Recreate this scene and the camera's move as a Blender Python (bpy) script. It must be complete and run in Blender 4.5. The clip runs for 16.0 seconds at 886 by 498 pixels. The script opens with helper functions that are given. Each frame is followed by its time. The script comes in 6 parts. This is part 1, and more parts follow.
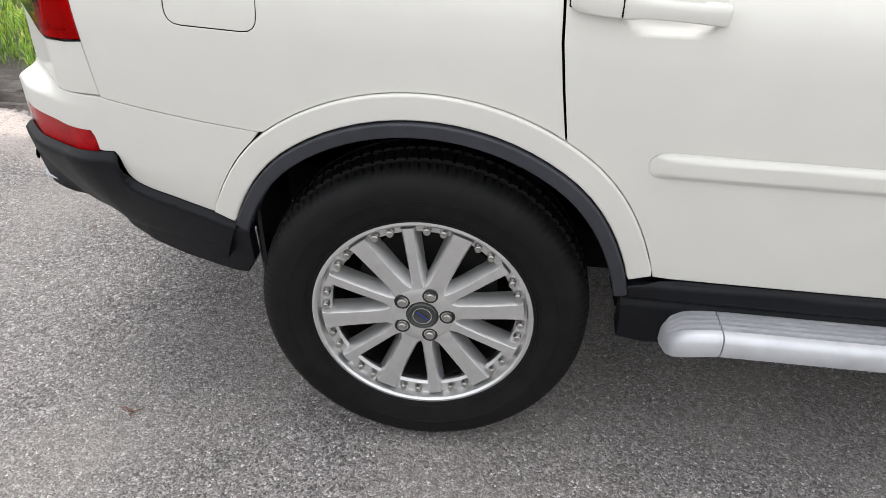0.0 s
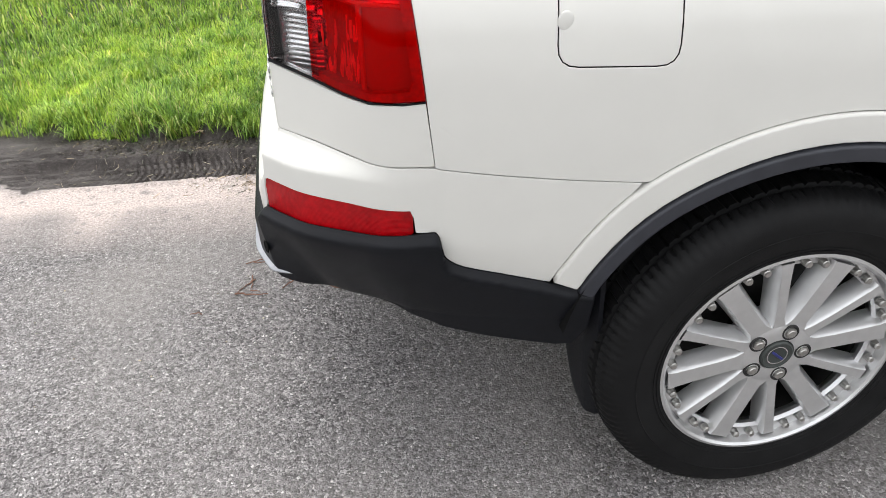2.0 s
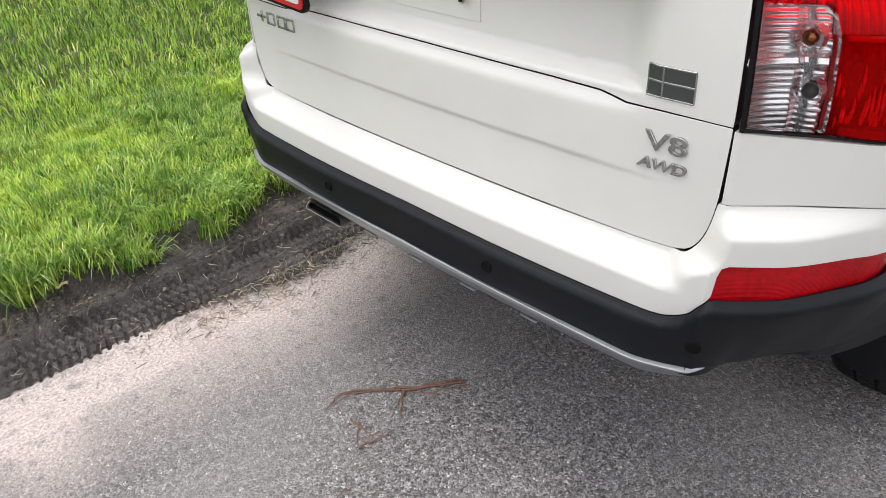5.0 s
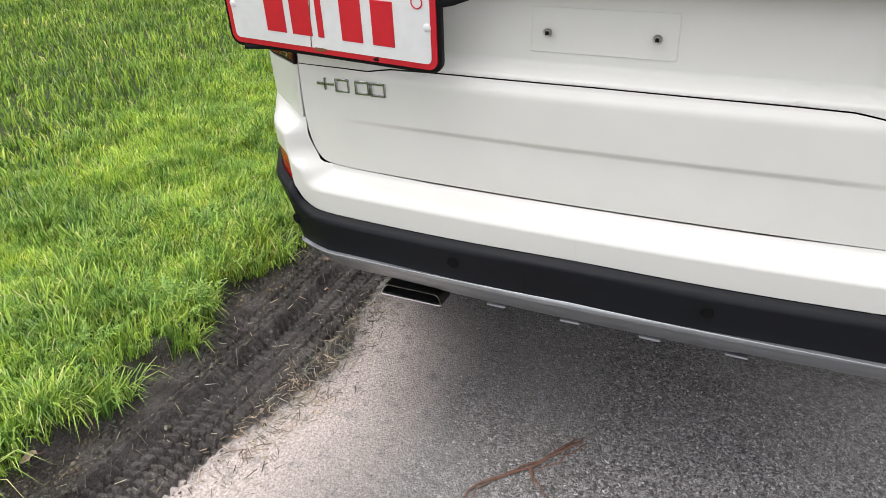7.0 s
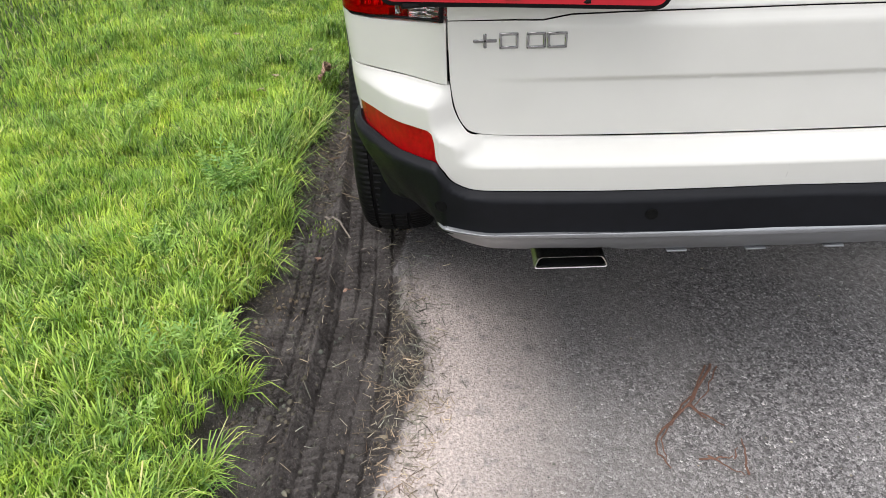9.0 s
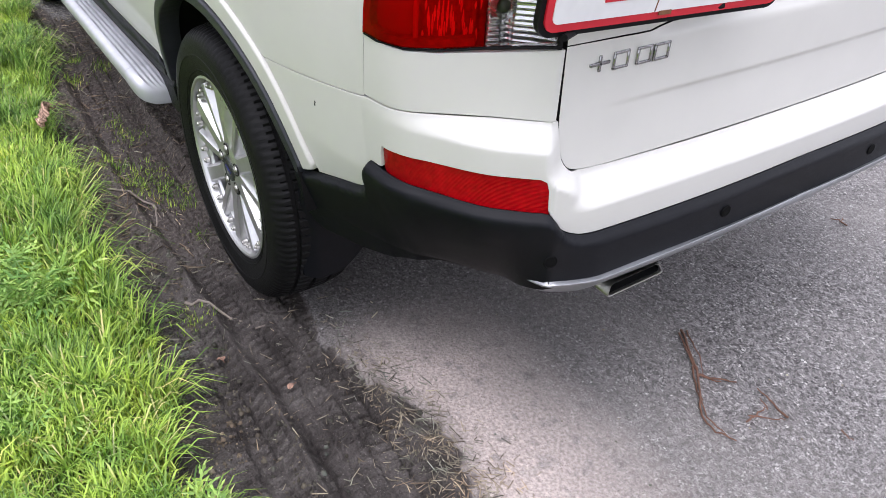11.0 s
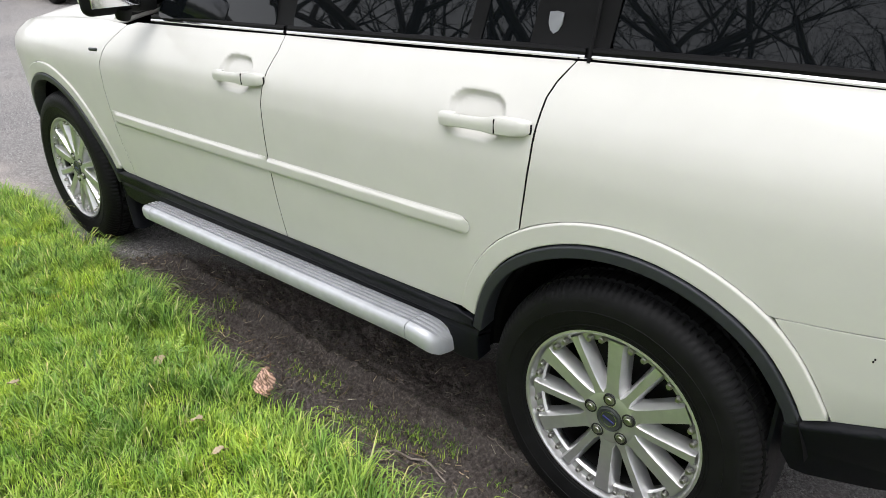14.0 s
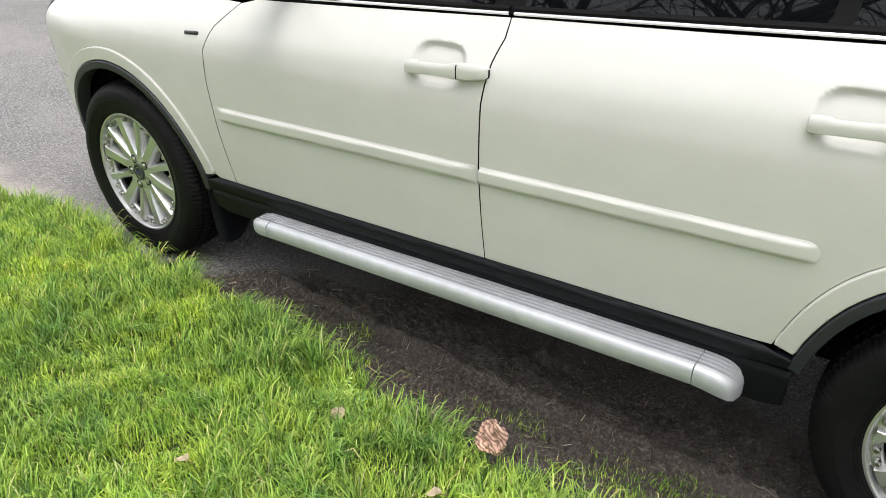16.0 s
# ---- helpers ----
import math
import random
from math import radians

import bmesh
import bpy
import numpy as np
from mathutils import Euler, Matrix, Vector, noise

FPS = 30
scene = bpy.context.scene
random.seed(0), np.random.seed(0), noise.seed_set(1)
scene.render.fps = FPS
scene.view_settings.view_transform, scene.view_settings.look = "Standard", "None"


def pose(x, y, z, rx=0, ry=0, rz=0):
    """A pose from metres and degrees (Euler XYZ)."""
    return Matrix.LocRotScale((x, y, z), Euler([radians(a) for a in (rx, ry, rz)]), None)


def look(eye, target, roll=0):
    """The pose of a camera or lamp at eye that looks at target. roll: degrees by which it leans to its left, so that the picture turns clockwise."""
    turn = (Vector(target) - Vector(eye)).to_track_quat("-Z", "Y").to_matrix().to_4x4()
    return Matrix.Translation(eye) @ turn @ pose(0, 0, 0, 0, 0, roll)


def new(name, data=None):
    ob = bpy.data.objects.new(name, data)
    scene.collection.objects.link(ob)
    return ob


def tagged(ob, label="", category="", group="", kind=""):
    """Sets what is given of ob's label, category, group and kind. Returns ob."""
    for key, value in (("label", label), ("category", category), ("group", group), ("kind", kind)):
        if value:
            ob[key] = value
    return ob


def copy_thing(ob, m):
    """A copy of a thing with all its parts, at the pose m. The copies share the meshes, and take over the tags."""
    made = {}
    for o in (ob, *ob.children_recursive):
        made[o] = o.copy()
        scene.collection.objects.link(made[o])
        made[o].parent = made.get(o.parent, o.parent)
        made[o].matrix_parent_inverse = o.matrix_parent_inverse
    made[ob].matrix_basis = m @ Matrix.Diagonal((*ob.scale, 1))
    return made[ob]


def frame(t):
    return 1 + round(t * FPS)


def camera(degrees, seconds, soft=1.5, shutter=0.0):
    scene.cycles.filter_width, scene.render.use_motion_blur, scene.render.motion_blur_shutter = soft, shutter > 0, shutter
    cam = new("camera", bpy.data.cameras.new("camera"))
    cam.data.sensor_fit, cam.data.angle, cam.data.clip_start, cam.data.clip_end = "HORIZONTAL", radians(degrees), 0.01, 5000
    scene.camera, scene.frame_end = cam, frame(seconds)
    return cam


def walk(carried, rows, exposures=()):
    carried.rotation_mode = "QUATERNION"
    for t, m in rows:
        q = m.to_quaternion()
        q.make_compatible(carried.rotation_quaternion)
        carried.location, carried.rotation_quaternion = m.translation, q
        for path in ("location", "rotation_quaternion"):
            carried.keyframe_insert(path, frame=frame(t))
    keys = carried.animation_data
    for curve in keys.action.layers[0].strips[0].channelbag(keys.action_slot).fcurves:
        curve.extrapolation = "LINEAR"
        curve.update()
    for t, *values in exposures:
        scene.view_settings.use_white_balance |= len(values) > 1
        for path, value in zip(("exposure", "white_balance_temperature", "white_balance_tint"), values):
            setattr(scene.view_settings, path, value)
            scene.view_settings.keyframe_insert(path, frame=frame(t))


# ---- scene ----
cam = camera(62.7, 16.0, soft=0.5)
PATH = [
    (0, (0.145, -2.099, 1.285), (0.001, -0.408, 0.227), 1.2),
    (0.5, (-0.097, -2.017, 1.296), (-0.16, -0.321, 0.237), 0.2),
    (1, (-0.323, -2.009, 1.294), (-0.274, -0.318, 0.228), -0.1),
    (1.5, (-0.532, -1.988, 1.297), (-0.366, -0.309, 0.223), -0.5),
    (2, (-0.758, -1.814, 1.28), (-0.527, -0.151, 0.194), -1.8),
    (2.5, (-0.932, -1.696, 1.288), (-0.605, -0.054, 0.193), -2.6),
    (3, (-1.148, -1.586, 1.3), (-0.64, -0.001, 0.191), -2.1),
    (3.5, (-1.306, -1.422, 1.257), (-0.632, 0.079, 0.12), -1.9),
    (4, (-1.44, -1.23, 1.277), (-0.612, 0.188, 0.135), -2.3),
    (4.5, (-1.592, -1.123, 1.296), (-0.58, 0.199, 0.189), -2.5),
    (4.7, (-1.671, -1.089, 1.318), (-0.602, 0.201, 0.225), -2.8),
    (6.8, (-2.119, -0.369, 1.331), (-0.602, 0.457, 0.324), -2.5),
    (7, (-2.111, -0.28, 1.322), (-0.549, 0.463, 0.319), -2.6),
    (7.5, (-2.085, -0.014, 1.34), (-0.434, 0.533, 0.352), -2.5),
    (8, (-2.13, 0.174, 1.326), (-0.436, 0.548, 0.332), -2.1),
    (8.5, (-2.196, 0.387, 1.325), (-0.5, 0.608, 0.289), -2.2),
    (8.7, (-2.188, 0.486, 1.311), (-0.504, 0.642, 0.243), -2.4),
    (10.8, (-1.646, 1.293, 1.244), (-0.3, 0.398, 0.066), 2.8),
    (11, (-1.604, 1.353, 1.277), (-0.284, 0.411, 0.107), 2.8),
    (11.5, (-1.515, 1.513, 1.308), (-0.258, 0.461, 0.162), 2.5),
    (12, (-1.449, 1.679, 1.412), (-0.191, 0.561, 0.331), 1.2),
    (12.5, (-1.241, 1.787, 1.416), (0.061, 0.652, 0.407), -0.8),
    (13, (-1.027, 1.885, 1.455), (0.279, 0.694, 0.52), -1.8),
    (13.5, (-0.826, 2.024, 1.464), (0.43, 0.744, 0.579), -1.6),
    (14, (-0.651, 2.149, 1.456), (0.575, 0.822, 0.599), -1.0),
    (14.5, (-0.366, 2.204, 1.44), (0.85, 0.866, 0.587), -0.7),
    (15, (-0.151, 2.289, 1.44), (1.021, 0.916, 0.579), 0.0),
    (15.5, (0.06, 2.382, 1.445), (1.158, 0.966, 0.556), 0.3),
    (16, (0.26, 2.393, 1.43), (1.303, 0.96, 0.504), -0.1),
]
walk(cam, [(t, look(eye, target, roll)) for t, eye, target, roll in PATH],
     exposures=[(0, 1.66, 6500, 10), (1.2, 1.70, 6500, 10), (2.5, 1.65, 6450, 10), (3.5, 1.62, 6450, 10), (4.5, 1.53, 6400, 12), (8.5, 1.51, 6450, 11), (11, 1.62, 6080, 18), (12.5, 1.46, 6150, 17), (13.5, 1.46, 6300, 13), (16, 1.54, 6480, 10)])

# ---- world and light ----
world = bpy.data.worlds.new("overcast_sky")
scene.world = world
world.use_nodes = True
wn, wl = world.node_tree.nodes, world.node_tree.links
wn.clear()
sky = wn.new("ShaderNodeTexSky")
sky.sky_type, sky.sun_disc = "NISHITA", False
sky.sun_elevation, sky.sun_rotation = radians(73), radians(-26.6)
sky.air_density, sky.dust_density, sky.ozone_density = 1.0, 3.0, 1.0
grey = wn.new("ShaderNodeRGBToBW")
cloud = wn.new("ShaderNodeMixRGB")
cloud.inputs[0].default_value = 0.9
veil, even = wn.new("ShaderNodeMath"), wn.new("ShaderNodeMath")  # cloud evens out the bright patch round the sun
veil.operation, even.operation = "POWER", "MULTIPLY"
veil.inputs[1].default_value, even.inputs[1].default_value = 0.08, 3.5
back = wn.new("ShaderNodeBackground")
back.inputs[1].default_value = 0.15
wout = wn.new("ShaderNodeOutputWorld")
wl.new(sky.outputs[0], grey.inputs[0])
wl.new(sky.outputs[0], cloud.inputs[1])
wl.new(grey.outputs[0], veil.inputs[0])
wl.new(veil.outputs[0], even.inputs[0])
wl.new(even.outputs[0], cloud.inputs[2])
wl.new(cloud.outputs[0], back.inputs[0])
wl.new(back.outputs[0], wout.inputs[0])

sun = new("sun", bpy.data.lights.new("sun", "SUN"))
sun.data.energy, sun.data.angle, sun.data.color = 0.62, radians(45), (1.0, 0.98, 0.95)
sun.matrix_world = look((-0.4, 0.8, 3.0), (0, 0, 0))


# ---- materials ----
def mat(name, colour, rough=0.5, metal=0.0, coat=0.0, grain=0.0, size=60.0, bump=0.0, bump_size=200.0, spec=0.5):
    """A Principled material with a two-scale noise on its colour and a fine bump."""
    m = bpy.data.materials.new(name)
    m.use_nodes = True
    n, l = m.node_tree.nodes, m.node_tree.links
    b = n["Principled BSDF"]
    b.inputs["Roughness"].default_value, b.inputs["Metallic"].default_value = rough, metal
    b.inputs["Coat Weight"].default_value, b.inputs["Coat Roughness"].default_value = coat, 0.04
    b.inputs["Specular IOR Level"].default_value = spec
    b.inputs["Base Color"].default_value = (*colour, 1)
    tc = n.new("ShaderNodeTexCoord")
    if grain:
        a, c = n.new("ShaderNodeTexNoise"), n.new("ShaderNodeTexNoise")
        a.inputs["Scale"].default_value, c.inputs["Scale"].default_value = size, size / 11
        a.inputs["Detail"].default_value, c.inputs["Detail"].default_value = 4, 5
        mix, ramp = n.new("ShaderNodeMath"), n.new("ShaderNodeMapRange")
        ramp.inputs["From Min"].default_value, ramp.inputs["From Max"].default_value = 0.7, 1.3
        ramp.inputs["To Min"].default_value, ramp.inputs["To Max"].default_value = 1 - grain, 1 + grain
        hue = n.new("ShaderNodeVectorMath")
        hue.operation = "SCALE"
        hue.inputs[0].default_value = colour
        for t in (a, c):
            l.new(tc.outputs["Object"], t.inputs["Vector"])
        l.new(a.outputs["Fac"], mix.inputs[0])
        l.new(c.outputs["Fac"], mix.inputs[1])
        l.new(mix.outputs[0], ramp.inputs["Value"])
        l.new(ramp.outputs[0], hue.inputs["Scale"])
        l.new(hue.outputs[0], b.inputs["Base Color"])
        rr = n.new("ShaderNodeMapRange")
        rr.inputs["To Min"].default_value, rr.inputs["To Max"].default_value = max(rough - 0.08, 0.02), min(rough + 0.1, 1)
        l.new(c.outputs["Fac"], rr.inputs["Value"])
        l.new(rr.outputs[0], b.inputs["Roughness"])
    if bump:
        t, u = n.new("ShaderNodeTexNoise"), n.new("ShaderNodeBump")
        t.inputs["Scale"].default_value, t.inputs["Detail"].default_value = bump_size, 4
        u.inputs["Strength"].default_value, u.inputs["Distance"].default_value = bump, 0.002
        l.new(tc.outputs["Object"], t.inputs["Vector"])
        l.new(t.outputs["Fac"], u.inputs["Height"])
        l.new(u.outputs[0], b.inputs["Normal"])
    return m


PAINT = mat("ivory_paint", (0.64, 0.632, 0.595), 0.42, coat=0.4, grain=0.025, size=9, spec=0.12)
CLAD = mat("black_textured_plastic", (0.0046, 0.0052, 0.0074), 0.46, spec=0.22, grain=0.25, size=40, bump=0.25, bump_size=900)
TRIM = mat("dark_grey_arch_plastic", (0.032, 0.034, 0.042), 0.42, spec=0.4, grain=0.2, size=30, bump=0.2, bump_size=900)
SILVER = mat("satin_silver_plastic", (0.34, 0.35, 0.365), 0.34, metal=0.75, grain=0.08, size=30)
ALLOY = mat("painted_alloy", (0.62, 0.62, 0.62), 0.33, metal=0.8, grain=0.07, size=40)
BOARD = mat("anodised_board", (0.55, 0.56, 0.59), 0.4, metal=0.35, grain=0.1, size=25)
CHROME = mat("chrome", (0.72, 0.72, 0.73), 0.12, metal=1.0)
STEEL = mat("bolt_steel", (0.45, 0.44, 0.42), 0.3, metal=1.0, grain=0.2, size=200)
RUBBER = mat("tyre_rubber", (0.0068, 0.0068, 0.0071), 0.55, grain=0.35, size=25, bump=0.3, bump_size=500, spec=0.16)
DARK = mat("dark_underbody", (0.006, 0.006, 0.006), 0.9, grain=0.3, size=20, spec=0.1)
# near black: shade put into the colour of disc, barrel lining and nut pockets
SHADED_METAL = mat("shaded_wheel_metal", (0.012, 0.0115, 0.011), 0.6, metal=0.0, grain=0.3, size=60)
MIDRED = mat("crimson_lens", (0.58, 0.005, 0.014), 0.4, spec=0.1)
LAMPDARK = mat("dark_lamp_well", (0.36, 0.004, 0.007), 0.4, spec=0.2, grain=0.4, size=120)
DEEPRED = mat("deep_red_lens", (0.33, 0.003, 0.006), 0.4, spec=0.1)
REFLECTOR = mat("red_reflector", (0.36, 0.001, 0.004), 0.22, spec=0.25, grain=0.3, size=90)
rn, rl = REFLECTOR.node_tree.nodes, REFLECTOR.node_tree.links  # moulded prism lines
prism, lines, spot = rn.new("ShaderNodeBump"), rn.new("ShaderNodeTexWave"), rn.new("ShaderNodeTexCoord")
lines.bands_direction = "Z"
lines.inputs["Scale"].default_value, lines.inputs["Distortion"].default_value = 130.0, 0.4
prism.inputs["Strength"].default_value, prism.inputs["Distance"].default_value = 0.22, 0.002
rl.new(spot.outputs["Object"], lines.inputs["Vector"])
rl.new(lines.outputs["Fac"], prism.inputs["Height"])
rl.new(prism.outputs[0], rn["Principled BSDF"].inputs["Normal"])
LETTER = mat("letter_chrome", (0.40, 0.40, 0.40), 0.2, metal=1.0, grain=0.3, size=120)
BLUE = mat("blue_emblem", (0.02, 0.025, 0.16), 0.3)
PLATE_WHITE = mat("plate_white", (0.72, 0.72, 0.72), 0.4, grain=0.05, size=40)
PLATE_RED = mat("plate_red", (0.55, 0.012, 0.025), 0.45, grain=0.08, size=60)
RUST = mat("rust", (0.16, 0.07, 0.03), 0.8, grain=0.4, size=150)
FLAG = mat("grey_emblem", (0.055, 0.062, 0.058), 0.5, metal=0.4)
STREAK = mat("pale_lens_streak", (0.85, 0.82, 0.80), 0.45, grain=0.2, size=150)
AMBER = mat("amber_bulb", (0.30, 0.10, 0.03), 0.12, metal=0.8)
SEAL = mat("black_rubber_seal", (0.005, 0.005, 0.0055), 0.6, spec=0.16)
WOOD = mat("brown_twig", (0.16, 0.085, 0.058), 0.85, grain=0.35, size=90, bump=0.5, bump_size=300)
GREYWOOD = mat("grey_stick", (0.24, 0.205, 0.175), 0.9, grain=0.35, size=90, bump=0.5, bump_size=300)
LEAFDRY = mat("dry_leaf", (0.36, 0.215, 0.155), 0.8, grain=0.7, size=110, bump=0.9, bump_size=120)


def lens_mat(name, colour, ior=1.42):
    """Thin moulded plastic: tinted light passes, the surface mirrors a little."""
    m = bpy.data.materials.new(name)
    m.use_nodes = True
    n, l = m.node_tree.nodes, m.node_tree.links
    n.remove(n["Principled BSDF"])
    t, g, f, x = n.new("ShaderNodeBsdfTransparent"), n.new("ShaderNodeBsdfGlossy"), n.new("ShaderNodeFresnel"), n.new("ShaderNodeMixShader")
    t.inputs["Color"].default_value = (*colour, 1)
    g.inputs["Roughness"].default_value, f.inputs["IOR"].default_value = 0.04, ior
    l.new(f.outputs[0], x.inputs[0])
    l.new(t.outputs[0], x.inputs[1])
    l.new(g.outputs[0], x.inputs[2])
    l.new(x.outputs[0], n["Material Output"].inputs[0])
    return m


TINT = mat("tinted_window_glass", (0.004, 0.005, 0.006), 0.02, spec=0.3)
CLEAR = lens_mat("clear_lens", (0.93, 0.93, 0.93))
REDGLASS = lens_mat("red_lens", (0.97, 0.004, 0.012), 1.2)
RIBBED = mat("lamp_reflector", (0.78, 0.78, 0.79), 0.16, metal=0.85)
RIBWHITE = mat("lamp_reflector_satin", (0.80, 0.78, 0.76), 0.22, metal=0.6)


def paint_ground():
    """Asphalt, mud and soil on one sheet, by the attribute 'zone': r mud, g soil under grass, b pale sandy edge."""
    m = bpy.data.materials.new("ground_surface")
    m.use_nodes = True
    n, l = m.node_tree.nodes, m.node_tree.links
    b = n["Principled BSDF"]
    tc, at = n.new("ShaderNodeTexCoord"), n.new("ShaderNodeAttribute")
    at.attribute_name = "zone"
    sep = n.new("ShaderNodeSeparateColor")
    l.new(at.outputs["Color"], sep.inputs[0])

    def noise_tex(scale, detail=4, rough=0.55):
        t = n.new("ShaderNodeTexNoise")
        t.inputs["Scale"].default_value, t.inputs["Detail"].default_value, t.inputs["Roughness"].default_value = scale, detail, rough
        l.new(tc.outputs["Object"], t.inputs["Vector"])
        return t.outputs["Fac"]

    def ramp(src, stops):
        r = n.new("ShaderNodeValToRGB")
        e = r.color_ramp.elements
        while len(e) < len(stops):
            e.new(0.5)
        for el, (p, c) in zip(e, stops):
            el.position, el.color = p, (*c, 1)
        l.new(src, r.inputs[0])
        return r.outputs[0]

    def mixc(fac, a, c, mode="MIX"):
        x = n.new("ShaderNodeMixRGB")
        x.blend_type = mode
        for sock, v in zip(x.inputs, (fac, a, c)):
            if isinstance(v, (int, float)):
                sock.default_value = v
            elif isinstance(v, tuple):
                sock.default_value = (*v, 1)
            else:
                l.new(v, sock)
        return x.outputs[0]

    def math(op, a, c):
        x = n.new("ShaderNodeMath")
        x.operation = op
        for sock, v in zip(x.inputs, (a, c)):
            if isinstance(v, (int, float)):
                sock.default_value = v
            else:
                l.new(v, sock)
        return x.outputs[0]

    # asphalt: aggregate of pale and dark chips in a grey binder, worn in large patches
    vor = n.new("ShaderNodeTexVoronoi")
    vor.inputs["Scale"].default_value = 180
    l.new(tc.outputs["Object"], vor.inputs["Vector"])
    chip = n.new("ShaderNodeSeparateColor")
    l.new(vor.outputs["Color"], chip.inputs[0])
    binder = ramp(noise_tex(5, 5), [(0.3, (0.17, 0.162, 0.160)), (0.7, (0.29, 0.276, 0.273))])
    chips = ramp(chip.outputs[0], [(0.0, (0.05, 0.047, 0.046)), (0.25, (0.17, 0.162, 0.160)), (0.74, (0.33, 0.316, 0.312)), (1.0, (0.54, 0.515, 0.505))])
    tar = mixc(0.86, binder, chips)
    tar = mixc(ramp(chip.outputs[1], [(0.972, (0, 0, 0)), (0.985, (0.85, 0.85, 0.85))]), tar, (0.80, 0.77, 0.75))
    tar = mixc(ramp(noise_tex(1.7, 3), [(0.42, (0, 0, 0)), (0.62, (0.35, 0.35, 0.35))]), tar, (0.36, 0.343, 0.33))
    tar = mixc(ramp(noise_tex(300, 3), [(0.36, (0.85, 0.85, 0.85)), (0.56, (0, 0, 0))]), tar, (0.03, 0.029, 0.029))
    tar = mixc(0.5, tar, ramp(noise_tex(48, 4), [(0.32, (0.68, 0.68, 0.68)), (0.66, (1.5, 1.49, 1.48))]), "MULTIPLY")
    tar = mixc(ramp(noise_tex(130, 2), [(0.27, (0.9, 0.9, 0.9)), (0.35, (0, 0, 0))]), tar, (0.025, 0.024, 0.024))
    tar = mixc(ramp(noise_tex(0.8, 4), [(0.45, (0, 0, 0)), (0.7, (0.4, 0.4, 0.4))]), tar, ramp(noise_tex(70, 4), [(0.3, (0.22, 0.20, 0.18)), (0.7, (0.50, 0.465, 0.435))]))
    # dirt film beside the mud, darkened further to carry the car's shade
    dirt_shade = n.new("ShaderNodeMapRange")
    dirt_shade.inputs["To Max"].default_value = 0.85
    l.new(at.outputs["Alpha"], dirt_shade.inputs["Value"])
    tar = mixc(dirt_shade.outputs[0], tar, ramp(noise_tex(90, 6), [(0.3, (0.035, 0.032, 0.031)), (0.7, (0.135, 0.126, 0.121))]))
    # pale sandy edge
    sandfac = math("MULTIPLY", sep.outputs[2], ramp(noise_tex(22, 5), [(0.22, (0, 0, 0)), (0.45, (1, 1, 1))]))
    base = mixc(sandfac, tar, ramp(noise_tex(120, 5), [(0.3, (0.32, 0.268, 0.243)), (0.7, (0.74, 0.64, 0.59))]))
    # mud
    mud = ramp(noise_tex(9, 6, 0.6), [(0.32, (0.042, 0.035, 0.032)), (0.5, (0.080, 0.070, 0.065)), (0.68, (0.140, 0.125, 0.117))])
    mud = mixc(0.75, mud, ramp(noise_tex(190, 6, 0.7), [(0.30, (0.45, 0.44, 0.43)), (0.52, (1.0, 1.0, 1.0)), (0.70, (1.9, 1.85, 1.8))]), "MULTIPLY")
    mud = mixc(ramp(noise_tex(310, 2), [(0.66, (0, 0, 0)), (0.73, (0.8, 0.8, 0.8))]), mud, (0.38, 0.35, 0.33))
    # drier brown mud, also lightened to offset the shade along the car
    mud = mixc(at.outputs["Alpha"], mud, ramp(noise_tex(85, 9, 0.75), [(0.34, (0.030, 0.023, 0.020)), (0.5, (0.098, 0.080, 0.071)), (0.66, (0.27, 0.23, 0.205))]))
    mudfac = math("ADD", sep.outputs[0], math("MULTIPLY", math("SUBTRACT", noise_tex(30, 6), 0.5), 0.9))
    mudfac = ramp(mudfac, [(0.42, (0, 0, 0)), (0.58, (1, 1, 1))])
    base = mixc(mudfac, base, mud)
    soil = ramp(noise_tex(60, 6), [(0.3, (0.025, 0.035, 0.01)), (0.7, (0.085, 0.12, 0.03))])
    base = mixc(sep.outputs[1], base, soil)
    l.new(base, b.inputs["Base Color"])
    b.inputs["Specular IOR Level"].default_value = 0.3
    l.new(math("SUBTRACT", 0.82, math("MULTIPLY", mudfac, 0.22)), b.inputs["Roughness"])
    # relief
    dist = n.new("ShaderNodeTexVoronoi")
    dist.inputs["Scale"].default_value = 180
    l.new(tc.outputs["Object"], dist.inputs["Vector"])
    h = math("ADD", math("MULTIPLY", dist.outputs["Distance"], -0.7), noise_tex(260, 5))
    bp = n.new("ShaderNodeBump")
    bp.inputs["Strength"].default_value, bp.inputs["Distance"].default_value = 0.9, 0.005
    l.new(h, bp.inputs["Height"])
    clod = n.new("ShaderNodeBump")
    clod.inputs["Distance"].default_value = 0.009
    l.new(math("MULTIPLY", mudfac, 1.0), clod.inputs["Strength"])
    l.new(noise_tex(95, 7, 0.65), clod.inputs["Height"])
    l.new(bp.outputs[0], clod.inputs["Normal"])
    l.new(clod.outputs[0], b.inputs["Normal"])
    return m


GROUND = paint_ground()


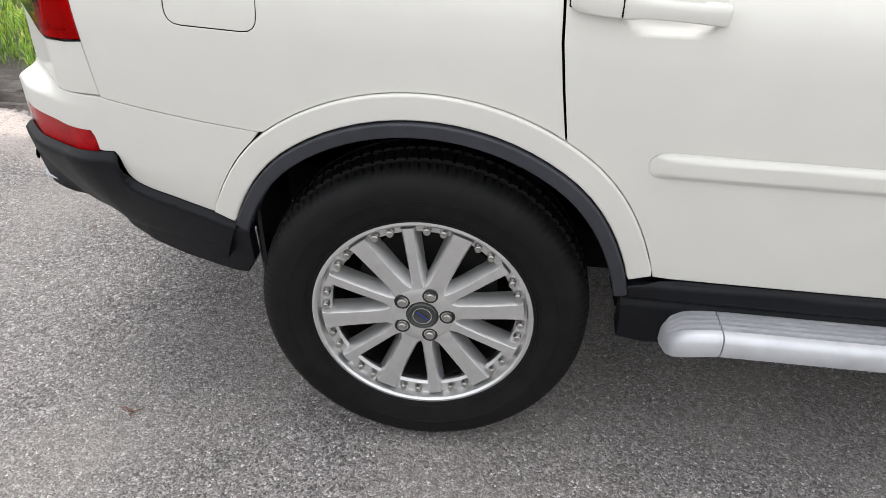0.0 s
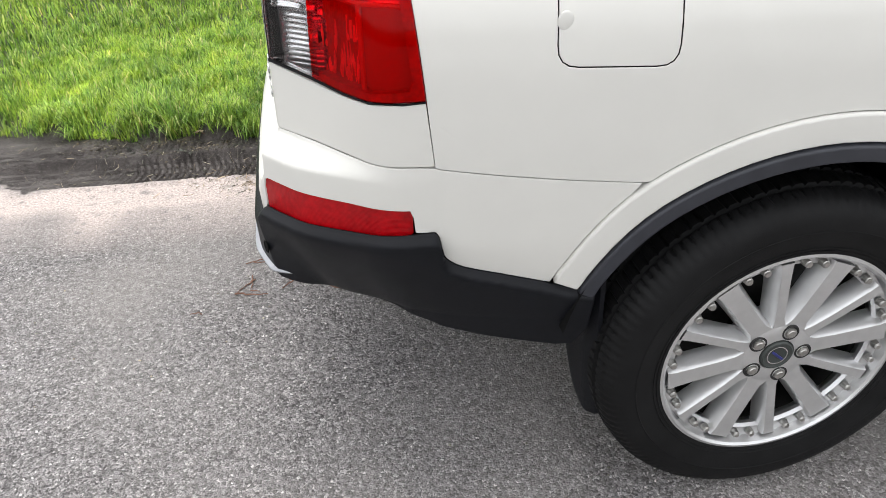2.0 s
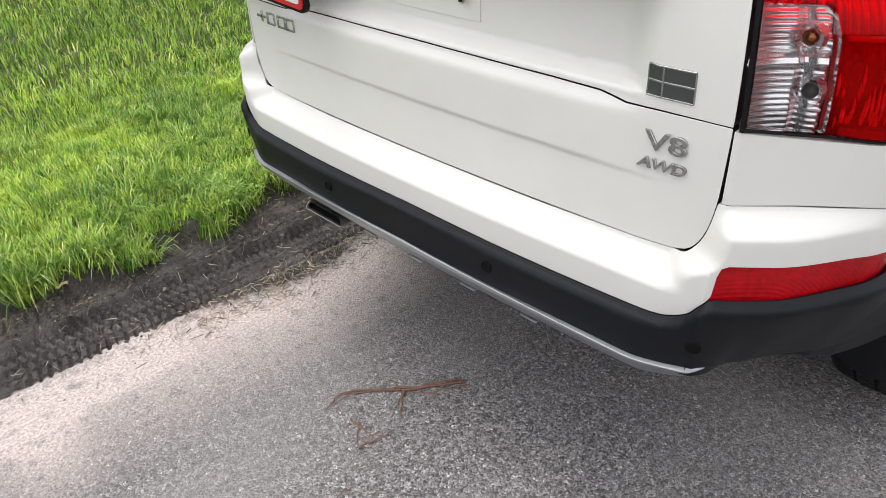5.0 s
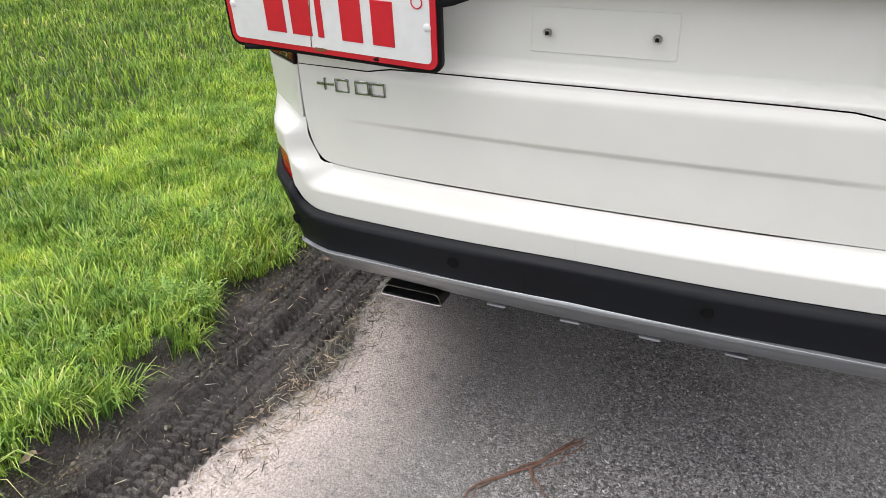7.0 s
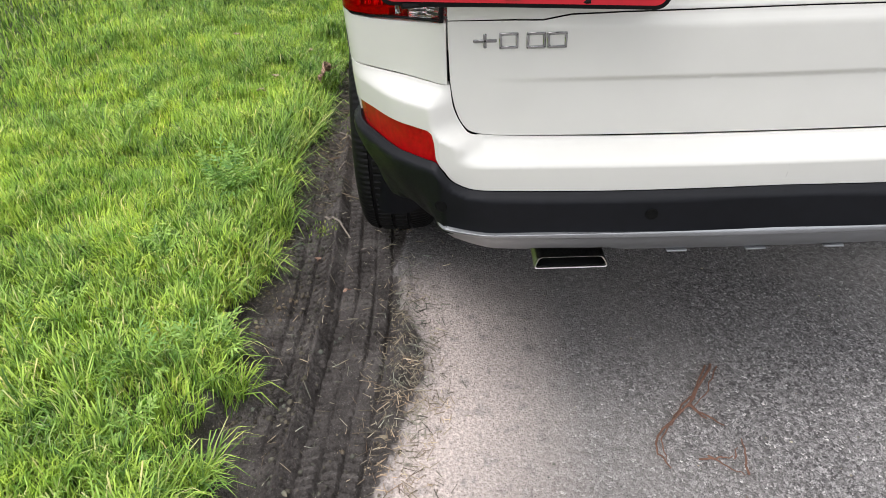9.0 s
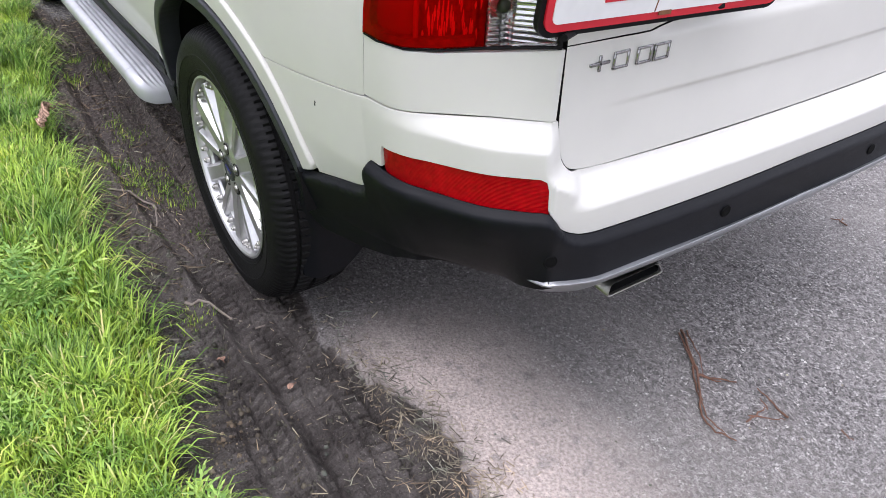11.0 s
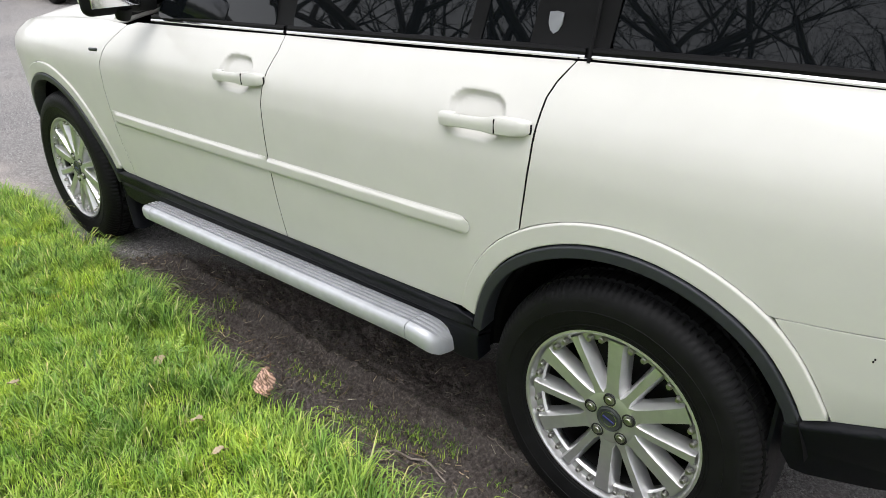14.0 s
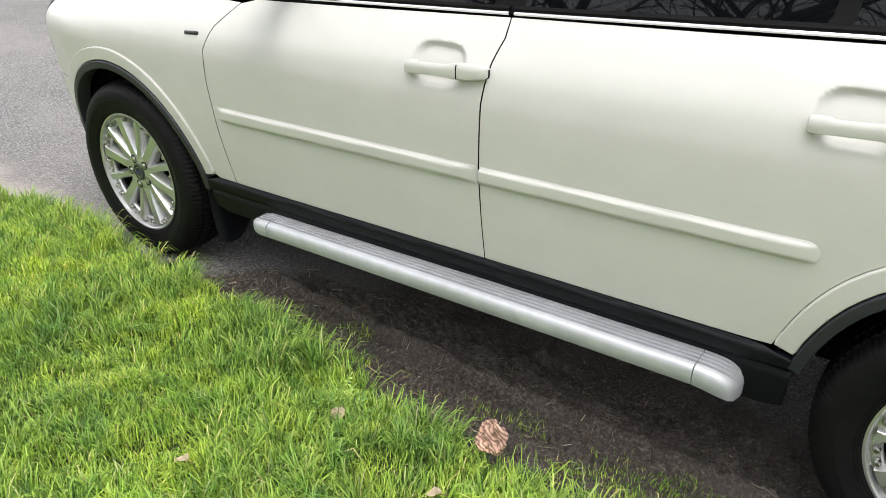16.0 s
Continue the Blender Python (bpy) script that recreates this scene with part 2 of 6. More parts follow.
def grass_mat(name, dark, light, dry):
    m = bpy.data.materials.new(name)
    m.use_nodes = True
    n, l = m.node_tree.nodes, m.node_tree.links
    b = n["Principled BSDF"]
    g = n.new("ShaderNodeNewGeometry")
    r = n.new("ShaderNodeValToRGB")
    e = r.color_ramp.elements
    e.new(0.5), e.new(0.93)
    mid = tuple(0.70 * c for c in light)
    for el, (p, c) in zip(e, ((0.0, dark), (0.45, mid), (0.90, light), (0.985, dry))):
        el.position, el.color = p, (*c, 1)
    tc, t = n.new("ShaderNodeTexCoord"), n.new("ShaderNodeTexNoise")
    t.inputs["Scale"].default_value, t.inputs["Detail"].default_value = 2.2, 4
    l.new(tc.outputs["Object"], t.inputs["Vector"])
    mx = n.new("ShaderNodeMixRGB")
    mx.blend_type = "MULTIPLY"
    mx.inputs[0].default_value = 0.7
    rr = n.new("ShaderNodeValToRGB")
    rr.color_ramp.elements[0].position, rr.color_ramp.elements[0].color = 0.3, (0.50, 0.62, 0.52, 1)
    rr.color_ramp.elements[1].position, rr.color_ramp.elements[1].color = 0.68, (1.45, 1.32, 1.05, 1)
    l.new(g.outputs["Random Per Island"], r.inputs[0])
    l.new(t.outputs["Fac"], rr.inputs[0])
    l.new(r.outputs[0], mx.inputs[1])
    l.new(rr.outputs[0], mx.inputs[2])
    t2, r2, tuft = n.new("ShaderNodeTexNoise"), n.new("ShaderNodeValToRGB"), n.new("ShaderNodeMixRGB")  # from tuft to tuft
    t2.inputs["Scale"].default_value, t2.inputs["Detail"].default_value = 13.0, 2
    r2.color_ramp.elements[0].position, r2.color_ramp.elements[0].color = 0.34, (0.60, 0.74, 0.74, 1)
    r2.color_ramp.elements[1].position, r2.color_ramp.elements[1].color = 0.66, (1.32, 1.16, 0.95, 1)
    tuft.blend_type, tuft.inputs[0].default_value = "MULTIPLY", 0.8
    l.new(tc.outputs["Object"], t2.inputs["Vector"])
    l.new(t2.outputs["Fac"], r2.inputs[0])
    l.new(mx.outputs[0], tuft.inputs[1])
    l.new(r2.outputs[0], tuft.inputs[2])
    mx = tuft
    l.new(mx.outputs[0], b.inputs["Base Color"])
    b.inputs["Roughness"].default_value, b.inputs["Specular IOR Level"].default_value = 0.48, 0.3
    tr = n.new("ShaderNodeBsdfTranslucent")
    ms = n.new("ShaderNodeMixShader")
    ms.inputs[0].default_value = 0.22
    l.new(mx.outputs[0], tr.inputs["Color"])
    l.new(b.outputs[0], ms.inputs[1])
    l.new(tr.outputs[0], ms.inputs[2])
    l.new(ms.outputs[0], n["Material Output"].inputs[0])
    return m


GRASS = grass_mat("grass_blades", (0.11, 0.235, 0.042), (0.59, 0.83, 0.165), (0.84, 0.79, 0.46))
# darker copy of the grass, with the shade between far blades painted in
SHADED_GRASS = grass_mat("shaded_grass_blades", (0.05, 0.12, 0.025), (0.39, 0.60, 0.11), (0.66, 0.61, 0.35))
TUFT = grass_mat("tussock_blades", (0.055, 0.13, 0.03), (0.40, 0.62, 0.13), (0.62, 0.60, 0.34))
WEED = grass_mat("weed_leaf", (0.15, 0.30, 0.065), (0.46, 0.70, 0.22), (0.58, 0.68, 0.34))


# ---- small tools ----
def link_mesh(name, mesh, material, parent=None, label=""):
    mesh.materials.append(material)
    ob = new(name, mesh)
    if parent is not None:
        ob.parent = parent
    if label:
        ob["label"] = label
    return ob


def part(name, bm, material, parent=None, label="", smooth=True, normals=None):
    """Links a bmesh as one mesh object, under a thing or a part."""
    mesh = bpy.data.meshes.new(name)
    bm.normal_update()
    bm.to_mesh(mesh)
    bm.free()
    if smooth:
        mesh.shade_smooth()
        if normals is None:
            mesh.set_sharp_from_angle(angle=radians(38))
    if normals is not None:
        mesh.normals_split_custom_set_from_vertices(normals)
    return link_mesh(name, mesh, material, parent, label)


def thing(name, label, category, group="", kind="", at=(0, 0, 0)):
    ob = new(name)
    ob.location = at
    return tagged(ob, label, category, group, kind)


def box(bm, centre, size, m=Matrix(), bevel=0.0, seg=2):
    r = bmesh.ops.create_cube(bm, size=1.0, matrix=m @ Matrix.Translation(centre) @ Matrix.Diagonal((*size, 1)))
    if bevel:
        es = {e for v in r["verts"] for e in v.link_edges}
        bmesh.ops.bevel(bm, geom=list(es), offset=bevel, segments=seg, affect="EDGES", profile=0.5)
    return bm


def revolve(bm, prof, seg, axis_y=True, close=False, turn=2 * math.pi):
    """Turns (radius, offset) pairs round the y axis."""
    rings = []
    full = abs(turn - 2 * math.pi) < 1e-6
    for i in range(seg if full else seg + 1):
        a = turn * i / seg
        rings.append([bm.verts.new((r * math.cos(a), o, r * math.sin(a))) for r, o in prof])
    k = len(rings)
    for i in range(k if full else k - 1):
        p, q = rings[i], rings[(i + 1) % k]
        for j in range(len(prof) - 1):
            bm.faces.new((p[j], p[j + 1], q[j + 1], q[j]))
    return rings


def tube(bm, pts, radii, seg=8):
    """A tapered round tube along points."""
    pts = [Vector(p) for p in pts]
    last = None
    for i, p in enumerate(pts):
        d = (pts[min(i + 1, len(pts) - 1)] - pts[max(i - 1, 0)]).normalized()
        a = d.orthogonal().normalized() if abs(d.z) > 0.9 else d.cross(Vector((0, 0, 1))).normalized()
        b = d.cross(a)
        r = radii[i] if isinstance(radii, (list, tuple)) else radii
        ring = [bm.verts.new(p + a * r * math.cos(2 * math.pi * k / seg) + b * r * math.sin(2 * math.pi * k / seg)) for k in range(seg)]
        if last:
            for k in range(seg):
                bm.faces.new((last[k], last[(k + 1) % seg], ring[(k + 1) % seg], ring[k]))
        else:
            bm.faces.new(ring[::-1])
        last = ring
    bm.faces.new(last)


def curve(pts):
    """A smooth function through (t, value) pairs."""
    ts, vs = np.array([p[0] for p in pts], float), np.array([p[1] for p in pts], float)
    d = np.gradient(vs, ts) if len(pts) > 2 else np.full(2, (vs[1] - vs[0]) / (ts[1] - ts[0]))

    def f(t):
        if t <= ts[0]:
            return vs[0] + d[0] * (t - ts[0])
        if t >= ts[-1]:
            return vs[-1] + d[-1] * (t - ts[-1])
        i = int(np.searchsorted(ts, t) - 1)
        h = ts[i + 1] - ts[i]
        s = (t - ts[i]) / h
        return float((2 * s**3 - 3 * s**2 + 1) * vs[i] + (s**3 - 2 * s**2 + s) * h * d[i] + (3 * s**2 - 2 * s**3) * vs[i + 1] + (s**3 - s**2) * h * d[i + 1])

    return f


def step(a, b, t):
    s = min(max((t - a) / (b - a), 0), 1)
    return s * s * (3 - 2 * s)


# ---- the car's skin: one surface, wrapped from the middle of the rear (u = 0) round the corner (1 to 2) along the side (x = u - 2.62) ----
AXLE_Z, WHEELBASE, CORNER_X, FRONT_X = 0.352, 2.857, -0.62, 3.35
PLAN = curve([(-0.75, 0.795), (-0.62, 0.831), (-0.3, 0.876), (0, 0.898), (0.25, 0.911), (1.2, 0.925), (2.3, 0.933), (2.85, 0.928), (3.2, 0.90), (3.35, 0.868)])
SECTION = curve([(0.28, -0.065), (0.40, -0.05), (0.48, -0.037), (0.6, -0.018), (0.75, -0.003), (0.87, 0.004), (0.95, 0.003), (1.02, -0.012), (1.08, -0.045), (1.12, -0.075), (1.15, -0.1), (1.18, -0.113), (1.3, -0.143), (1.5, -0.205), (1.65, -0.265), (1.74, -0.36)])
BELT = curve([(-0.9, 1.166), (-0.44, 1.161), (-0.16, 1.160), (0.2, 1.150), (1.2, 1.11), (2.0, 1.08), (2.6, 1.05), (3.35, 0.98)])
REAR = curve([(0.3, -0.85), (0.45, -0.884), (0.6, -0.889), (0.9, -0.889), (1.05, -0.882), (1.15, -0.868), (1.25, -0.845), (1.5, -0.75), (1.74, -0.56)])
EDGE = curve([(0.3, 0.62), (1.1, 0.62), (1.3, 0.585), (1.74, 0.48)])
NOSE = curve([(0.3, 3.70), (0.5, 3.77), (0.65, 3.79), (0.8, 3.77), (0.95, 3.70), (1.05, 3.58)])
U_SIDE, U_FRONT = 2.62, FRONT_X + 2.62


def sx(x):
    return x + U_SIDE


def lifted(x, z):
    b = BELT(x)
    if z < 0.8:
        return z
    return 0.8 + (z - 0.8) * 0.35 / (b - 0.8) if z < b else 1.15 + (z - b) * 0.59 / (1.74 - b)


def side_y(x, z):
    y = PLAN(x) + SECTION(lifted(x, z))
    for hx, hz in ((0.398, 1.020), (1.355, 0.993)):  # dished grips behind the door handles
        if abs(x - hx) < 0.1 and abs(z - hz) < 0.07:
            q = abs((x - hx) / 0.080) ** 3.4 + abs((z - hz) / 0.049) ** 2.6
            y -= 0.021 * step(1.28, 0.36, q)
    return y


def bez(p0, p1, p2, p3, t):
    s = 1 - t
    return p0 * s**3 + p1 * 3 * s * s * t + p2 * 3 * s * t * t + p3 * t**3


def chamfer(p0, p3, t):
    """The rear corner: a straight chamfer from p0, then a tight bend into the side at p3."""
    t -= 0.075 * t * (1 - t)
    q = p3 + Vector((-0.090, -0.010, 0))
    r = 0.036
    la, lb = (q - p0).length, (p3 - q).length
    a, b = q + (p0 - q) * (r / la), q + (p3 - q) * (r / lb)
    la, lb, lm = la - r, lb - r, (b - a).length * 1.03
    d = t * (la + lm + lb)
    if d < la:
        return p0.lerp(a, d / la)
    if d < la + lm:
        k = (d - la) / lm
        return a * (1 - k) ** 2 + q * 2 * k * (1 - k) + b * k * k
    return b.lerp(p3, (d - la - lm) / lb)


def skin(u, z):
    if u < 1:
        u = max(u, 0)
        return Vector((REAR(z) + 0.021 * u * u, u * EDGE(z), z))
    if u < 2:
        return chamfer(Vector((REAR(z) + 0.021, EDGE(z), z)), Vector((CORNER_X, side_y(CORNER_X, z), z)), u - 1)
    if u <= U_FRONT:
        return Vector((u - U_SIDE, side_y(u - U_SIDE, z), z))
    p0 = Vector((FRONT_X, side_y(FRONT_X, z), z))
    p3 = Vector((NOSE(z), 0, z))
    t = min((u - U_FRONT) / 2, 1)
    return bez(p0, p0 + Vector((0.26, -0.07, 0)), p3 + Vector((-0.02, 0.55, 0)), p3, t)


def skin_normal(f, u, z):
    e = 2e-3
    a = f(u + e, z) - f(u - e, z)
    b = f(u, z + e) - f(u, z - e)
    n = b.cross(a)
    return n.normalized() if n.length > 0 else Vector((0, 1, 0))


HORN = curve([(0.60, 0.90), (0.66, 0.90), (0.688, 0.905), (0.71, 0.953), (0.75, 0.974), (0.79, 0.985)])


def bumper_normal(u, z):
    """The way outwards, level, turning smoothly from the rear into the corner."""
    if 0.90 < u < 1.12:
        n = skin_normal(skin, 0.90, z).lerp(skin_normal(skin, 1.12, z), step(0.90, 1.12, u))
    else:
        n = skin_normal(skin, max(u, 0.01), z)
    n.z = 0
    return n.normalized()


def bumper_skin(u, z):
    """The rear bumper stands proud of the skin, with a shelf on top."""
    p = skin(u, z)
    out = 0.056 - 0.011 * step(0.88, 1.04, u) - 0.040 * step(1.22, 1.80, u)
    out *= step(2.12, 1.6, u)
    shelf = step(0.0, 0.040, 0.688 - z)
    horn = step(0.0, 0.036, 0.792 - z) * step(-0.018, 0.070, u - HORN(min(max(z, 0.60), 0.79)))
    out *= 1 - (1 - shelf) * (1 - horn)
    out -= 0.05 * step(0.49, 0.34, z) * step(2.4, 1.45, u)
    out -= 0.062 * min(max((0.635 - z) / 0.14, 0), 1.2) ** 1.3 * step(0.85, 1.25, u) * step(2.4, 1.45, u)
    return p + bumper_normal(u, z) * out


def panel(name, outline, material, parent, sgn=1, label="", holes=(), f=skin, lift=0.0, deep=0.022, gap=0.0008, du=0.04, dz=0.035, both=False, lip=0.0013, seam=None):
    """A curved panel of the skin, from its outline in (u, z): cut into a fine net, laid on the surface, with rounded edges that turn inwards."""
    def shrunk(loop, inside):
        """The outline moved inwards by the joint and the rounded edge."""
        area = sum(a[0] * b[1] - b[0] * a[1] for a, b in zip(loop, loop[1:] + loop[:1]))
        turn = (1 if area > 0 else -1) * (1 if inside else -1)
        P, out = [f(u, z) for u, z in loop], []
        for i, (u, z) in enumerate(loop):
            e = 1e-3
            pu, pz = (f(u + e, z) - f(u - e, z)) / (2 * e), (f(u, z + e) - f(u, z - e)) / (2 * e)
            if u < e:
                pu = (f(u + e, z) - f(u, z)) / e
            n = pz.cross(pu).normalized()
            w = Vector()
            for a, b in ((P[i - 1], P[i]), (P[i], P[(i + 1) % len(P)])):
                on_seam = both and abs(loop[i][0]) < 1e-6 and abs(a.y) < 1e-6 and abs(b.y) < 1e-6
                if (b - a).length > 1e-7 and not on_seam:
                    w += (b - a).normalized().cross(n) * turn
            w = w.normalized() * (gap + lip) if w.length > 1e-6 else Vector()
            g11, g12, g22, h1, h2 = pu.dot(pu), pu.dot(pz), pz.dot(pz), w.dot(pu), w.dot(pz)
            det = max(g11 * g22 - g12 * g12, 1e-9)
            nu, nz = u + (h1 * g22 - h2 * g12) / det, z + (g11 * h2 - g12 * h1) / det
            out.append((0.0 if both and abs(u) < 1e-6 else nu, nz))
        return out

    flat = bmesh.new()
    for loop in [shrunk(list(outline), True)] + [shrunk(list(h), False) for h in holes]:
        vs = [flat.verts.new((u, z, 0)) for u, z in loop]
        for a, b in zip(vs, vs[1:] + vs[:1]):
            flat.edges.new((a, b))
    bmesh.ops.triangle_fill(flat, use_beauty=True, use_dissolve=False, edges=flat.edges[:])
    us, zs = [v.co.x for v in flat.verts], [v.co.y for v in flat.verts]
    for lo, hi, d, axis in ((min(us), max(us), du, Vector((1, 0, 0))), (min(zs), max(zs), dz, Vector((0, 1, 0)))):
        for i in range(1, int((hi - lo) / d) + 1):
            t = lo + (hi - lo) * i / (int((hi - lo) / d) + 1)
            bmesh.ops.bisect_plane(flat, geom=flat.verts[:] + flat.edges[:] + flat.faces[:], plane_co=axis * t, plane_no=axis, dist=1e-6)
    bmesh.ops.remove_doubles(flat, verts=flat.verts, dist=1e-5)
    flat.normal_update()
    for fc in flat.faces:
        if fc.normal.z < 0:
            fc.normal_flip()
    flat.verts.ensure_lookup_table()
    flat.verts.index_update()
    co = [(v.co.x, v.co.y) for v in flat.verts]
    pos, nor = [], []
    for u, z in co:
        n = skin_normal(f, u, z)
        pos.append(f(u, z) + n * lift)
        nor.append(n)
    edges = []
    for e in flat.edges:
        if len(e.link_faces) == 1 and not (both and max(abs(v.co.x) for v in e.verts) < 1e-6):
            lp = [q for q in e.link_faces[0].loops if q.edge == e][0]
            edges.append((lp.vert.index, lp.link_loop_next.vert.index))
    faces = [[v.index for v in fc.verts] for fc in flat.faces]
    flat.free()
    # the way inwards at each border corner
    inward = {}
    for a, b in edges:
        t = pos[b] - pos[a]
        if t.length < 1e-7:
            continue
        w = t.normalized().cross((nor[a] + nor[b]).normalized()).normalized()
        for k in (a, b):
            inward.setdefault(k, []).append((w, t.length))
    pos2, nor2 = list(pos), list(nor)
    rim = {}
    for k, ws in inward.items():
        w = sum((q * ln for q, ln in ws), Vector())
        w = w.normalized() if w.length > 1e-6 else ws[0][0]
        if both and abs(co[k][0]) < 1e-6:
            w = Vector((0, 0, 1 if w.z > 0 else -1))
        rim[k] = len(pos2)
        for q, n in ((pos[k] - w * lip * 0.65 - nor[k] * lip * 0.3, nor[k] - w * 0.7), (pos[k] - w * lip - nor[k] * lip, nor[k] * 0.2 - w), (pos[k] - w * lip - nor[k] * (lip + deep), -w)):
            pos2.append(q)
            nor2.append(n.normalized())
    for a, b in edges:
        if a in rim and b in rim:
            faces.append([a, b, rim[b], rim[a]])
            faces.append([rim[a], rim[b], rim[b] + 1, rim[a] + 1])
            faces.append([rim[a] + 1, rim[b] + 1, rim[b] + 2, rim[a] + 2])
    rim_of = {v + d: v for v in rim.values() for d in (0, 1, 2)}
    m = Matrix.Diagonal((1, sgn, 1, 1))
    bm = bmesh.new()
    for p in pos2:
        bm.verts.new(m @ p)
    bm.verts.ensure_lookup_table()
    normals = [m.to_3x3() @ n for n in nor2]
    tot = len(pos2)
    if both:
        for p in pos2:
            bm.verts.new((p.x, -p.y, p.z))
        bm.verts.ensure_lookup_table()
        normals += [Vector((n.x, -n.y, n.z)) for n in nor2]
    for fc in faces:
        dark = len(fc) == 4 and fc[0] >= len(pos) and fc[3] - fc[0] == 1 and fc[0] - rim_of[fc[0]] == 1
        for shift in ((0, tot) if both else (0,)):
            try:
                q = bm.faces.new([bm.verts[i + shift] for i in fc])
            except ValueError:
                continue
            q.normal_update()
            want = sum((normals[i + shift] for i in fc), Vector())
            if q.normal.dot(want) < 0:
                q.normal_flip()
            q.material_index = 1 if dark else 0
    for q in bm.faces:
        q.smooth = True
    ob = part(name, bm, material, parent, label, normals=normals)
    ob.data.materials.append(seam or (SEAL if material is PAINT else material))
    return ob


def arc(cx, cz, r, a0, a1, n=18):
    """Points on a circle round a wheel, from angle a0 to a1 (degrees, from the front, upwards), as (u, z)."""
    out = []
    for i in range(n + 1):
        a = radians(a0 + (a1 - a0) * i / n)
        long = 1.055 if cx > 1 and math.cos(a) > 0 else 1.0  # the front arch reaches further ahead
        k = 1.0 if cx > 1 else 1 - 0.042 * step(52, 16, math.degrees(a)) - 0.035 * step(126, 158, math.degrees(a))  # the rear one draws in at its feet
        out.append((sx(cx + long * k * r * math.cos(a)), cz + k * r * math.sin(a)))
    return out


def rounded(pts, r, n=4):
    """Rounds the corners of an outline."""
    out = []
    for i, p in enumerate(pts):
        a, b, c = Vector(pts[i - 1]), Vector(p), Vector(pts[(i + 1) % len(pts)])
        ra = min(r, (a - b).length * 0.45, (c - b).length * 0.45)
        p0, p2 = b + (a - b).normalized() * ra, b + (c - b).normalized() * ra
        for k in range(n + 1):
            t = k / n
            q = p0 * (1 - t) ** 2 + b * 2 * t * (1 - t) + p2 * t * t
            out.append((q.x, q.y))
    return out


# ---- the car ----
car = thing("car", "ivory white car with black cladding parked on the muddy verge", "car")
CLADLINE = curve([(0.3, 0.491), (1.2, 0.472), (2.4, 0.444)])  # lower edge of the doors
LIP, ARCH, FLARE = 0.414, 0.446, 0.496


def wheel_arch(cx, sgn, a0, a1, r_lip, r_arch, r_flare):
    t0, t1 = (13, a1 + 0.5) if cx == 0 else (3, 176)
    panel("wheel_arch_flare", arc(cx, AXLE_Z, r_flare, a0, a1, 30) + arc(cx, AXLE_Z, r_arch, a1, a0, 30), PAINT, car, sgn, lift=0.008, du=0.02, dz=0.02, gap=0.0005, lip=0.005, deep=0.02, seam=PAINT)
    trim = panel("wheel_arch_trim", arc(cx, AXLE_Z, r_arch - 0.0012, t0, t1, 34) + arc(cx, AXLE_Z, r_lip, t1, t0, 34), TRIM, car, sgn, "dark grey plastic wheel arch lip", lift=0.014, du=0.02, dz=0.02, gap=0.001, lip=0.005, deep=0.05)
    bm = bmesh.new()
    r = r_lip + 0.012
    y0, y1 = (0.855 if cx == 0 else 0.83), 0.50
    prof = [(r, y0), (r, 0.78), (r - 0.012, 0.77), (r - 0.012, 0.66), (r, 0.65), (r, y1), (0.02, y1)]
    b0, b1 = (-2, a1 + 12) if cx == 0 else (0, 188)
    revolve(bm, prof, 40, turn=radians(b1 - b0))
    m = Matrix.Translation((cx, 0, AXLE_Z)) @ Matrix.Rotation(-radians(b0), 4, "Y")
    bm.transform(Matrix.Diagonal((1, sgn, 1, 1)) @ m)
    part("wheel_arch_liner", bm, DARK, car)


def tyre_mesh():
    """Rounded sidewalls with fine beads, three ribs and slanted shoulder cuts."""
    bm = bmesh.new()
    n = 480
    prof = [(0.224, -0.088), (0.231, -0.099), (0.239, -0.1015), (0.2395, -0.1030), (0.2412, -0.1030), (0.2417, -0.1018), (0.246, -0.1035), (0.2465, -0.1048), (0.2482, -0.1048), (0.2487, -0.1036), (0.262, -0.1075), (0.283, -0.1115), (0.2835, -0.1126), (0.2855, -0.1126), (0.286, -0.1116), (0.302, -0.1112), (0.317, -0.1075),
            (0.3285, -0.1005), (0.337, -0.092), (0.3435, -0.080), (0.3468, -0.066), (0.3405, -0.064), (0.3405, -0.056), (0.3488, -0.054), (0.3512, -0.018), (0.3435, -0.016), (0.3435, -0.008), (0.3515, -0.006), (0.3512, 0.028), (0.3435, 0.030), (0.3435, 0.038), (0.3500, 0.040), (0.3468, 0.066), (0.3435, 0.080), (0.337, 0.092), (0.3285, 0.1005), (0.302, 0.111), (0.262, 0.1075), (0.224, 0.088)]
    rings = revolve(bm, prof, n)
    for i, ring in enumerate(rings):
        for j, deep in ((17, 0.996), (18, 0.988), (19, 0.986), (20, 0.987), (32, 0.987), (33, 0.987)):
            if (i + (j - 17) // 2) % 4 == 0:
                v = ring[j]
                v.co.x *= deep
                v.co.z *= deep
        for j in (23, 24, 27, 28):
            if i % 5 == (2 if j < 25 else 4):
                ring[j].co.x *= 0.984
                ring[j].co.z *= 0.984
    return bm


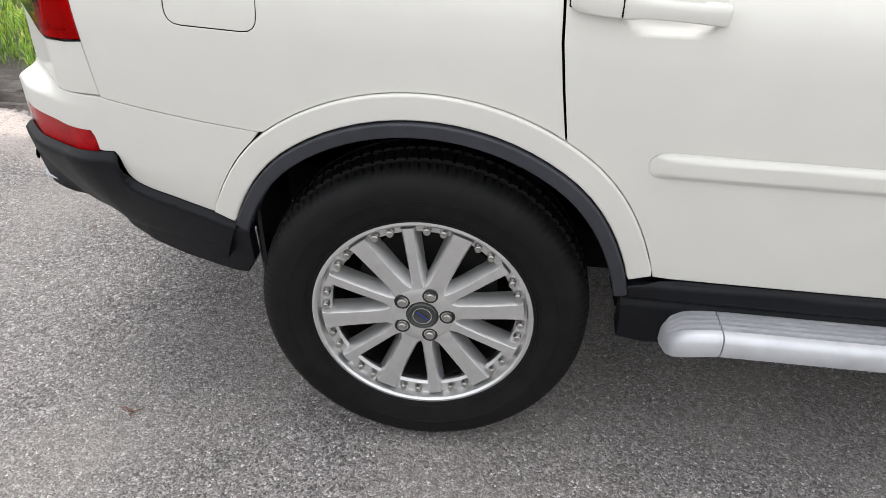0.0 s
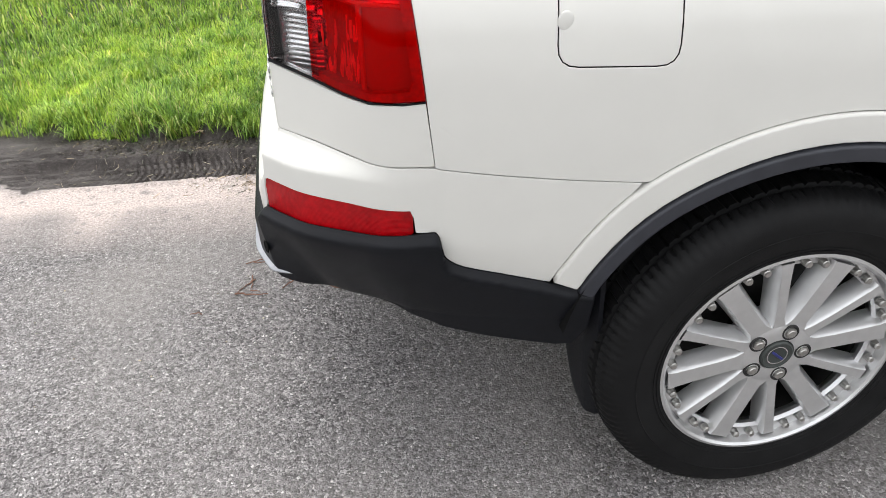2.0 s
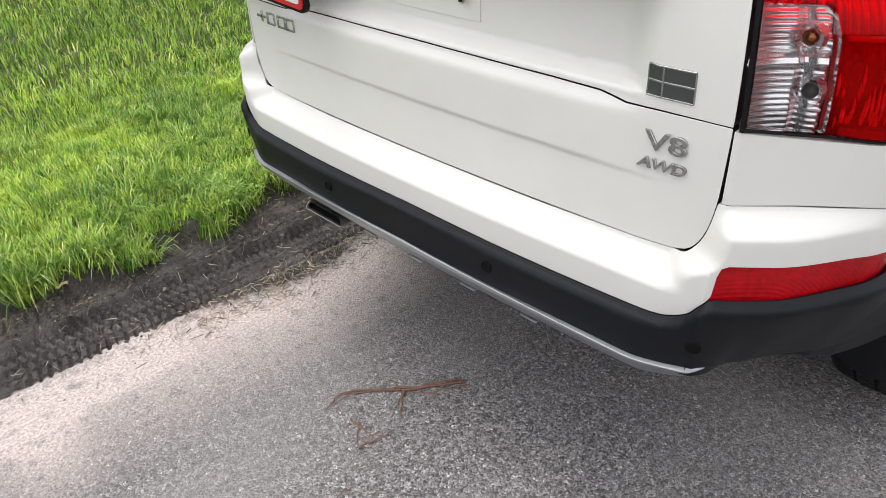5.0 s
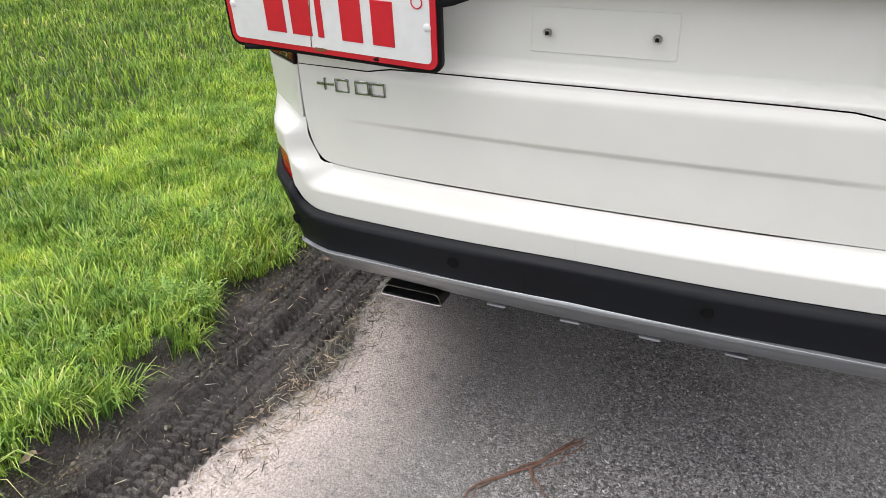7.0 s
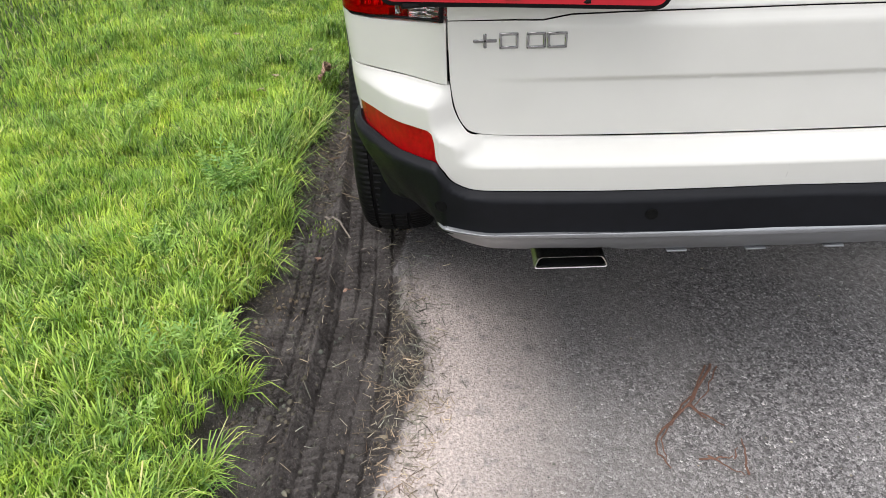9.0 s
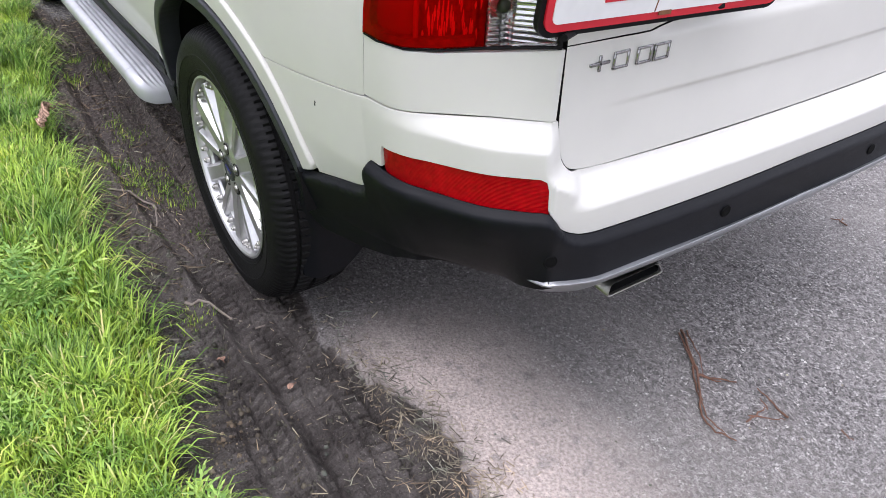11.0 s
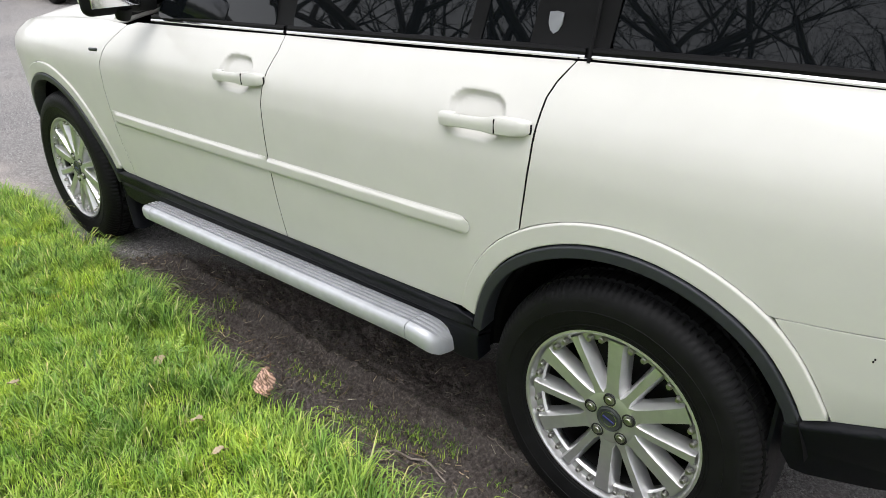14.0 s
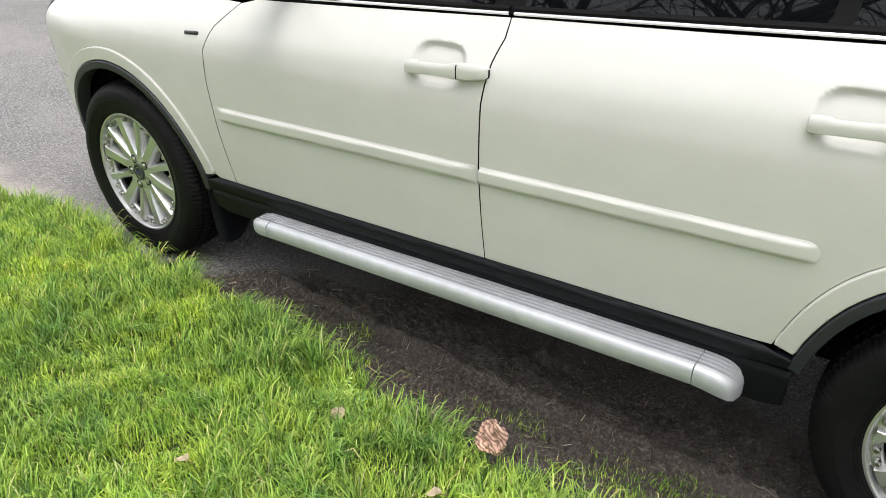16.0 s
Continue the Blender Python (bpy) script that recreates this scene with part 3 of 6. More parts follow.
def spoke_mesh(width, inner):
    """One spoke along +x: flat face outwards (-y), sloping flanks."""
    bm = bmesh.new()
    rs = [inner, inner + 0.02, 0.12, 0.17, 0.205, 0.219]
    ws = [width * 1.5, width * 1.02, width, width * 1.06, width * 1.14, width * 1.3]
    ys = [-0.030, -0.030, -0.0325, -0.0345, -0.036, -0.036]
    rows = []
    for r, w, y in zip(rs, ws, ys):
        sec = [(-w / 2 - 0.009, y + 0.040), (-w / 2 - 0.003, y + 0.006), (-w / 2 + 0.001, y), (w / 2 - 0.001, y), (w / 2 + 0.003, y + 0.006), (w / 2 + 0.009, y + 0.040)]
        rows.append([bm.verts.new((r, yy, zz)) for zz, yy in sec])
    for a, b in zip(rows, rows[1:]):
        for k in range(5):
            bm.faces.new((a[k], a[k + 1], b[k + 1], b[k]))
    return bm


def mesh_of(bm, name, material):
    bm.normal_update()
    bmesh.ops.recalc_face_normals(bm, faces=bm.faces)
    mesh = bpy.data.meshes.new(name)
    bm.to_mesh(mesh)
    bm.free()
    mesh.shade_smooth()
    mesh.set_sharp_from_angle(angle=radians(35))
    mesh.materials.append(material)
    return mesh


def bolt_mesh(r, h, n=6):
    bm = bmesh.new()
    revolve(bm, [(0.0001, -h), (r * 0.62, -h), (r * 0.72, -h * 0.82), (r * 0.95, -h * 0.75), (r, -h * 0.3), (r * 1.12, 0)], 12)
    return bm


bm = tyre_mesh()
TYRE = mesh_of(bm, "tyre", RUBBER)
bm = bmesh.new()
revolve(bm, [(0.236, 0.10), (0.240, -0.06), (0.241, -0.094), (0.2385, -0.100), (0.233, -0.101), (0.2285, -0.097), (0.2265, -0.086), (0.224, -0.078), (0.222, -0.06)], 96)
RIMLIP = mesh_of(bm, "rim", ALLOY)
bm = bmesh.new()
revolve(bm, [(0.0335, -0.026), (0.0355, -0.0322), (0.050, -0.0325), (0.064, -0.0315), (0.071, -0.0285), (0.077, -0.015), (0.085, 0.02)], 60)
HUB = mesh_of(bm, "hub", ALLOY)
bm = bmesh.new()
revolve(bm, [(0.0001, -0.034), (0.024, -0.034), (0.0295, -0.0365), (0.0325, -0.0345), (0.034, -0.026)], 40)
CAP = mesh_of(bm, "centre_cap", FLAG)
bm = bmesh.new()
revolve(bm, [(0.0192, -0.0342), (0.0192, -0.0352), (0.0212, -0.0352), (0.0212, -0.0342)], 32)
RING = mesh_of(bm, "cap_ring", CHROME)
bm = box(bmesh.new(), (0, -0.0362, 0), (0.034, 0.002, 0.0055), bevel=0.0008, seg=1)
BADGE = mesh_of(bm, "cap_bar", BLUE)
SPOKES = [mesh_of(spoke_mesh(0.034, 0.062), "spoke", ALLOY), mesh_of(spoke_mesh(0.019, 0.066), "spoke", ALLOY)]
NUT = mesh_of(bolt_mesh(0.0112, 0.008), "wheel_nut", STEEL)
bm = bmesh.new()
revolve(bm, [(0.0115, -0.0012), (0.0150, -0.0034), (0.0168, -0.0030), (0.0175, 0.0)], 28)
POCKET = mesh_of(bm, "nut_pocket", SHADED_METAL)
RIVET = mesh_of(bolt_mesh(0.0078, 0.014), "rim_bolt", STEEL)
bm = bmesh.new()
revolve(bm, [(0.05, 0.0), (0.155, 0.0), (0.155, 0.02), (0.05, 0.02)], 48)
DISC = mesh_of(bm, "brake_disc", SHADED_METAL)
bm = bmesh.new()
# full disc, near black, closes the view through the spokes
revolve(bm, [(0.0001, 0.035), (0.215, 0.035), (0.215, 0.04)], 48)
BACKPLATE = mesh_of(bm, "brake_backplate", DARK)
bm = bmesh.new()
# dark lining over the alloy barrel, giving the spoke gaps their shade
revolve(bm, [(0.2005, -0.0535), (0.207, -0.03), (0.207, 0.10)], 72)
RIM_SHADE = mesh_of(bm, "rim_shade", SHADED_METAL)


def build_wheel(cx, sgn, spin):
    """A wheel with its outer face towards the car's outside; local -y points outwards."""
    w = new("wheel")
    w.parent = car
    w.matrix_basis = Matrix.Translation((cx, sgn * (0.790 if cx == 0 else 0.808), AXLE_Z)) @ Matrix.Rotation(math.pi if sgn > 0 else 0, 4, "Z") @ Matrix.Rotation(radians(spin), 4, "Y") @ (Matrix() if cx == 0 else Matrix.Diagonal((1.04, 1.04, 1.04, 1)))
    w["label"] = "multi-spoke silver alloy wheel with a black tyre"

    def put(name, mesh, m=Matrix()):
        o = new(name, mesh)
        o.parent = w
        o.matrix_basis = m
        return o

    put("tyre", TYRE)
    shrink = Matrix.Diagonal((0.978, 1, 0.978, 1))
    put("rim", RIMLIP, shrink)
    lift = Matrix.Translation((0, -0.055, 0)) @ shrink
    put("rim_shade", RIM_SHADE, shrink)
    put("hub", HUB, lift)
    put("centre_cap", CAP, lift)
    put("cap_ring", RING, lift)
    put("cap_bar", BADGE, lift @ Matrix.Rotation(radians(-12), 4, "Y"))
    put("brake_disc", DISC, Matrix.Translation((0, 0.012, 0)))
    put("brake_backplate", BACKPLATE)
    for i in range(12):
        put("spoke", SPOKES[i % 2], lift @ Matrix.Rotation(radians(30 * i), 4, "Y"))
        for d in (-4.6, 4.6):
            put("rim_bolt", RIVET, lift @ Matrix.Rotation(radians(30 * i + 15 + d), 4, "Y") @ Matrix.Translation((0.2115, -0.026, 0)))
    for i in range(5):
        put("nut_pocket", POCKET, lift @ Matrix.Rotation(radians(72 * i + 20), 4, "Y") @ Matrix.Translation((0.054, -0.0302, 0)))
        put("wheel_nut", NUT, lift @ Matrix.Rotation(radians(72 * i + 20), 4, "Y") @ Matrix.Translation((0.054, -0.030, 0)))
    return w


bm = bmesh.new()
revolve(bm, [(0.226, -0.080), (0.205, -0.077), (0.201, -0.070), (0.203, -0.060)], 96)
RIMSTEP = mesh_of(bm, "rim_flange", ALLOY)
for cx, sgn, spin in ((0, -1, 52), (0, 1, 30), (WHEELBASE, 1, 12), (WHEELBASE, -1, 70)):
    w = build_wheel(cx, sgn, spin)
    o = new("rim_flange", RIMSTEP)
    o.parent = w
    o.scale = (0.978, 1, 0.978)

for sgn in (1, -1):
    wheel_arch(0, sgn, 18, 155, LIP, ARCH, FLARE)
    wheel_arch(WHEELBASE, sgn, 14, 168, 0.418, 0.450, 0.500)

def mud_flap(x, y0, y1, top, low, sgn, bow):
    """A thick moulded flap that hangs behind a wheel, with a rounded inner corner and a folded outer edge."""
    bm = bmesh.new()
    grid = []
    for i in range(13):
        k = i / 12
        y = y0 + (y1 - y0) * k
        base = low + 0.13 * step(0.75, 0.0, k) ** 1.4 + 0.012 * step(0.85, 1.0, k)
        grid.append([(x - bow * (1 - j / 8) ** 2 + 0.014 * step(0.90, 1.0, k), sgn * y, base + (top - base) * j / 8) for j in range(9)])
    front = [[bm.verts.new(p) for p in col] for col in grid]
    back = [[bm.verts.new((p[0] - 0.008, p[1], p[2])) for p in col] for col in grid]
    for i in range(12):
        for j in range(8):
            bm.faces.new((front[i][j], front[i + 1][j], front[i + 1][j + 1], front[i][j + 1]))
            bm.faces.new((back[i][j], back[i][j + 1], back[i + 1][j + 1], back[i + 1][j]))
        bm.faces.new((front[i][0], back[i][0], back[i + 1][0], front[i + 1][0]))
    for i in (0, 12):
        for j in range(8):
            bm.faces.new((front[i][j], front[i][j + 1], back[i][j + 1], back[i][j]))
    bmesh.ops.recalc_face_normals(bm, faces=bm.faces)
    part("mud_flap", bm, CLAD, car, "black plastic mud flap behind the wheel")


for sgn in (1, -1):
    mud_flap(-0.352, 0.600, 0.838, 0.56, 0.205, sgn, -0.016)
    mud_flap(2.455, 0.66, 0.868, 0.40, 0.14, sgn, 0.03)


# panels of the two sides
def flowing(pts, n=4):
    """A smooth line through points, with n steps between each two."""
    out = []
    for i in range(len(pts) - 1):
        p = [Vector(pts[min(max(k, 0), len(pts) - 1)]) for k in (i - 1, i, i + 1, i + 2)]
        for j in range(n):
            t = j / n
            q = 0.5 * (2 * p[1] + (p[2] - p[0]) * t + (2 * p[0] - 5 * p[1] + 4 * p[2] - p[3]) * t * t + (3 * p[1] - p[0] - 3 * p[2] + p[3]) * t**3)
            out.append((q.x, q.y))
    return out + [tuple(pts[-1])]


LAMP_EDGE = flowing([(1.945, 0.893), (1.925, 0.97), (1.897, 1.05), (1.866, 1.087), (1.82, 1.112), (1.70, 1.143), (1.60, 1.168), (1.535, 1.20), (1.47, 1.28), (1.42, 1.40), (1.40, 1.55)])


def glass_skin(u, z):
    """Smooth side glass that leans inwards."""
    return Vector((u - U_SIDE, PLAN(u - U_SIDE) - 0.112 - 0.27 * (z - 1.17) - 0.12 * (z - 1.17) ** 2, z))


def door_window(name, pts, door, sgn):
    return panel(name, rounded(pts, 0.03), TINT, door, sgn, "dark tinted glass", f=glass_skin, lift=-0.008, deep=0.004, gap=0.0, lip=0.0, du=0.2, dz=0.1)


def handle(x, z, door, sgn):
    """A pull handle over its dished grip, with a lock cap behind; x, z: the front end."""
    def loft_bar(name, x0, x1, rise, rows):
        bm = bmesh.new()
        rings = []
        for t, half, out, thick in rows:
            px, pz = x0 + (x1 - x0) * t, z + rise * (x - x0 - (x1 - x0) * t) / 0.245
            base = PLAN(px) + SECTION(lifted(px, pz))
            sec = [(out - thick, -half * 0.9), (out - 0.004, -half), (out - 0.0012, -half * 0.86), (out, -half * 0.4), (out + 0.0006, half * 0.2), (out - 0.001, half * 0.72), (out - 0.005, half), (out - thick, half * 0.92)]
            rings.append([bm.verts.new((px, sgn * (base + o), pz + h)) for o, h in sec])
        for a, b in zip(rings, rings[1:]):
            for k in range(8):
                bm.faces.new((a[k - 1], a[k], b[k], b[k - 1]))
        bm.faces.new(rings[0])
        bm.faces.new(rings[-1][::-1])
        bmesh.ops.recalc_face_normals(bm, faces=bm.faces)
        return part(name, bm, PAINT, door)

    grip = loft_bar("door_handle", x, x - 0.1655, 0.012, [(0.0, 0.010, 0.014, 0.014), (0.02, 0.0155, 0.024, 0.022), (0.10, 0.0165, 0.026, 0.026), (0.22, 0.0160, 0.028, 0.026), (0.27, 0.0150, 0.029, 0.013), (0.5, 0.0146, 0.029, 0.012), (0.75, 0.0152, 0.029, 0.012), (0.85, 0.0170, 0.029, 0.013), (0.93, 0.0190, 0.029, 0.028), (1.0, 0.0195, 0.029, 0.030)])
    loft_bar("lock_cap", x - 0.1665, x - 0.245, 0.012, [(0.0, 0.0195, 0.029, 0.030), (0.4, 0.0190, 0.0285, 0.030), (0.75, 0.0175, 0.026, 0.028), (0.93, 0.0150, 0.020, 0.022), (1.0, 0.010, 0.012, 0.014)])
    bm = box(bmesh.new(), (x - 0.166, sgn * (PLAN(x - 0.166) + SECTION(lifted(x - 0.166, z)) + 0.012), z + 0.008), (0.004, 0.031, 0.034), bevel=0.003)
    part("handle_joint", bm, SEAL, grip)
    bm = box(bmesh.new(), (x - 0.243, sgn * (PLAN(x - 0.243) + SECTION(lifted(x - 0.243, z)) - 0.0005), z + 0.009), (0.008, 0.006, 0.022), bevel=0.002)
    part("handle_gasket", bm, SEAL, grip)
    return grip


def moulding(x0, x1, door, sgn, round_end):
    """A body-coloured rub strip."""
    def top(x):
        return 0.770 - 0.02 * (x - 0.4)

    z0, z1 = top(x0), top(x1)
    low = 0.052
    if round_end:
        out = [(sx(x1), z1)] + [(sx(x0 + 0.03 - 0.03 * math.cos(a)), z0 - low / 2 + low / 2 * math.sin(a) ) for a in np.linspace(1.57, -1.57, 13)] + [(sx(x1), z1 - low)]
    else:
        out = [(sx(x1), z1), (sx(x0), z0), (sx(x0), z0 - low), (sx(x1 - 0.02), z1 - low), (sx(x1 - 0.006), z1 - low * 0.6)]

    def f(u, z):
        x = u - U_SIDE
        s = (top(x) - z) / low
        return skin(u, z) + Vector((0, 0.002 + 0.010 * step(0.0, 0.22, s) * step(1.0, 0.72, s) * step(x0, x0 + 0.035, x) * (1.0 if round_end else step(x1, x1 - 0.06, x)), 0))

    return panel("rub_strip", out, PAINT, door, sgn, f=f, du=0.05, dz=0.006, gap=0.0, lip=0.0012, deep=0.012)


def belt(x0, x1, door, sgn):
    """Bright strip and rubber seal under the side windows."""
    n = max(int((x1 - x0) / 0.05), 2)
    xs = [x0 + (x1 - x0) * i / n for i in range(n + 1)]
    for name, m, dz, h, o in (("belt_strip", CHROME, 0.010, 0.008, 0.005), ("window_seal", SEAL, 0.021, 0.012, 0.002)):
        bm = bmesh.new()
        rows = []
        for x in xs:
            z = BELT(x) + dz
            y = side_y(x, BELT(x) + 0.015) + o
            rows.append([bm.verts.new((x, sgn * (y - a), z + b)) for a, b in ((0.02, -h / 2), (0.001, -h / 2), (-0.001, 0), (0.002, h / 2), (0.02, h / 2 + 0.002))])
        for a, b in zip(rows, rows[1:]):
            for k in range(4):
                bm.faces.new((a[k], a[k + 1], b[k + 1], b[k]))
        bmesh.ops.recalc_face_normals(bm, faces=bm.faces)
        part(name, bm, m, door)


for sgn in (1, -1):
    panel("quarter_panel", [(1.974, 0.783)] + LAMP_EDGE + [(1.38, 1.66), (sx(-0.47), 1.66), (sx(-0.489), 1.35), (sx(-0.4925), 1.254)] + flowing([(sx(-0.4885), 1.212), (sx(-0.470), 1.183), (sx(-0.438), 1.168), (sx(-0.39), 1.1655)], 4) + [(sx(-0.2), 1.1645), (sx(0.192), 1.153),
                    (sx(0.203), 1.135), (sx(0.217), 1.11), (sx(0.226), 1.08), (sx(0.2270), 1.03), (sx(0.2300), 0.95), (sx(0.2400), 0.87), (sx(0.253), 0.779)] + arc(0, AXLE_Z, FLARE, 59.5, 127.2, 22) + [(sx(-0.312), 0.7462), (sx(-0.42), 0.7565), (sx(-0.52), 0.768)],
                    PAINT, car, sgn, holes=() if sgn > 0 else (rounded([(sx(-0.458), 0.938), (sx(-0.287), 0.933), (sx(-0.285), 1.09), (sx(-0.455), 1.095)], 0.03),))
    if sgn < 0:
        flap = panel("fuel_flap", rounded([(sx(-0.458), 0.938), (sx(-0.287), 0.933), (sx(-0.285), 1.09), (sx(-0.455), 1.095)], 0.03), PAINT, car, sgn, gap=0.0010, lift=-0.0005)
        bm = bmesh.new()
        bmesh.ops.create_uvsphere(bm, u_segments=14, v_segments=8, radius=0.012, matrix=Matrix.Translation((-0.447, -0.856, 1.0)) @ Matrix.Diagonal((1, 0.25, 1.2, 1)))
        part("finger_dish", bm, PAINT, flap)
    door_window("quarter_window", [(sx(0.13), 1.175), (sx(-0.40), 1.185), (sx(-0.462), 1.205), (sx(-0.452), 1.60), (sx(0.10), 1.60)], car, sgn)
    belt(-0.39, 0.165, car, sgn)
    # bright surround that turns up round the window's rear corner
    outer = flowing([(sx(-0.392), 1.1685), (sx(-0.437), 1.171), (sx(-0.467), 1.186), (sx(-0.4845), 1.214), (sx(-0.488), 1.254), (sx(-0.485), 1.35), (sx(-0.466), 1.62)], 5)
    inside = flowing([(sx(-0.392), 1.1815), (sx(-0.425), 1.185), (sx(-0.444), 1.199), (sx(-0.454), 1.225), (sx(-0.457), 1.26), (sx(-0.455), 1.35), (sx(-0.437), 1.62)], 5)
    panel("window_surround", outer + inside[::-1], SILVER, car, sgn, "satin silver window surround", lift=0.003, du=0.02, dz=0.03, lip=0.003, deep=0.012, gap=0.0)
    panel("window_rubber", inside + [(u + 0.012, z + 0.006) for u, z in inside[::-1]], SEAL, car, sgn, lift=-0.002, du=0.02, dz=0.03, lip=0.001, deep=0.006, gap=0.0)

    rear_door = panel("rear_door", [(sx(1.212), CLADLINE(1.212)), (sx(1.217), 0.75), (sx(1.210), 0.92), (sx(1.198), 1.02), (sx(1.187), 1.07), (sx(1.195), 1.112), (sx(0.7), 1.131), (sx(0.195), 1.152),
                      (sx(0.206), 1.135), (sx(0.220), 1.11), (sx(0.229), 1.08), (sx(0.2300), 1.03), (sx(0.2330), 0.95), (sx(0.2430), 0.87), (sx(0.256), 0.779)] + arc(0, AXLE_Z, FLARE, 58.8, 17, 14) + [(sx(0.49), 0.488), (sx(0.8), CLADLINE(0.8))], PAINT, car, sgn, du=0.008, dz=0.0065)
    handle(0.483, 1.006, rear_door, sgn)
    moulding(0.402, 1.212, rear_door, sgn, True)
    door_window("door_window", [(sx(1.17), 1.13), (sx(0.50), 1.158), (sx(0.42), 1.64), (sx(1.1), 1.64)], rear_door, sgn)
    door_window("door_window", [(sx(0.47), 1.16), (sx(0.32), 1.166), (sx(0.27), 1.62), (sx(0.40), 1.64)], rear_door, sgn)
    belt(0.177, 1.19, rear_door, sgn)
    front_door = panel("front_door", [(sx(1.2145), CLADLINE(1.217)), (sx(1.2195), 0.75), (sx(1.2125), 0.92), (sx(1.2005), 1.02), (sx(1.1895), 1.07), (sx(1.1975), 1.112), (sx(1.6), 1.095), (sx(2.1), 1.075), (sx(2.165), 1.06),
                       (sx(2.235), 0.99), (sx(2.272), 0.92), (sx(2.282), 0.80), (sx(2.275), 0.65), (sx(2.262), 0.52), (sx(2.252), CLADLINE(2.252)), (sx(1.7), CLADLINE(1.7))], PAINT, car, sgn, du=0.008, dz=0.0065)
    handle(1.442, 0.983, front_door, sgn)
    moulding(1.222, 2.262, front_door, sgn, False)
    door_window("door_window", [(sx(1.25), 1.128), (sx(1.95), 1.105), (sx(1.85), 1.30), (sx(1.55), 1.62), (sx(1.28), 1.64)], front_door, sgn)
    belt(1.205, 2.0, front_door, sgn)

    # dark pillars between the windows
    for name, a, b, lean in (("centre_pillar", 1.165, 1.26, 0.0), ("rear_pillar", 0.13, 0.325, -0.03), ("quarter_bar", 0.465, 0.505, -0.06)):
        panel(name, [(sx(a), BELT(a) + 0.01), (sx(b), BELT(b) + 0.01), (sx(b + lean), 1.66), (sx(a + lean), 1.66)], SEAL, car, sgn, lift=-0.005, deep=0.003, gap=0, lip=0, dz=0.1)
    bm = bmesh.new()
    tube(bm, [(0.165, sgn * (side_y(0.165, z) - 0.0), z) for z in (1.15, 1.3, 1.5, 1.65)], 0.004, 6)
    part("door_seal", bm, SEAL, car)

    fender = panel("front_fender", [(sx(2.2545), CLADLINE(2.257)), (sx(2.2645), 0.52), (sx(2.2775), 0.65), (sx(2.2845), 0.80), (sx(2.2745), 0.92), (sx(2.2375), 0.99), (sx(2.1675), 1.062), (sx(2.4), 1.062), (sx(2.8), 1.04), (sx(3.2), 1.0), (U_FRONT + 0.15, 0.965),
                   (U_FRONT + 0.22, 0.90), (U_FRONT + 0.12, 0.75), (U_FRONT + 0.08, 0.68)] + arc(WHEELBASE, AXLE_Z, 0.500, 38, 168, 26) + [(sx(2.345), CLADLINE(2.345))], PAINT, car, sgn)
    bm = box(bmesh.new(), (0, 0, 0), (0.072, 0.008, 0.013), bevel=0.005, seg=3)
    bm.transform(Matrix.Translation((2.335, sgn * (side_y(2.335, 0.965) + 0.002), 0.962)) @ Matrix.Rotation(radians(4), 4, "Y"))
    part("side_repeater", bm, FLAG, fender, "small dark chrome side repeater")

    # sill cladding and running board
    def sill_skin(u, z):
        q = skin(u, z)
        k = CLADLINE(u - U_SIDE) - z
        q.y += 0.010 * step(0.004, 0.014, k) - 0.014 * step(0.038, 0.05, k) + 0.008 * step(0.055, 0.075, k)
        return q

    sill = panel("sill_cladding", [(sx(2.345), CLADLINE(2.345))] + [(sx(x), CLADLINE(x)) for x in (2.0, 1.6, 1.2, 0.8, 0.5)] + [(sx(0.47), 0.484)] + arc(0, AXLE_Z, 0.442, 16.5, 14, 2) + arc(0, AXLE_Z, 0.424, 11, -3, 6) + [(sx(0.44), 0.322), (sx(0.47), 0.318), (sx(0.6), 0.33), (sx(2.2), 0.315), (sx(2.33), 0.31), (sx(2.395), 0.325), (sx(2.41), 0.38), (sx(2.405), 0.43)],
                 CLAD, car, sgn, "black textured plastic sill cladding", f=sill_skin, dz=0.007, du=0.05, lift=0.008, lip=0.004, deep=0.05)
    bm = box(bmesh.new(), (1.2145, sgn * 0.882, 0.452), (0.003, 0.034, 0.03))
    part("sill_joint", bm, SEAL, sill)

    board = new("running_board")
    board.parent = car
    board["label"] = "ribbed silver running board"
    sec = [(0.800, 0.405), (0.815, 0.421)]
    for k in range(8):
        y0 = 0.825 + 0.0148 * k
        sec += [(y0, 0.4145), (y0 + 0.001, 0.4255), (y0 + 0.0088, 0.4255), (y0 + 0.0098, 0.4145)]
    sec += [(0.944, 0.4145), (0.946, 0.4245), (0.958, 0.4225), (0.9655, 0.4165), (0.9685, 0.406), (0.968, 0.386), (0.961, 0.371), (0.943, 0.363), (0.90, 0.361), (0.85, 0.362), (0.81, 0.378)]
    cy, cz = 0.885, 0.383

    def extrude(rows):
        bm = bmesh.new()
        rings = [[bm.verts.new((x, sgn * (cy + (y - cy) * ky + dy), cz + (z - cz) * kz + dz)) for y, z in sec] for x, ky, kz, dy, dz in rows]
        for a, b in zip(rings, rings[1:]):
            for k in range(len(sec)):
                bm.faces.new((a[k], a[k - 1], b[k - 1], b[k]))
        bm.faces.new(rings[0])
        bm.faces.new(rings[-1])
        bmesh.ops.recalc_face_normals(bm, faces=bm.faces)
        return bm

    part("tread_plate", extrude([(0.592, 1, 1, 0, -0.004), (1.3, 1, 1, 0, -0.024), (2.03, 1, 1, 0, -0.046)]), BOARD, board)
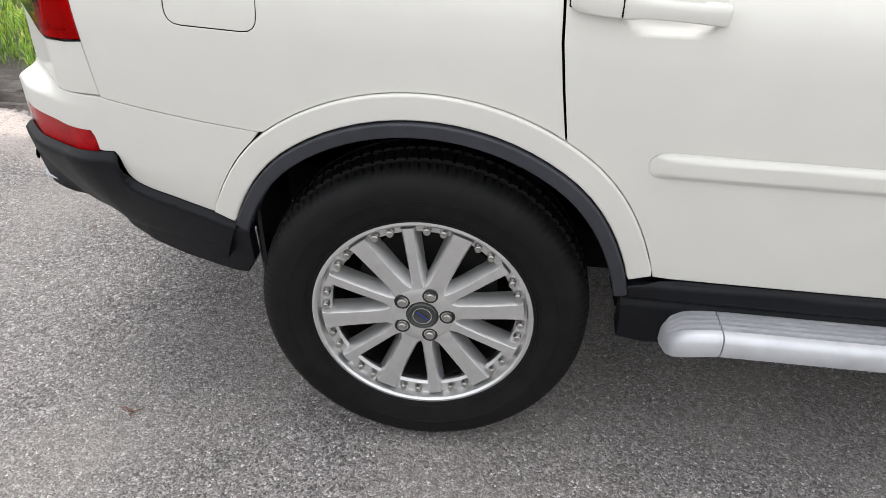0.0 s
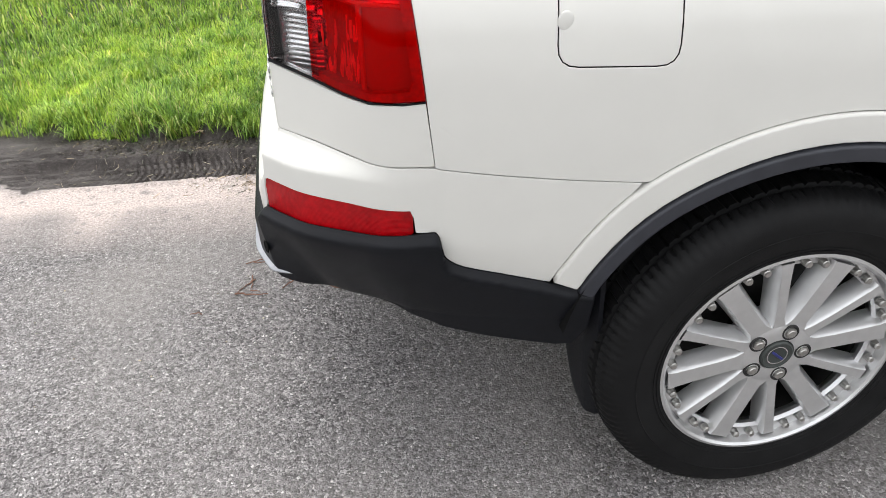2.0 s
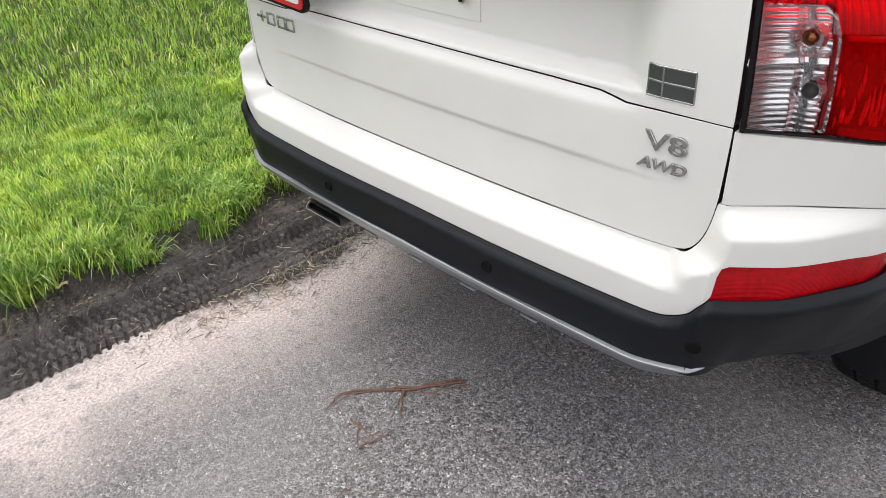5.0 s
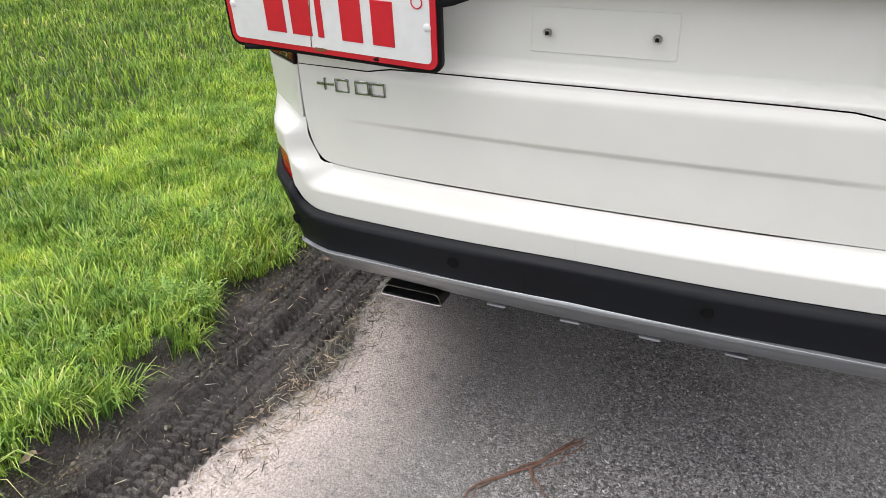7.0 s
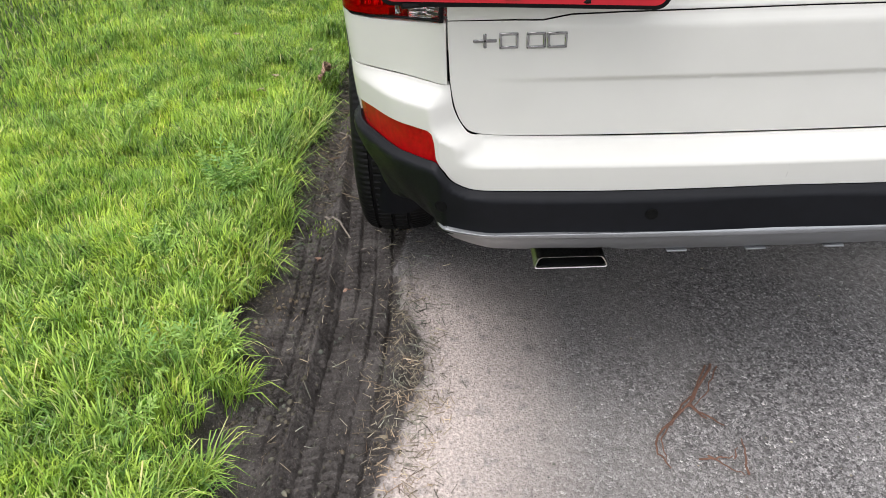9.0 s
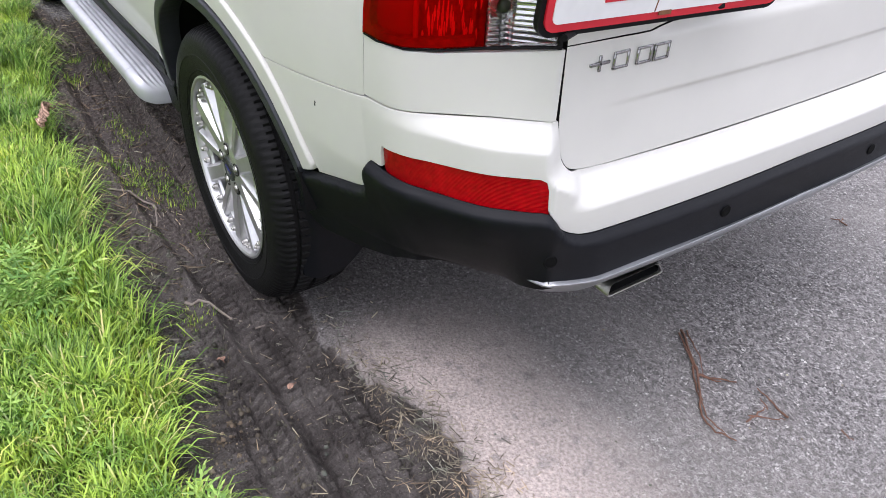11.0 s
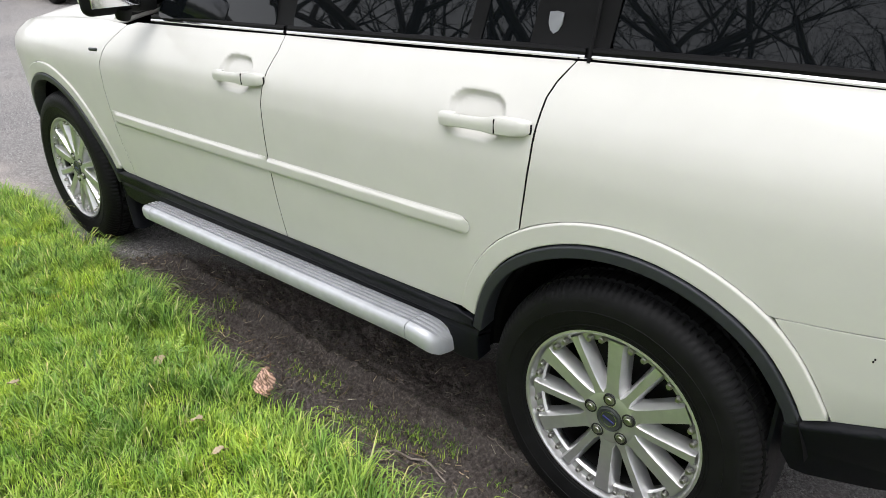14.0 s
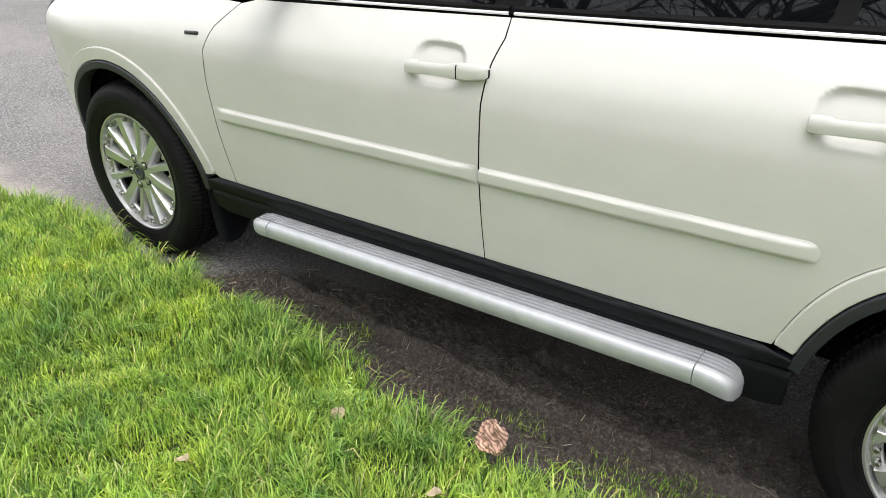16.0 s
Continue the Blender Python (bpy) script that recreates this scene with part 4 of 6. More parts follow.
    part("end_cap", extrude([(0.5895, 1, 1, 0, -0.004), (0.565, 1.0, 1.03, 0, -0.006), (0.542, 0.995, 1.06, -0.001, -0.010), (0.522, 0.97, 1.06, -0.004, -0.016), (0.508, 0.92, 0.98, -0.008, -0.023), (0.498, 0.80, 0.80, -0.015, -0.032), (0.493, 0.52, 0.5, -0.025, -0.040)]), BOARD, board)
    part("end_cap", extrude([(2.033, 1, 1, 0, -0.046), (2.08, 1, 1.0, 0, -0.048), (2.105, 0.95, 0.95, -0.004, -0.05), (2.122, 0.8, 0.8, -0.015, -0.054), (2.13, 0.45, 0.45, -0.03, -0.058)]), BOARD, board)
    bm = bmesh.new()
    for x in (0.75, 1.3, 1.85):
        box(bm, (x, sgn * 0.80, 0.36 - 0.03 * (x - 0.6)), (0.05, 0.14, 0.03), bevel=0.004)
    part("bracket", bm, DARK, board)

# rear: bumper, cladding, reflectors, skid plate
STEP = flowing([(sx(-0.525), 0.571), (sx(-0.585), 0.587), (sx(-0.613), 0.606), (sx(-0.624), 0.632), (sx(-0.636), 0.655), (sx(-0.655), 0.6645)], 3)
SEAM_LOW = [(1.98, 0.782), (sx(-0.52), 0.7672), (sx(-0.42), 0.7557), (sx(-0.312), 0.7455)]
GATE_EDGE = flowing([(0.8, 0.6895), (0.91, 0.695), (0.950, 0.714), (0.972, 0.752), (0.981, 0.80)], 4)
bump_white = [(0, 0.687), (0.5, 0.687)] + [(u + 0.0002, z - 0.0004) for u, z in GATE_EDGE if z < 0.787] + [(0.9815, 0.7916)] + [(1.3, 0.7916), (1.7, 0.7871)] + SEAM_LOW + arc(0, AXLE_Z, 0.4975, 131, 156, 6)
BUMP_S = flowing([(1.03, 0.655), (1.010, 0.6515), (0.993, 0.638), (0.976, 0.618), (0.945, 0.605), (0.90, 0.600), (0.7, 0.598), (0.4, 0.598), (0, 0.602)], 4)
bump_white += STEP + [(1.90, 0.664), (1.876, 0.666), (1.870, 0.694), (1.856, 0.7085), (1.6, 0.7115), (1.3, 0.7135), (1.05, 0.7145), (1.030, 0.710), (1.022, 0.695), (1.018, 0.660)] + BUMP_S[4:]
bumper = panel("rear_bumper", bump_white, PAINT, car, f=bumper_skin, both=True, du=0.008, dz=0.007, gap=0.0003, lip=0.0009, seam=PAINT)
clad_out = BUMP_S[::-1] + [(1.06, 0.6545), (1.3, 0.655), (1.6, 0.658), (1.86, 0.6635)] + STEP[::-1] + [(sx(-0.45), 0.550), (sx(-0.40), 0.535), (sx(-0.36), 0.535), (sx(-0.362), 0.44), (sx(-0.385), 0.398), (sx(-0.415), 0.394), (sx(-0.445), 0.398), (sx(-0.54), 0.409), (1.96, 0.433), (1.8, 0.449), (1.6, 0.459), (1.3, 0.466), (1.1, 0.474), (1.02, 0.488), (0.97, 0.499), (0.5, 0.506), (0, 0.509)]
CLAD_TOP = clad_out[:len(BUMP_S) + 4] + STEP[::-1] + [(sx(-0.45), 0.550), (sx(-0.40), 0.535), (sx(-0.3), 0.52)]


def clad_skin(u, z):
    """The cladding steps out below its upper edge, as a narrow ledge."""
    top = float(np.interp(u, [p[0] for p in CLAD_TOP], [p[1] for p in CLAD_TOP]))
    return bumper_skin(u, z) + bumper_normal(u, z) * 0.015 * step(0.0, 0.017, top - z)


panel("bumper_cladding", clad_out, CLAD, bumper, f=clad_skin, lift=0.004, both=True, du=0.015, dz=0.006, gap=0.0005, lip=0.003, label="black textured plastic lower bumper")


def skid_skin(u, z):
    """Silver trim, proud of the cladding, with a rounded upper ridge and a face that falls away."""
    out = 0.024 + 0.005 * step(0.500, 0.512, z) * step(0.527, 0.517, z) - 0.6 * max(0.508 - z, 0) - 0.008 * step(0.98, 1.10, u)
    return bumper_skin(u, z) + bumper_normal(u, z) * out


skid = panel("skid_plate", [(0, 0.524), (0.5, 0.520), (0.98, 0.514), (1.06, 0.507), (1.11, 0.495), (1.06, 0.484), (0.97, 0.468), (0.86, 0.452), (0.76, 0.445), (0.74, 0.455), (0.50, 0.455), (0.46, 0.441), (0.43, 0.436), (0, 0.438)], SILVER, bumper,
             f=skid_skin, both=True, du=0.02, dz=0.004, gap=0.0005, label="satin silver lower bumper trim")
for y in (0.17, 0.01, -0.15, -0.31):  # small bright lugs along the lower edge
    p = skid_skin(abs(y) / EDGE(0.46), 0.442)
    bm = box(bmesh.new(), (p.x - 0.001, y, p.z - 0.003), (0.014, 0.042, 0.006), bevel=0.003)
    part("skid_tab", bm, SILVER, skid)
for sgn in (1, -1):
    def lens_skin(u, z):
        return bumper_skin(u, z) - bumper_normal(u, z) * (0.003 + 0.002 * step(1.5, 1.8, u))

    panel("reflector", [(1.012, 0.706), (1.03, 0.7165), (1.3, 0.7155), (1.6, 0.7135), (1.85, 0.7105), (1.868, 0.70), (1.868, 0.662), (1.85, 0.656), (1.6, 0.648), (1.3, 0.643), (1.06, 0.640), (1.012, 0.640)], REFLECTOR, bumper, sgn, "red plastic bumper reflector", f=lens_skin, du=0.03, dz=0.008, gap=0.0008)
    for u, z in ((1.0, 0.566), (0.39, 0.556)):
        p, n = clad_skin(u, z), bumper_normal(u, z)
        m = Matrix.Translation(p + n * 0.0052) @ n.to_track_quat("Z", "Y").to_matrix().to_4x4()
        bm = bmesh.new()
        prof = [(0.0001, 0.0), (0.0085, 0.001), (0.0095, 0.0005), (0.011, 0.002), (0.0125, 0.0)]
        rings = []
        for i in range(20):
            a = 2 * math.pi * i / 20
            rings.append([bm.verts.new((r * math.cos(a), r * math.sin(a), o)) for r, o in prof])
        for i in range(20):
            for j in range(4):
                bm.faces.new((rings[i][j], rings[i][j + 1], rings[(i + 1) % 20][j + 1], rings[(i + 1) % 20][j]))
        bm.transform(Matrix.Diagonal((1, sgn, 1, 1)) @ m)
        bmesh.ops.recalc_face_normals(bm, faces=bm.faces)
        part("parking_sensor", bm, DARK, bumper)
    # lamp and exhaust
    bm = bmesh.new()
    loop = rounded([(-0.080, -0.013), (0.080, -0.013), (0.068, 0.013), (-0.068, 0.013)], 0.009, 5)
    rings = []
    for x, ky, kz in ((-0.70, 1.0, 1.0), (-0.897, 1.0, 1.0), (-0.901, 0.985, 0.94), (-0.900, 0.95, 0.78), (-0.893, 0.94, 0.72)):
        rings.append([bm.verts.new((x + 0.25 * b, sgn * 0.382 + a * ky, 0.407 + b * kz)) for a, b in loop])
    for a, b in zip(rings, rings[1:]):
        for k in range(len(loop)):
            bm.faces.new((a[k], a[k - 1], b[k - 1], b[k]))
    bmesh.ops.recalc_face_normals(bm, faces=bm.faces)
    if sgn > 0:
        pipe = part("exhaust_tip", bm, STEEL, car, "rectangular chrome exhaust tailpipe")
        bm = bmesh.new()
        rings = [[bm.verts.new((x + 0.25 * b, sgn * 0.382 + a * 0.942, 0.407 + b * 0.722)) for a, b in loop] for x in (-0.894, -0.72)]
        for k in range(len(loop)):
            bm.faces.new((rings[0][k], rings[0][k - 1], rings[1][k - 1], rings[1][k]))
        bm.faces.new(rings[1])
        part("pipe_bore", bm, DARK, pipe)
    else:
        bm.free()

    # lamp: lower body-coloured filler, lenses, housing
    panel("lamp_filler", [(0.988, 0.905), (1.3, 0.895), (1.55, 0.887), (1.70, 0.886), (1.944, 0.890), (1.973, 0.786), (1.7, 0.7875), (1.3, 0.792), (0.988, 0.792)], PAINT, car, sgn, du=0.03, seam=PAINT)
    lamp = new("tail_lamp")
    lamp.parent = car
    lamp["label"] = "red tail lamp with a clear inner section"
    red_out = [(1.345, 0.903), (1.55, 0.893), (1.70, 0.8905), (1.9445, 0.8925)] + LAMP_EDGE[1:] + [(1.35, 1.6), (1.1, 1.6), (1.05, 1.35), (1.022, 1.15), (1.022, 1.074), (1.29, 1.068), (1.335, 1.057), (1.353, 1.03), (1.350, 0.98)]
    panel("red_lens", red_out, REDGLASS, lamp, sgn, "glossy red plastic", lift=0.003, deep=0.006, du=0.03, dz=0.03, gap=0.001)
    panel("clear_lens", [(1.022, 0.912), (1.343, 0.904), (1.348, 0.98), (1.351, 1.03), (1.333, 1.055), (1.288, 1.066), (1.022, 1.072)], CLEAR, lamp, sgn, "clear plastic", lift=0.003, deep=0.012, du=0.03, dz=0.03, gap=0.001)

    def housing(u, z):
        p, n = skin(u, z), skin_normal(skin, u, z)
        rib = 0.0013 * math.sin(2 * math.pi * z / 0.0085) - 0.012 * step(0.984, 0.990, z) * step(1.006, 0.998, z) + 0.010 * step(0.04, 0.0, abs(u - 1.26)) if u < 1.352 and z < 1.07 else 0.0018 * math.sin(2 * math.pi * u / 0.032) + 0.0035 * math.sin(u * 21 + z * 60) * math.sin(z * 47 - u * 8)
        return p - n * (0.03 + 0.012 * math.cos((u - 1.2) * 9) + rib)

    panel("clear_reflector", [(0.93, 0.85), (1.352, 0.85), (1.354, 1.085), (0.93, 1.10)], RIBBED, lamp, sgn, f=housing, du=0.02, dz=0.003, gap=0, deep=0.01, lip=0)
    panel("red_reflector", [(1.356, 1.032), (1.66, 1.030), (1.60, 1.10), (1.45, 1.16), (1.30, 1.55), (1.1, 1.55), (0.95, 1.3), (0.93, 1.076), (1.36, 1.068)], RIBWHITE, lamp, sgn, f=housing, du=0.008, dz=0.012, gap=0, deep=0.01, lip=0)
    panel("lamp_well", [(1.356, 0.85), (1.66, 0.85), (1.66, 1.029), (1.356, 1.031)], LAMPDARK, lamp, sgn, f=housing, du=0.008, dz=0.012, gap=0, deep=0.01, lip=0)
    ribs = random.Random(5)
    for k in range(24):  # pale bars in the dark well, standing in for bright streaks of light
        u, z0 = 1.38 + 0.0108 * k + ribs.uniform(-0.003, 0.003), 0.900 + 0.085 * ribs.random() * ribs.random()
        z1 = min(z0 + ribs.uniform(0.015, 0.055) * (0.6 + 0.9 * step(0.07, 0.0, abs(u - 1.53))), 1.02)
        bm = bmesh.new()
        tube(bm, [Matrix.Diagonal((1, sgn, 1, 1)) @ (skin(u, z) - skin_normal(skin, u, z) * 0.017) for z in (z0, (z0 + z1) / 2, z1)], [0.0006, 0.0022, 0.0006], 6)
        part("lens_streak", bm, STREAK, lamp)
    # a second row of painted-in bright streaks higher up
    for k in range(5):
        u = 1.555 + 0.021 * k
        bm = bmesh.new()
        tube(bm, [Matrix.Diagonal((1, sgn, 1, 1)) @ (skin(u, z) - skin_normal(skin, u, z) * 0.017) for z in (0.968 + 0.004 * (k % 2), 1.004 - 0.006 * (k % 3))], [0.0028, 0.0020], 6)
        part("lens_streak", bm, STREAK, lamp)
    panel("lamp_body", rounded([(1.66, 0.905), (1.90, 0.905), (1.875, 1.022), (1.66, 1.022)], 0.03), DEEPRED, lamp, sgn, lift=-0.012, du=0.03, dz=0.03, gap=0, deep=0.01)
    panel("upper_reflector", flowing([(1.645, 1.024), (1.80, 1.024), (1.90, 1.024), (1.87, 1.075), (1.81, 1.10), (1.70, 1.13), (1.60, 1.155), (1.53, 1.19), (1.45, 1.33), (1.39, 1.54), (1.3, 1.54), (1.42, 1.20), (1.55, 1.11), (1.62, 1.06)], 3), RIBWHITE, lamp, sgn, lift=-0.02, du=0.03, dz=0.03, gap=0, deep=0.01)
    panel("lamp_backing", [(1.392, 0.86), (1.99, 0.86), (1.95, 1.05), (1.90, 1.11), (1.80, 1.14), (1.66, 1.18), (1.58, 1.22), (1.50, 1.36), (1.43, 1.56), (1.1, 1.56), (1.0, 1.3), (0.95, 1.15), (0.95, 1.085), (1.392, 1.08)], MIDRED, lamp, sgn, lift=-0.052, du=0.05, dz=0.05, gap=0, deep=0.004)
    rim = [(1.39, 0.902), (1.55, 0.894), (1.70, 0.8915), (1.944, 0.8935)] + LAMP_EDGE[1:]
    inner_rim = [(u - 0.045, z - 0.008) for u, z in LAMP_EDGE[:0:-1] if z > 0.93] + [(1.893, 0.922), (1.88, 0.909), (1.70, 0.904), (1.55, 0.907), (1.393, 0.914)]
    panel("lamp_rim", rim + inner_rim, LAMPDARK, lamp, sgn, "crimson lens border", lift=0.0005, deep=0.03, du=0.03, dz=0.02, gap=0.0005, lip=0.0005)
    for line in (flowing([(1.655, 0.90), (1.655, 1.0), (1.64, 1.06), (1.58, 1.115), (1.48, 1.15), (1.30, 1.18), (1.05, 1.21)], 4), [(1.39, 1.028), (1.655, 1.024), (1.90, 1.022)]):
        bm = bmesh.new()
        tube(bm, [Matrix.Diagonal((1, sgn, 1, 1)) @ (skin(u, z) - skin_normal(skin, u, z) * 0.010) for u, z in line], 0.004, 6)
        part("lens_divider", bm, MIDRED, lamp)
    for u, z, m in ((1.262, 1.028, AMBER), (1.285, 0.955, FLAG)):
        p, n = skin(u, z), skin_normal(skin, u, z)
        p = p - n * 0.028
        bm = bmesh.new()
        bmesh.ops.create_uvsphere(bm, u_segments=20, v_segments=12, radius=0.011, matrix=Matrix.Translation((p.x, sgn * p.y, p.z)))
        part("bulb", bm, m, lamp)
        bm = bmesh.new()
        bmesh.ops.create_cone(bm, cap_ends=False, segments=24, radius1=0.019, radius2=0.021, depth=0.012, matrix=Matrix.Translation((p.x - 0.002, sgn * p.y, p.z)) @ Matrix.Rotation(radians(90), 4, "Y"))
        part("bulb_collar", bm, RIBBED, lamp)
    bm = bmesh.new()
    tube(bm, [(skin(1.005, z).x + 0.004, sgn * skin(1.005, z).y, z) for z in (0.905, 0.98, 1.08, 1.2, 1.35, 1.55)], 0.0045, 8)
    part("lamp_seal", bm, SEAL, lamp)
    bm = bmesh.new()
    tube(bm, [((skin(u, z)).x, sgn * (skin(u, z)).y, z) for u, z in ((1.005, 0.9085), (1.15, 0.905), (1.345, 0.8995), (1.55, 0.8905), (1.70, 0.8882), (1.85, 0.8885), (1.944, 0.8912))], [0.0028, 0.0027, 0.0024, 0.0018, 0.0017, 0.0017, 0.0016], 8)
    part("lamp_seal", bm, SEAL, lamp)

# tailgate in two leaves
def gate_skin(u, z):
    p = skin(u, z)
    p.x += 0.036 * step(0.80, 0.66, u) * step(0.925, 0.940, z) * step(1.26, 1.18, z)   # recess for the number plate
    p.x += 0.010 * step(0.89, 0.915, z) * step(0.80, 0.66, u)
    p.x += 0.004 * step(0.803, 0.797, z) * step(0.9, 0.5, u) * step(0.70, 0.79, z)
    return p


GSIDE = [(0.985, 0.908)] + GATE_EDGE[::-1] + [(0.5, 0.689), (0, 0.689)]
lower_gate = panel("lower_tailgate", [(0, 0.917), (0.5, 0.915), (0.64, 0.913), (0.72, 0.906), (0.80, 0.908)] + GSIDE, PAINT, car, f=gate_skin, both=True, du=0.04, dz=0.008, gap=0.0006, lip=0.0009)
upper_gate = panel("upper_tailgate", [(0, 0.918), (0.5, 0.916), (0.64, 0.914), (0.72, 0.907), (0.80, 0.909), (0.985, 0.909), (0.99, 1.08), (0.985, 1.24), (0, 1.24)], PAINT, car, f=gate_skin, both=True, du=0.03, dz=0.01)
panel("rear_window", [(0, 1.243), (0.985, 1.243), (0.975, 1.66), (0, 1.66)], TINT, upper_gate, f=skin, both=True, du=0.2, dz=0.1, label="dark tinted rear window")
bm = box(bmesh.new(), (-0.868, 0, 1.098), (0.05, 1.0, 0.022), bevel=0.008, seg=3)
grip = part("gate_trim", bm, CHROME, upper_gate, "chrome trim bar")
bm = box(bmesh.new(), (-0.858, 0, 1.118), (0.05, 1.02, 0.02), bevel=0.004)
part("gate_grip", bm, SEAL, upper_gate)
mount = panel("plate_mount", [(0, 1.042), (0.203, 1.042), (0.203, 0.964), (0, 0.964)], PAINT, upper_gate, f=gate_skin, lift=0.0022, both=True, du=0.05, dz=0.03, deep=0.004, gap=0.0, seam=PAINT, label="blank number plate mount")
for y in (0.095, -0.095):
    bm = bmesh.new()
    revolve(bm, [(0.0001, -0.003), (0.004, -0.003), (0.0045, -0.001), (0.0075, -0.0015), (0.0085, 0)], 16)
    bm.transform(Matrix.Translation((-0.8525, y, 1.001)) @ Matrix.Rotation(radians(-90), 4, "Z"))
    part("screw", bm, STEEL, mount)
    bm = box(bmesh.new(), (-0.857, y, 1.001), (0.003, 0.006, 0.006))
    part("screw_hole", bm, SEAL, mount)

# emblems on the tailgate
def slab(u0, u1, z0, z1):
    return [(u0, z1), (u1, z1), (u1, z0), (u0, z0)]


flag = panel("flag_emblem", slab(0.7730, 0.8920, 0.928, 0.974), FLAG, upper_gate, -1, "dark grey rectangular emblem with a thin pale cross", f=gate_skin, lift=0.0016, deep=0.003, gap=0, du=0.03, dz=0.02)
for u0, u1, z0, z1 in ((0.7730, 0.8920, 0.9496, 0.9524), (0.8110, 0.8155, 0.928, 0.974), (0.7730, 0.8920, 0.9725, 0.974), (0.7730, 0.8920, 0.928, 0.9295), (0.7730, 0.7755, 0.9295, 0.9725), (0.8895, 0.8920, 0.9295, 0.9725)):
    panel("emblem_bar", slab(u0, u1, z0, z1), LETTER, flag, -1, f=gate_skin, lift=0.0022, deep=0.001, gap=0, du=0.03, dz=0.02)


def lettering(text, size, y, z, wide, parent, shear=0.0):
    """Raised chrome letters on the tailgate."""
    c = bpy.data.curves.new("letters", "FONT")
    c.body, c.size, c.extrude, c.bevel_depth, c.shear = text, size, 0.0015, 0.0008, shear
    c.align_x, c.align_y = "CENTER", "CENTER"
    t = bpy.data.objects.new("letters", c)
    scene.collection.objects.link(t)
    bpy.context.view_layer.update()
    mesh = bpy.data.meshes.new_from_object(t.evaluated_get(bpy.context.evaluated_depsgraph_get()))
    bpy.data.objects.remove(t)
    u = abs(y) / EDGE(z)
    x = skin(u, z).x - 0.0022
    turn = math.atan2(skin(u + 0.05, z).x - skin(u - 0.05, z).x, 0.1 * EDGE(z))
    mesh.transform(Matrix.Translation((x, y, z)) @ Matrix.Rotation(turn, 4, "Z") @ Matrix.Rotation(radians(-90), 4, "Z") @ Matrix.Rotation(radians(90), 4, "X") @ Matrix.Diagonal((wide, 1, 1, 1)))
    mesh.materials.clear()
    return link_mesh("letters", mesh, LETTER, parent, "raised chrome letters")


lettering("V8", 0.041, -0.535, 0.861, 1.5, lower_gate)
lettering("AWD", 0.0235, -0.531, 0.825, 1.35, lower_gate, 0.2)
for y, w, hollow in ((0.560, 0.042, False), (0.518, 0.034, True), (0.470, 0.034, True), (0.433, 0.036, True)):  # model badge as plain shapes
    bm = bmesh.new()
    x = skin(y / 0.62, 0.873).x - 0.002
    if hollow:
        for c, s in (((x, y, 0.885), (0.004, w, 0.005)), ((x, y, 0.861), (0.004, w, 0.005)), ((x, y + w / 2 - 0.0025, 0.873), (0.004, 0.005, 0.026)), ((x, y - w / 2 + 0.0025, 0.873), (0.004, 0.005, 0.026))):
            box(bm, c, s, bevel=0.0012, seg=1)
    else:
        box(bm, (x, y, 0.873), (0.004, w, 0.006), bevel=0.0012, seg=1)
        box(bm, (x, y, 0.873), (0.004, 0.006, 0.026), bevel=0.0012, seg=1)
    part("model_badge", bm, LETTER, lower_gate, "chrome badge mark")

# inner shell, roof, bonnet, glass and front end
bm = bmesh.new()
us = [0.0, 0.5, 1.0, 1.25, 1.5, 1.75, 2.0] + [sx(x) for x in np.arange(-0.5, 3.36, 0.1)] + [U_FRONT + 0.5, U_FRONT + 1.0, U_FRONT + 1.5, U_FRONT + 2.0]
zs = [0.40, 0.55, 0.7, 0.85, 0.93]


def inner(u, z):
    n = skin_normal(skin, max(u, 0.01), z)
    return skin(u, z) - n * 0.036


for sgn in (1, -1):
    grid = [[bm.verts.new(Matrix.Diagonal((1, sgn, 1, 1)) @ inner(u, z)) for z in zs] for u in us]
    for i in range(len(us) - 1):
        for j in range(len(zs) - 1):
            c = skin(us[i] / 2 + us[i + 1] / 2, zs[j] / 2 + zs[j + 1] / 2)
            if not (0.9 < us[i] < 2.0 and zs[j + 1] > 0.86) and min(math.hypot(c.x - cx, c.z - AXLE_Z) for cx in (0, WHEELBASE)) > 0.50 and (c.z > 0.62 or us[i] > 2.6):
                bm.faces.new((grid[i][j], grid[i + 1][j], grid[i + 1][j + 1], grid[i][j + 1]))
part("inner_shell", bm, DARK, car)
bm = box(bmesh.new(), (0.75, 0, 0.80), (2.9, 1.0, 0.78), bevel=0.05)
box(bm, (2.75, 0, 0.68), (1.5, 1.2, 0.5), bevel=0.03)
box(bm, (0.75, 0, 1.05), (2.8, 1.5, 0.10), bevel=0.02)
box(bm, (1.43, 0, 0.70), (1.9, 1.68, 0.62), bevel=0.03)
box(bm, (-0.55, 0, 0.72), (0.40, 1.2, 0.30), bevel=0.03)
box(bm, (3.4, 0, 0.60), (0.45, 1.4, 0.5), bevel=0.03)
part("inner_structure", bm, DARK, car)
bm = bmesh.new()
for y in (0.36, -0.36):
    box(bm, (-0.55, y, 0.46), (0.3, 0.34, 0.10), bevel=0.04)
box(bm, (1.5, 0, 0.37), (3.5, 1.2, 0.12), bevel=0.03)
box(bm, (1.43, 0, 0.36), (1.8, 1.6, 0.12), bevel=0.03)
# low unseen masses, added to block light and deepen the shade below
box(bm, (-0.50, 0, 0.465), (0.62, 1.06, 0.11), bevel=0.03)
box(bm, (-0.50, -0.10, 0.40), (0.46, 0.62, 0.14), bevel=0.05)
box(bm, (0.0, 0, 0.33), (0.20, 1.10, 0.14), bevel=0.04)
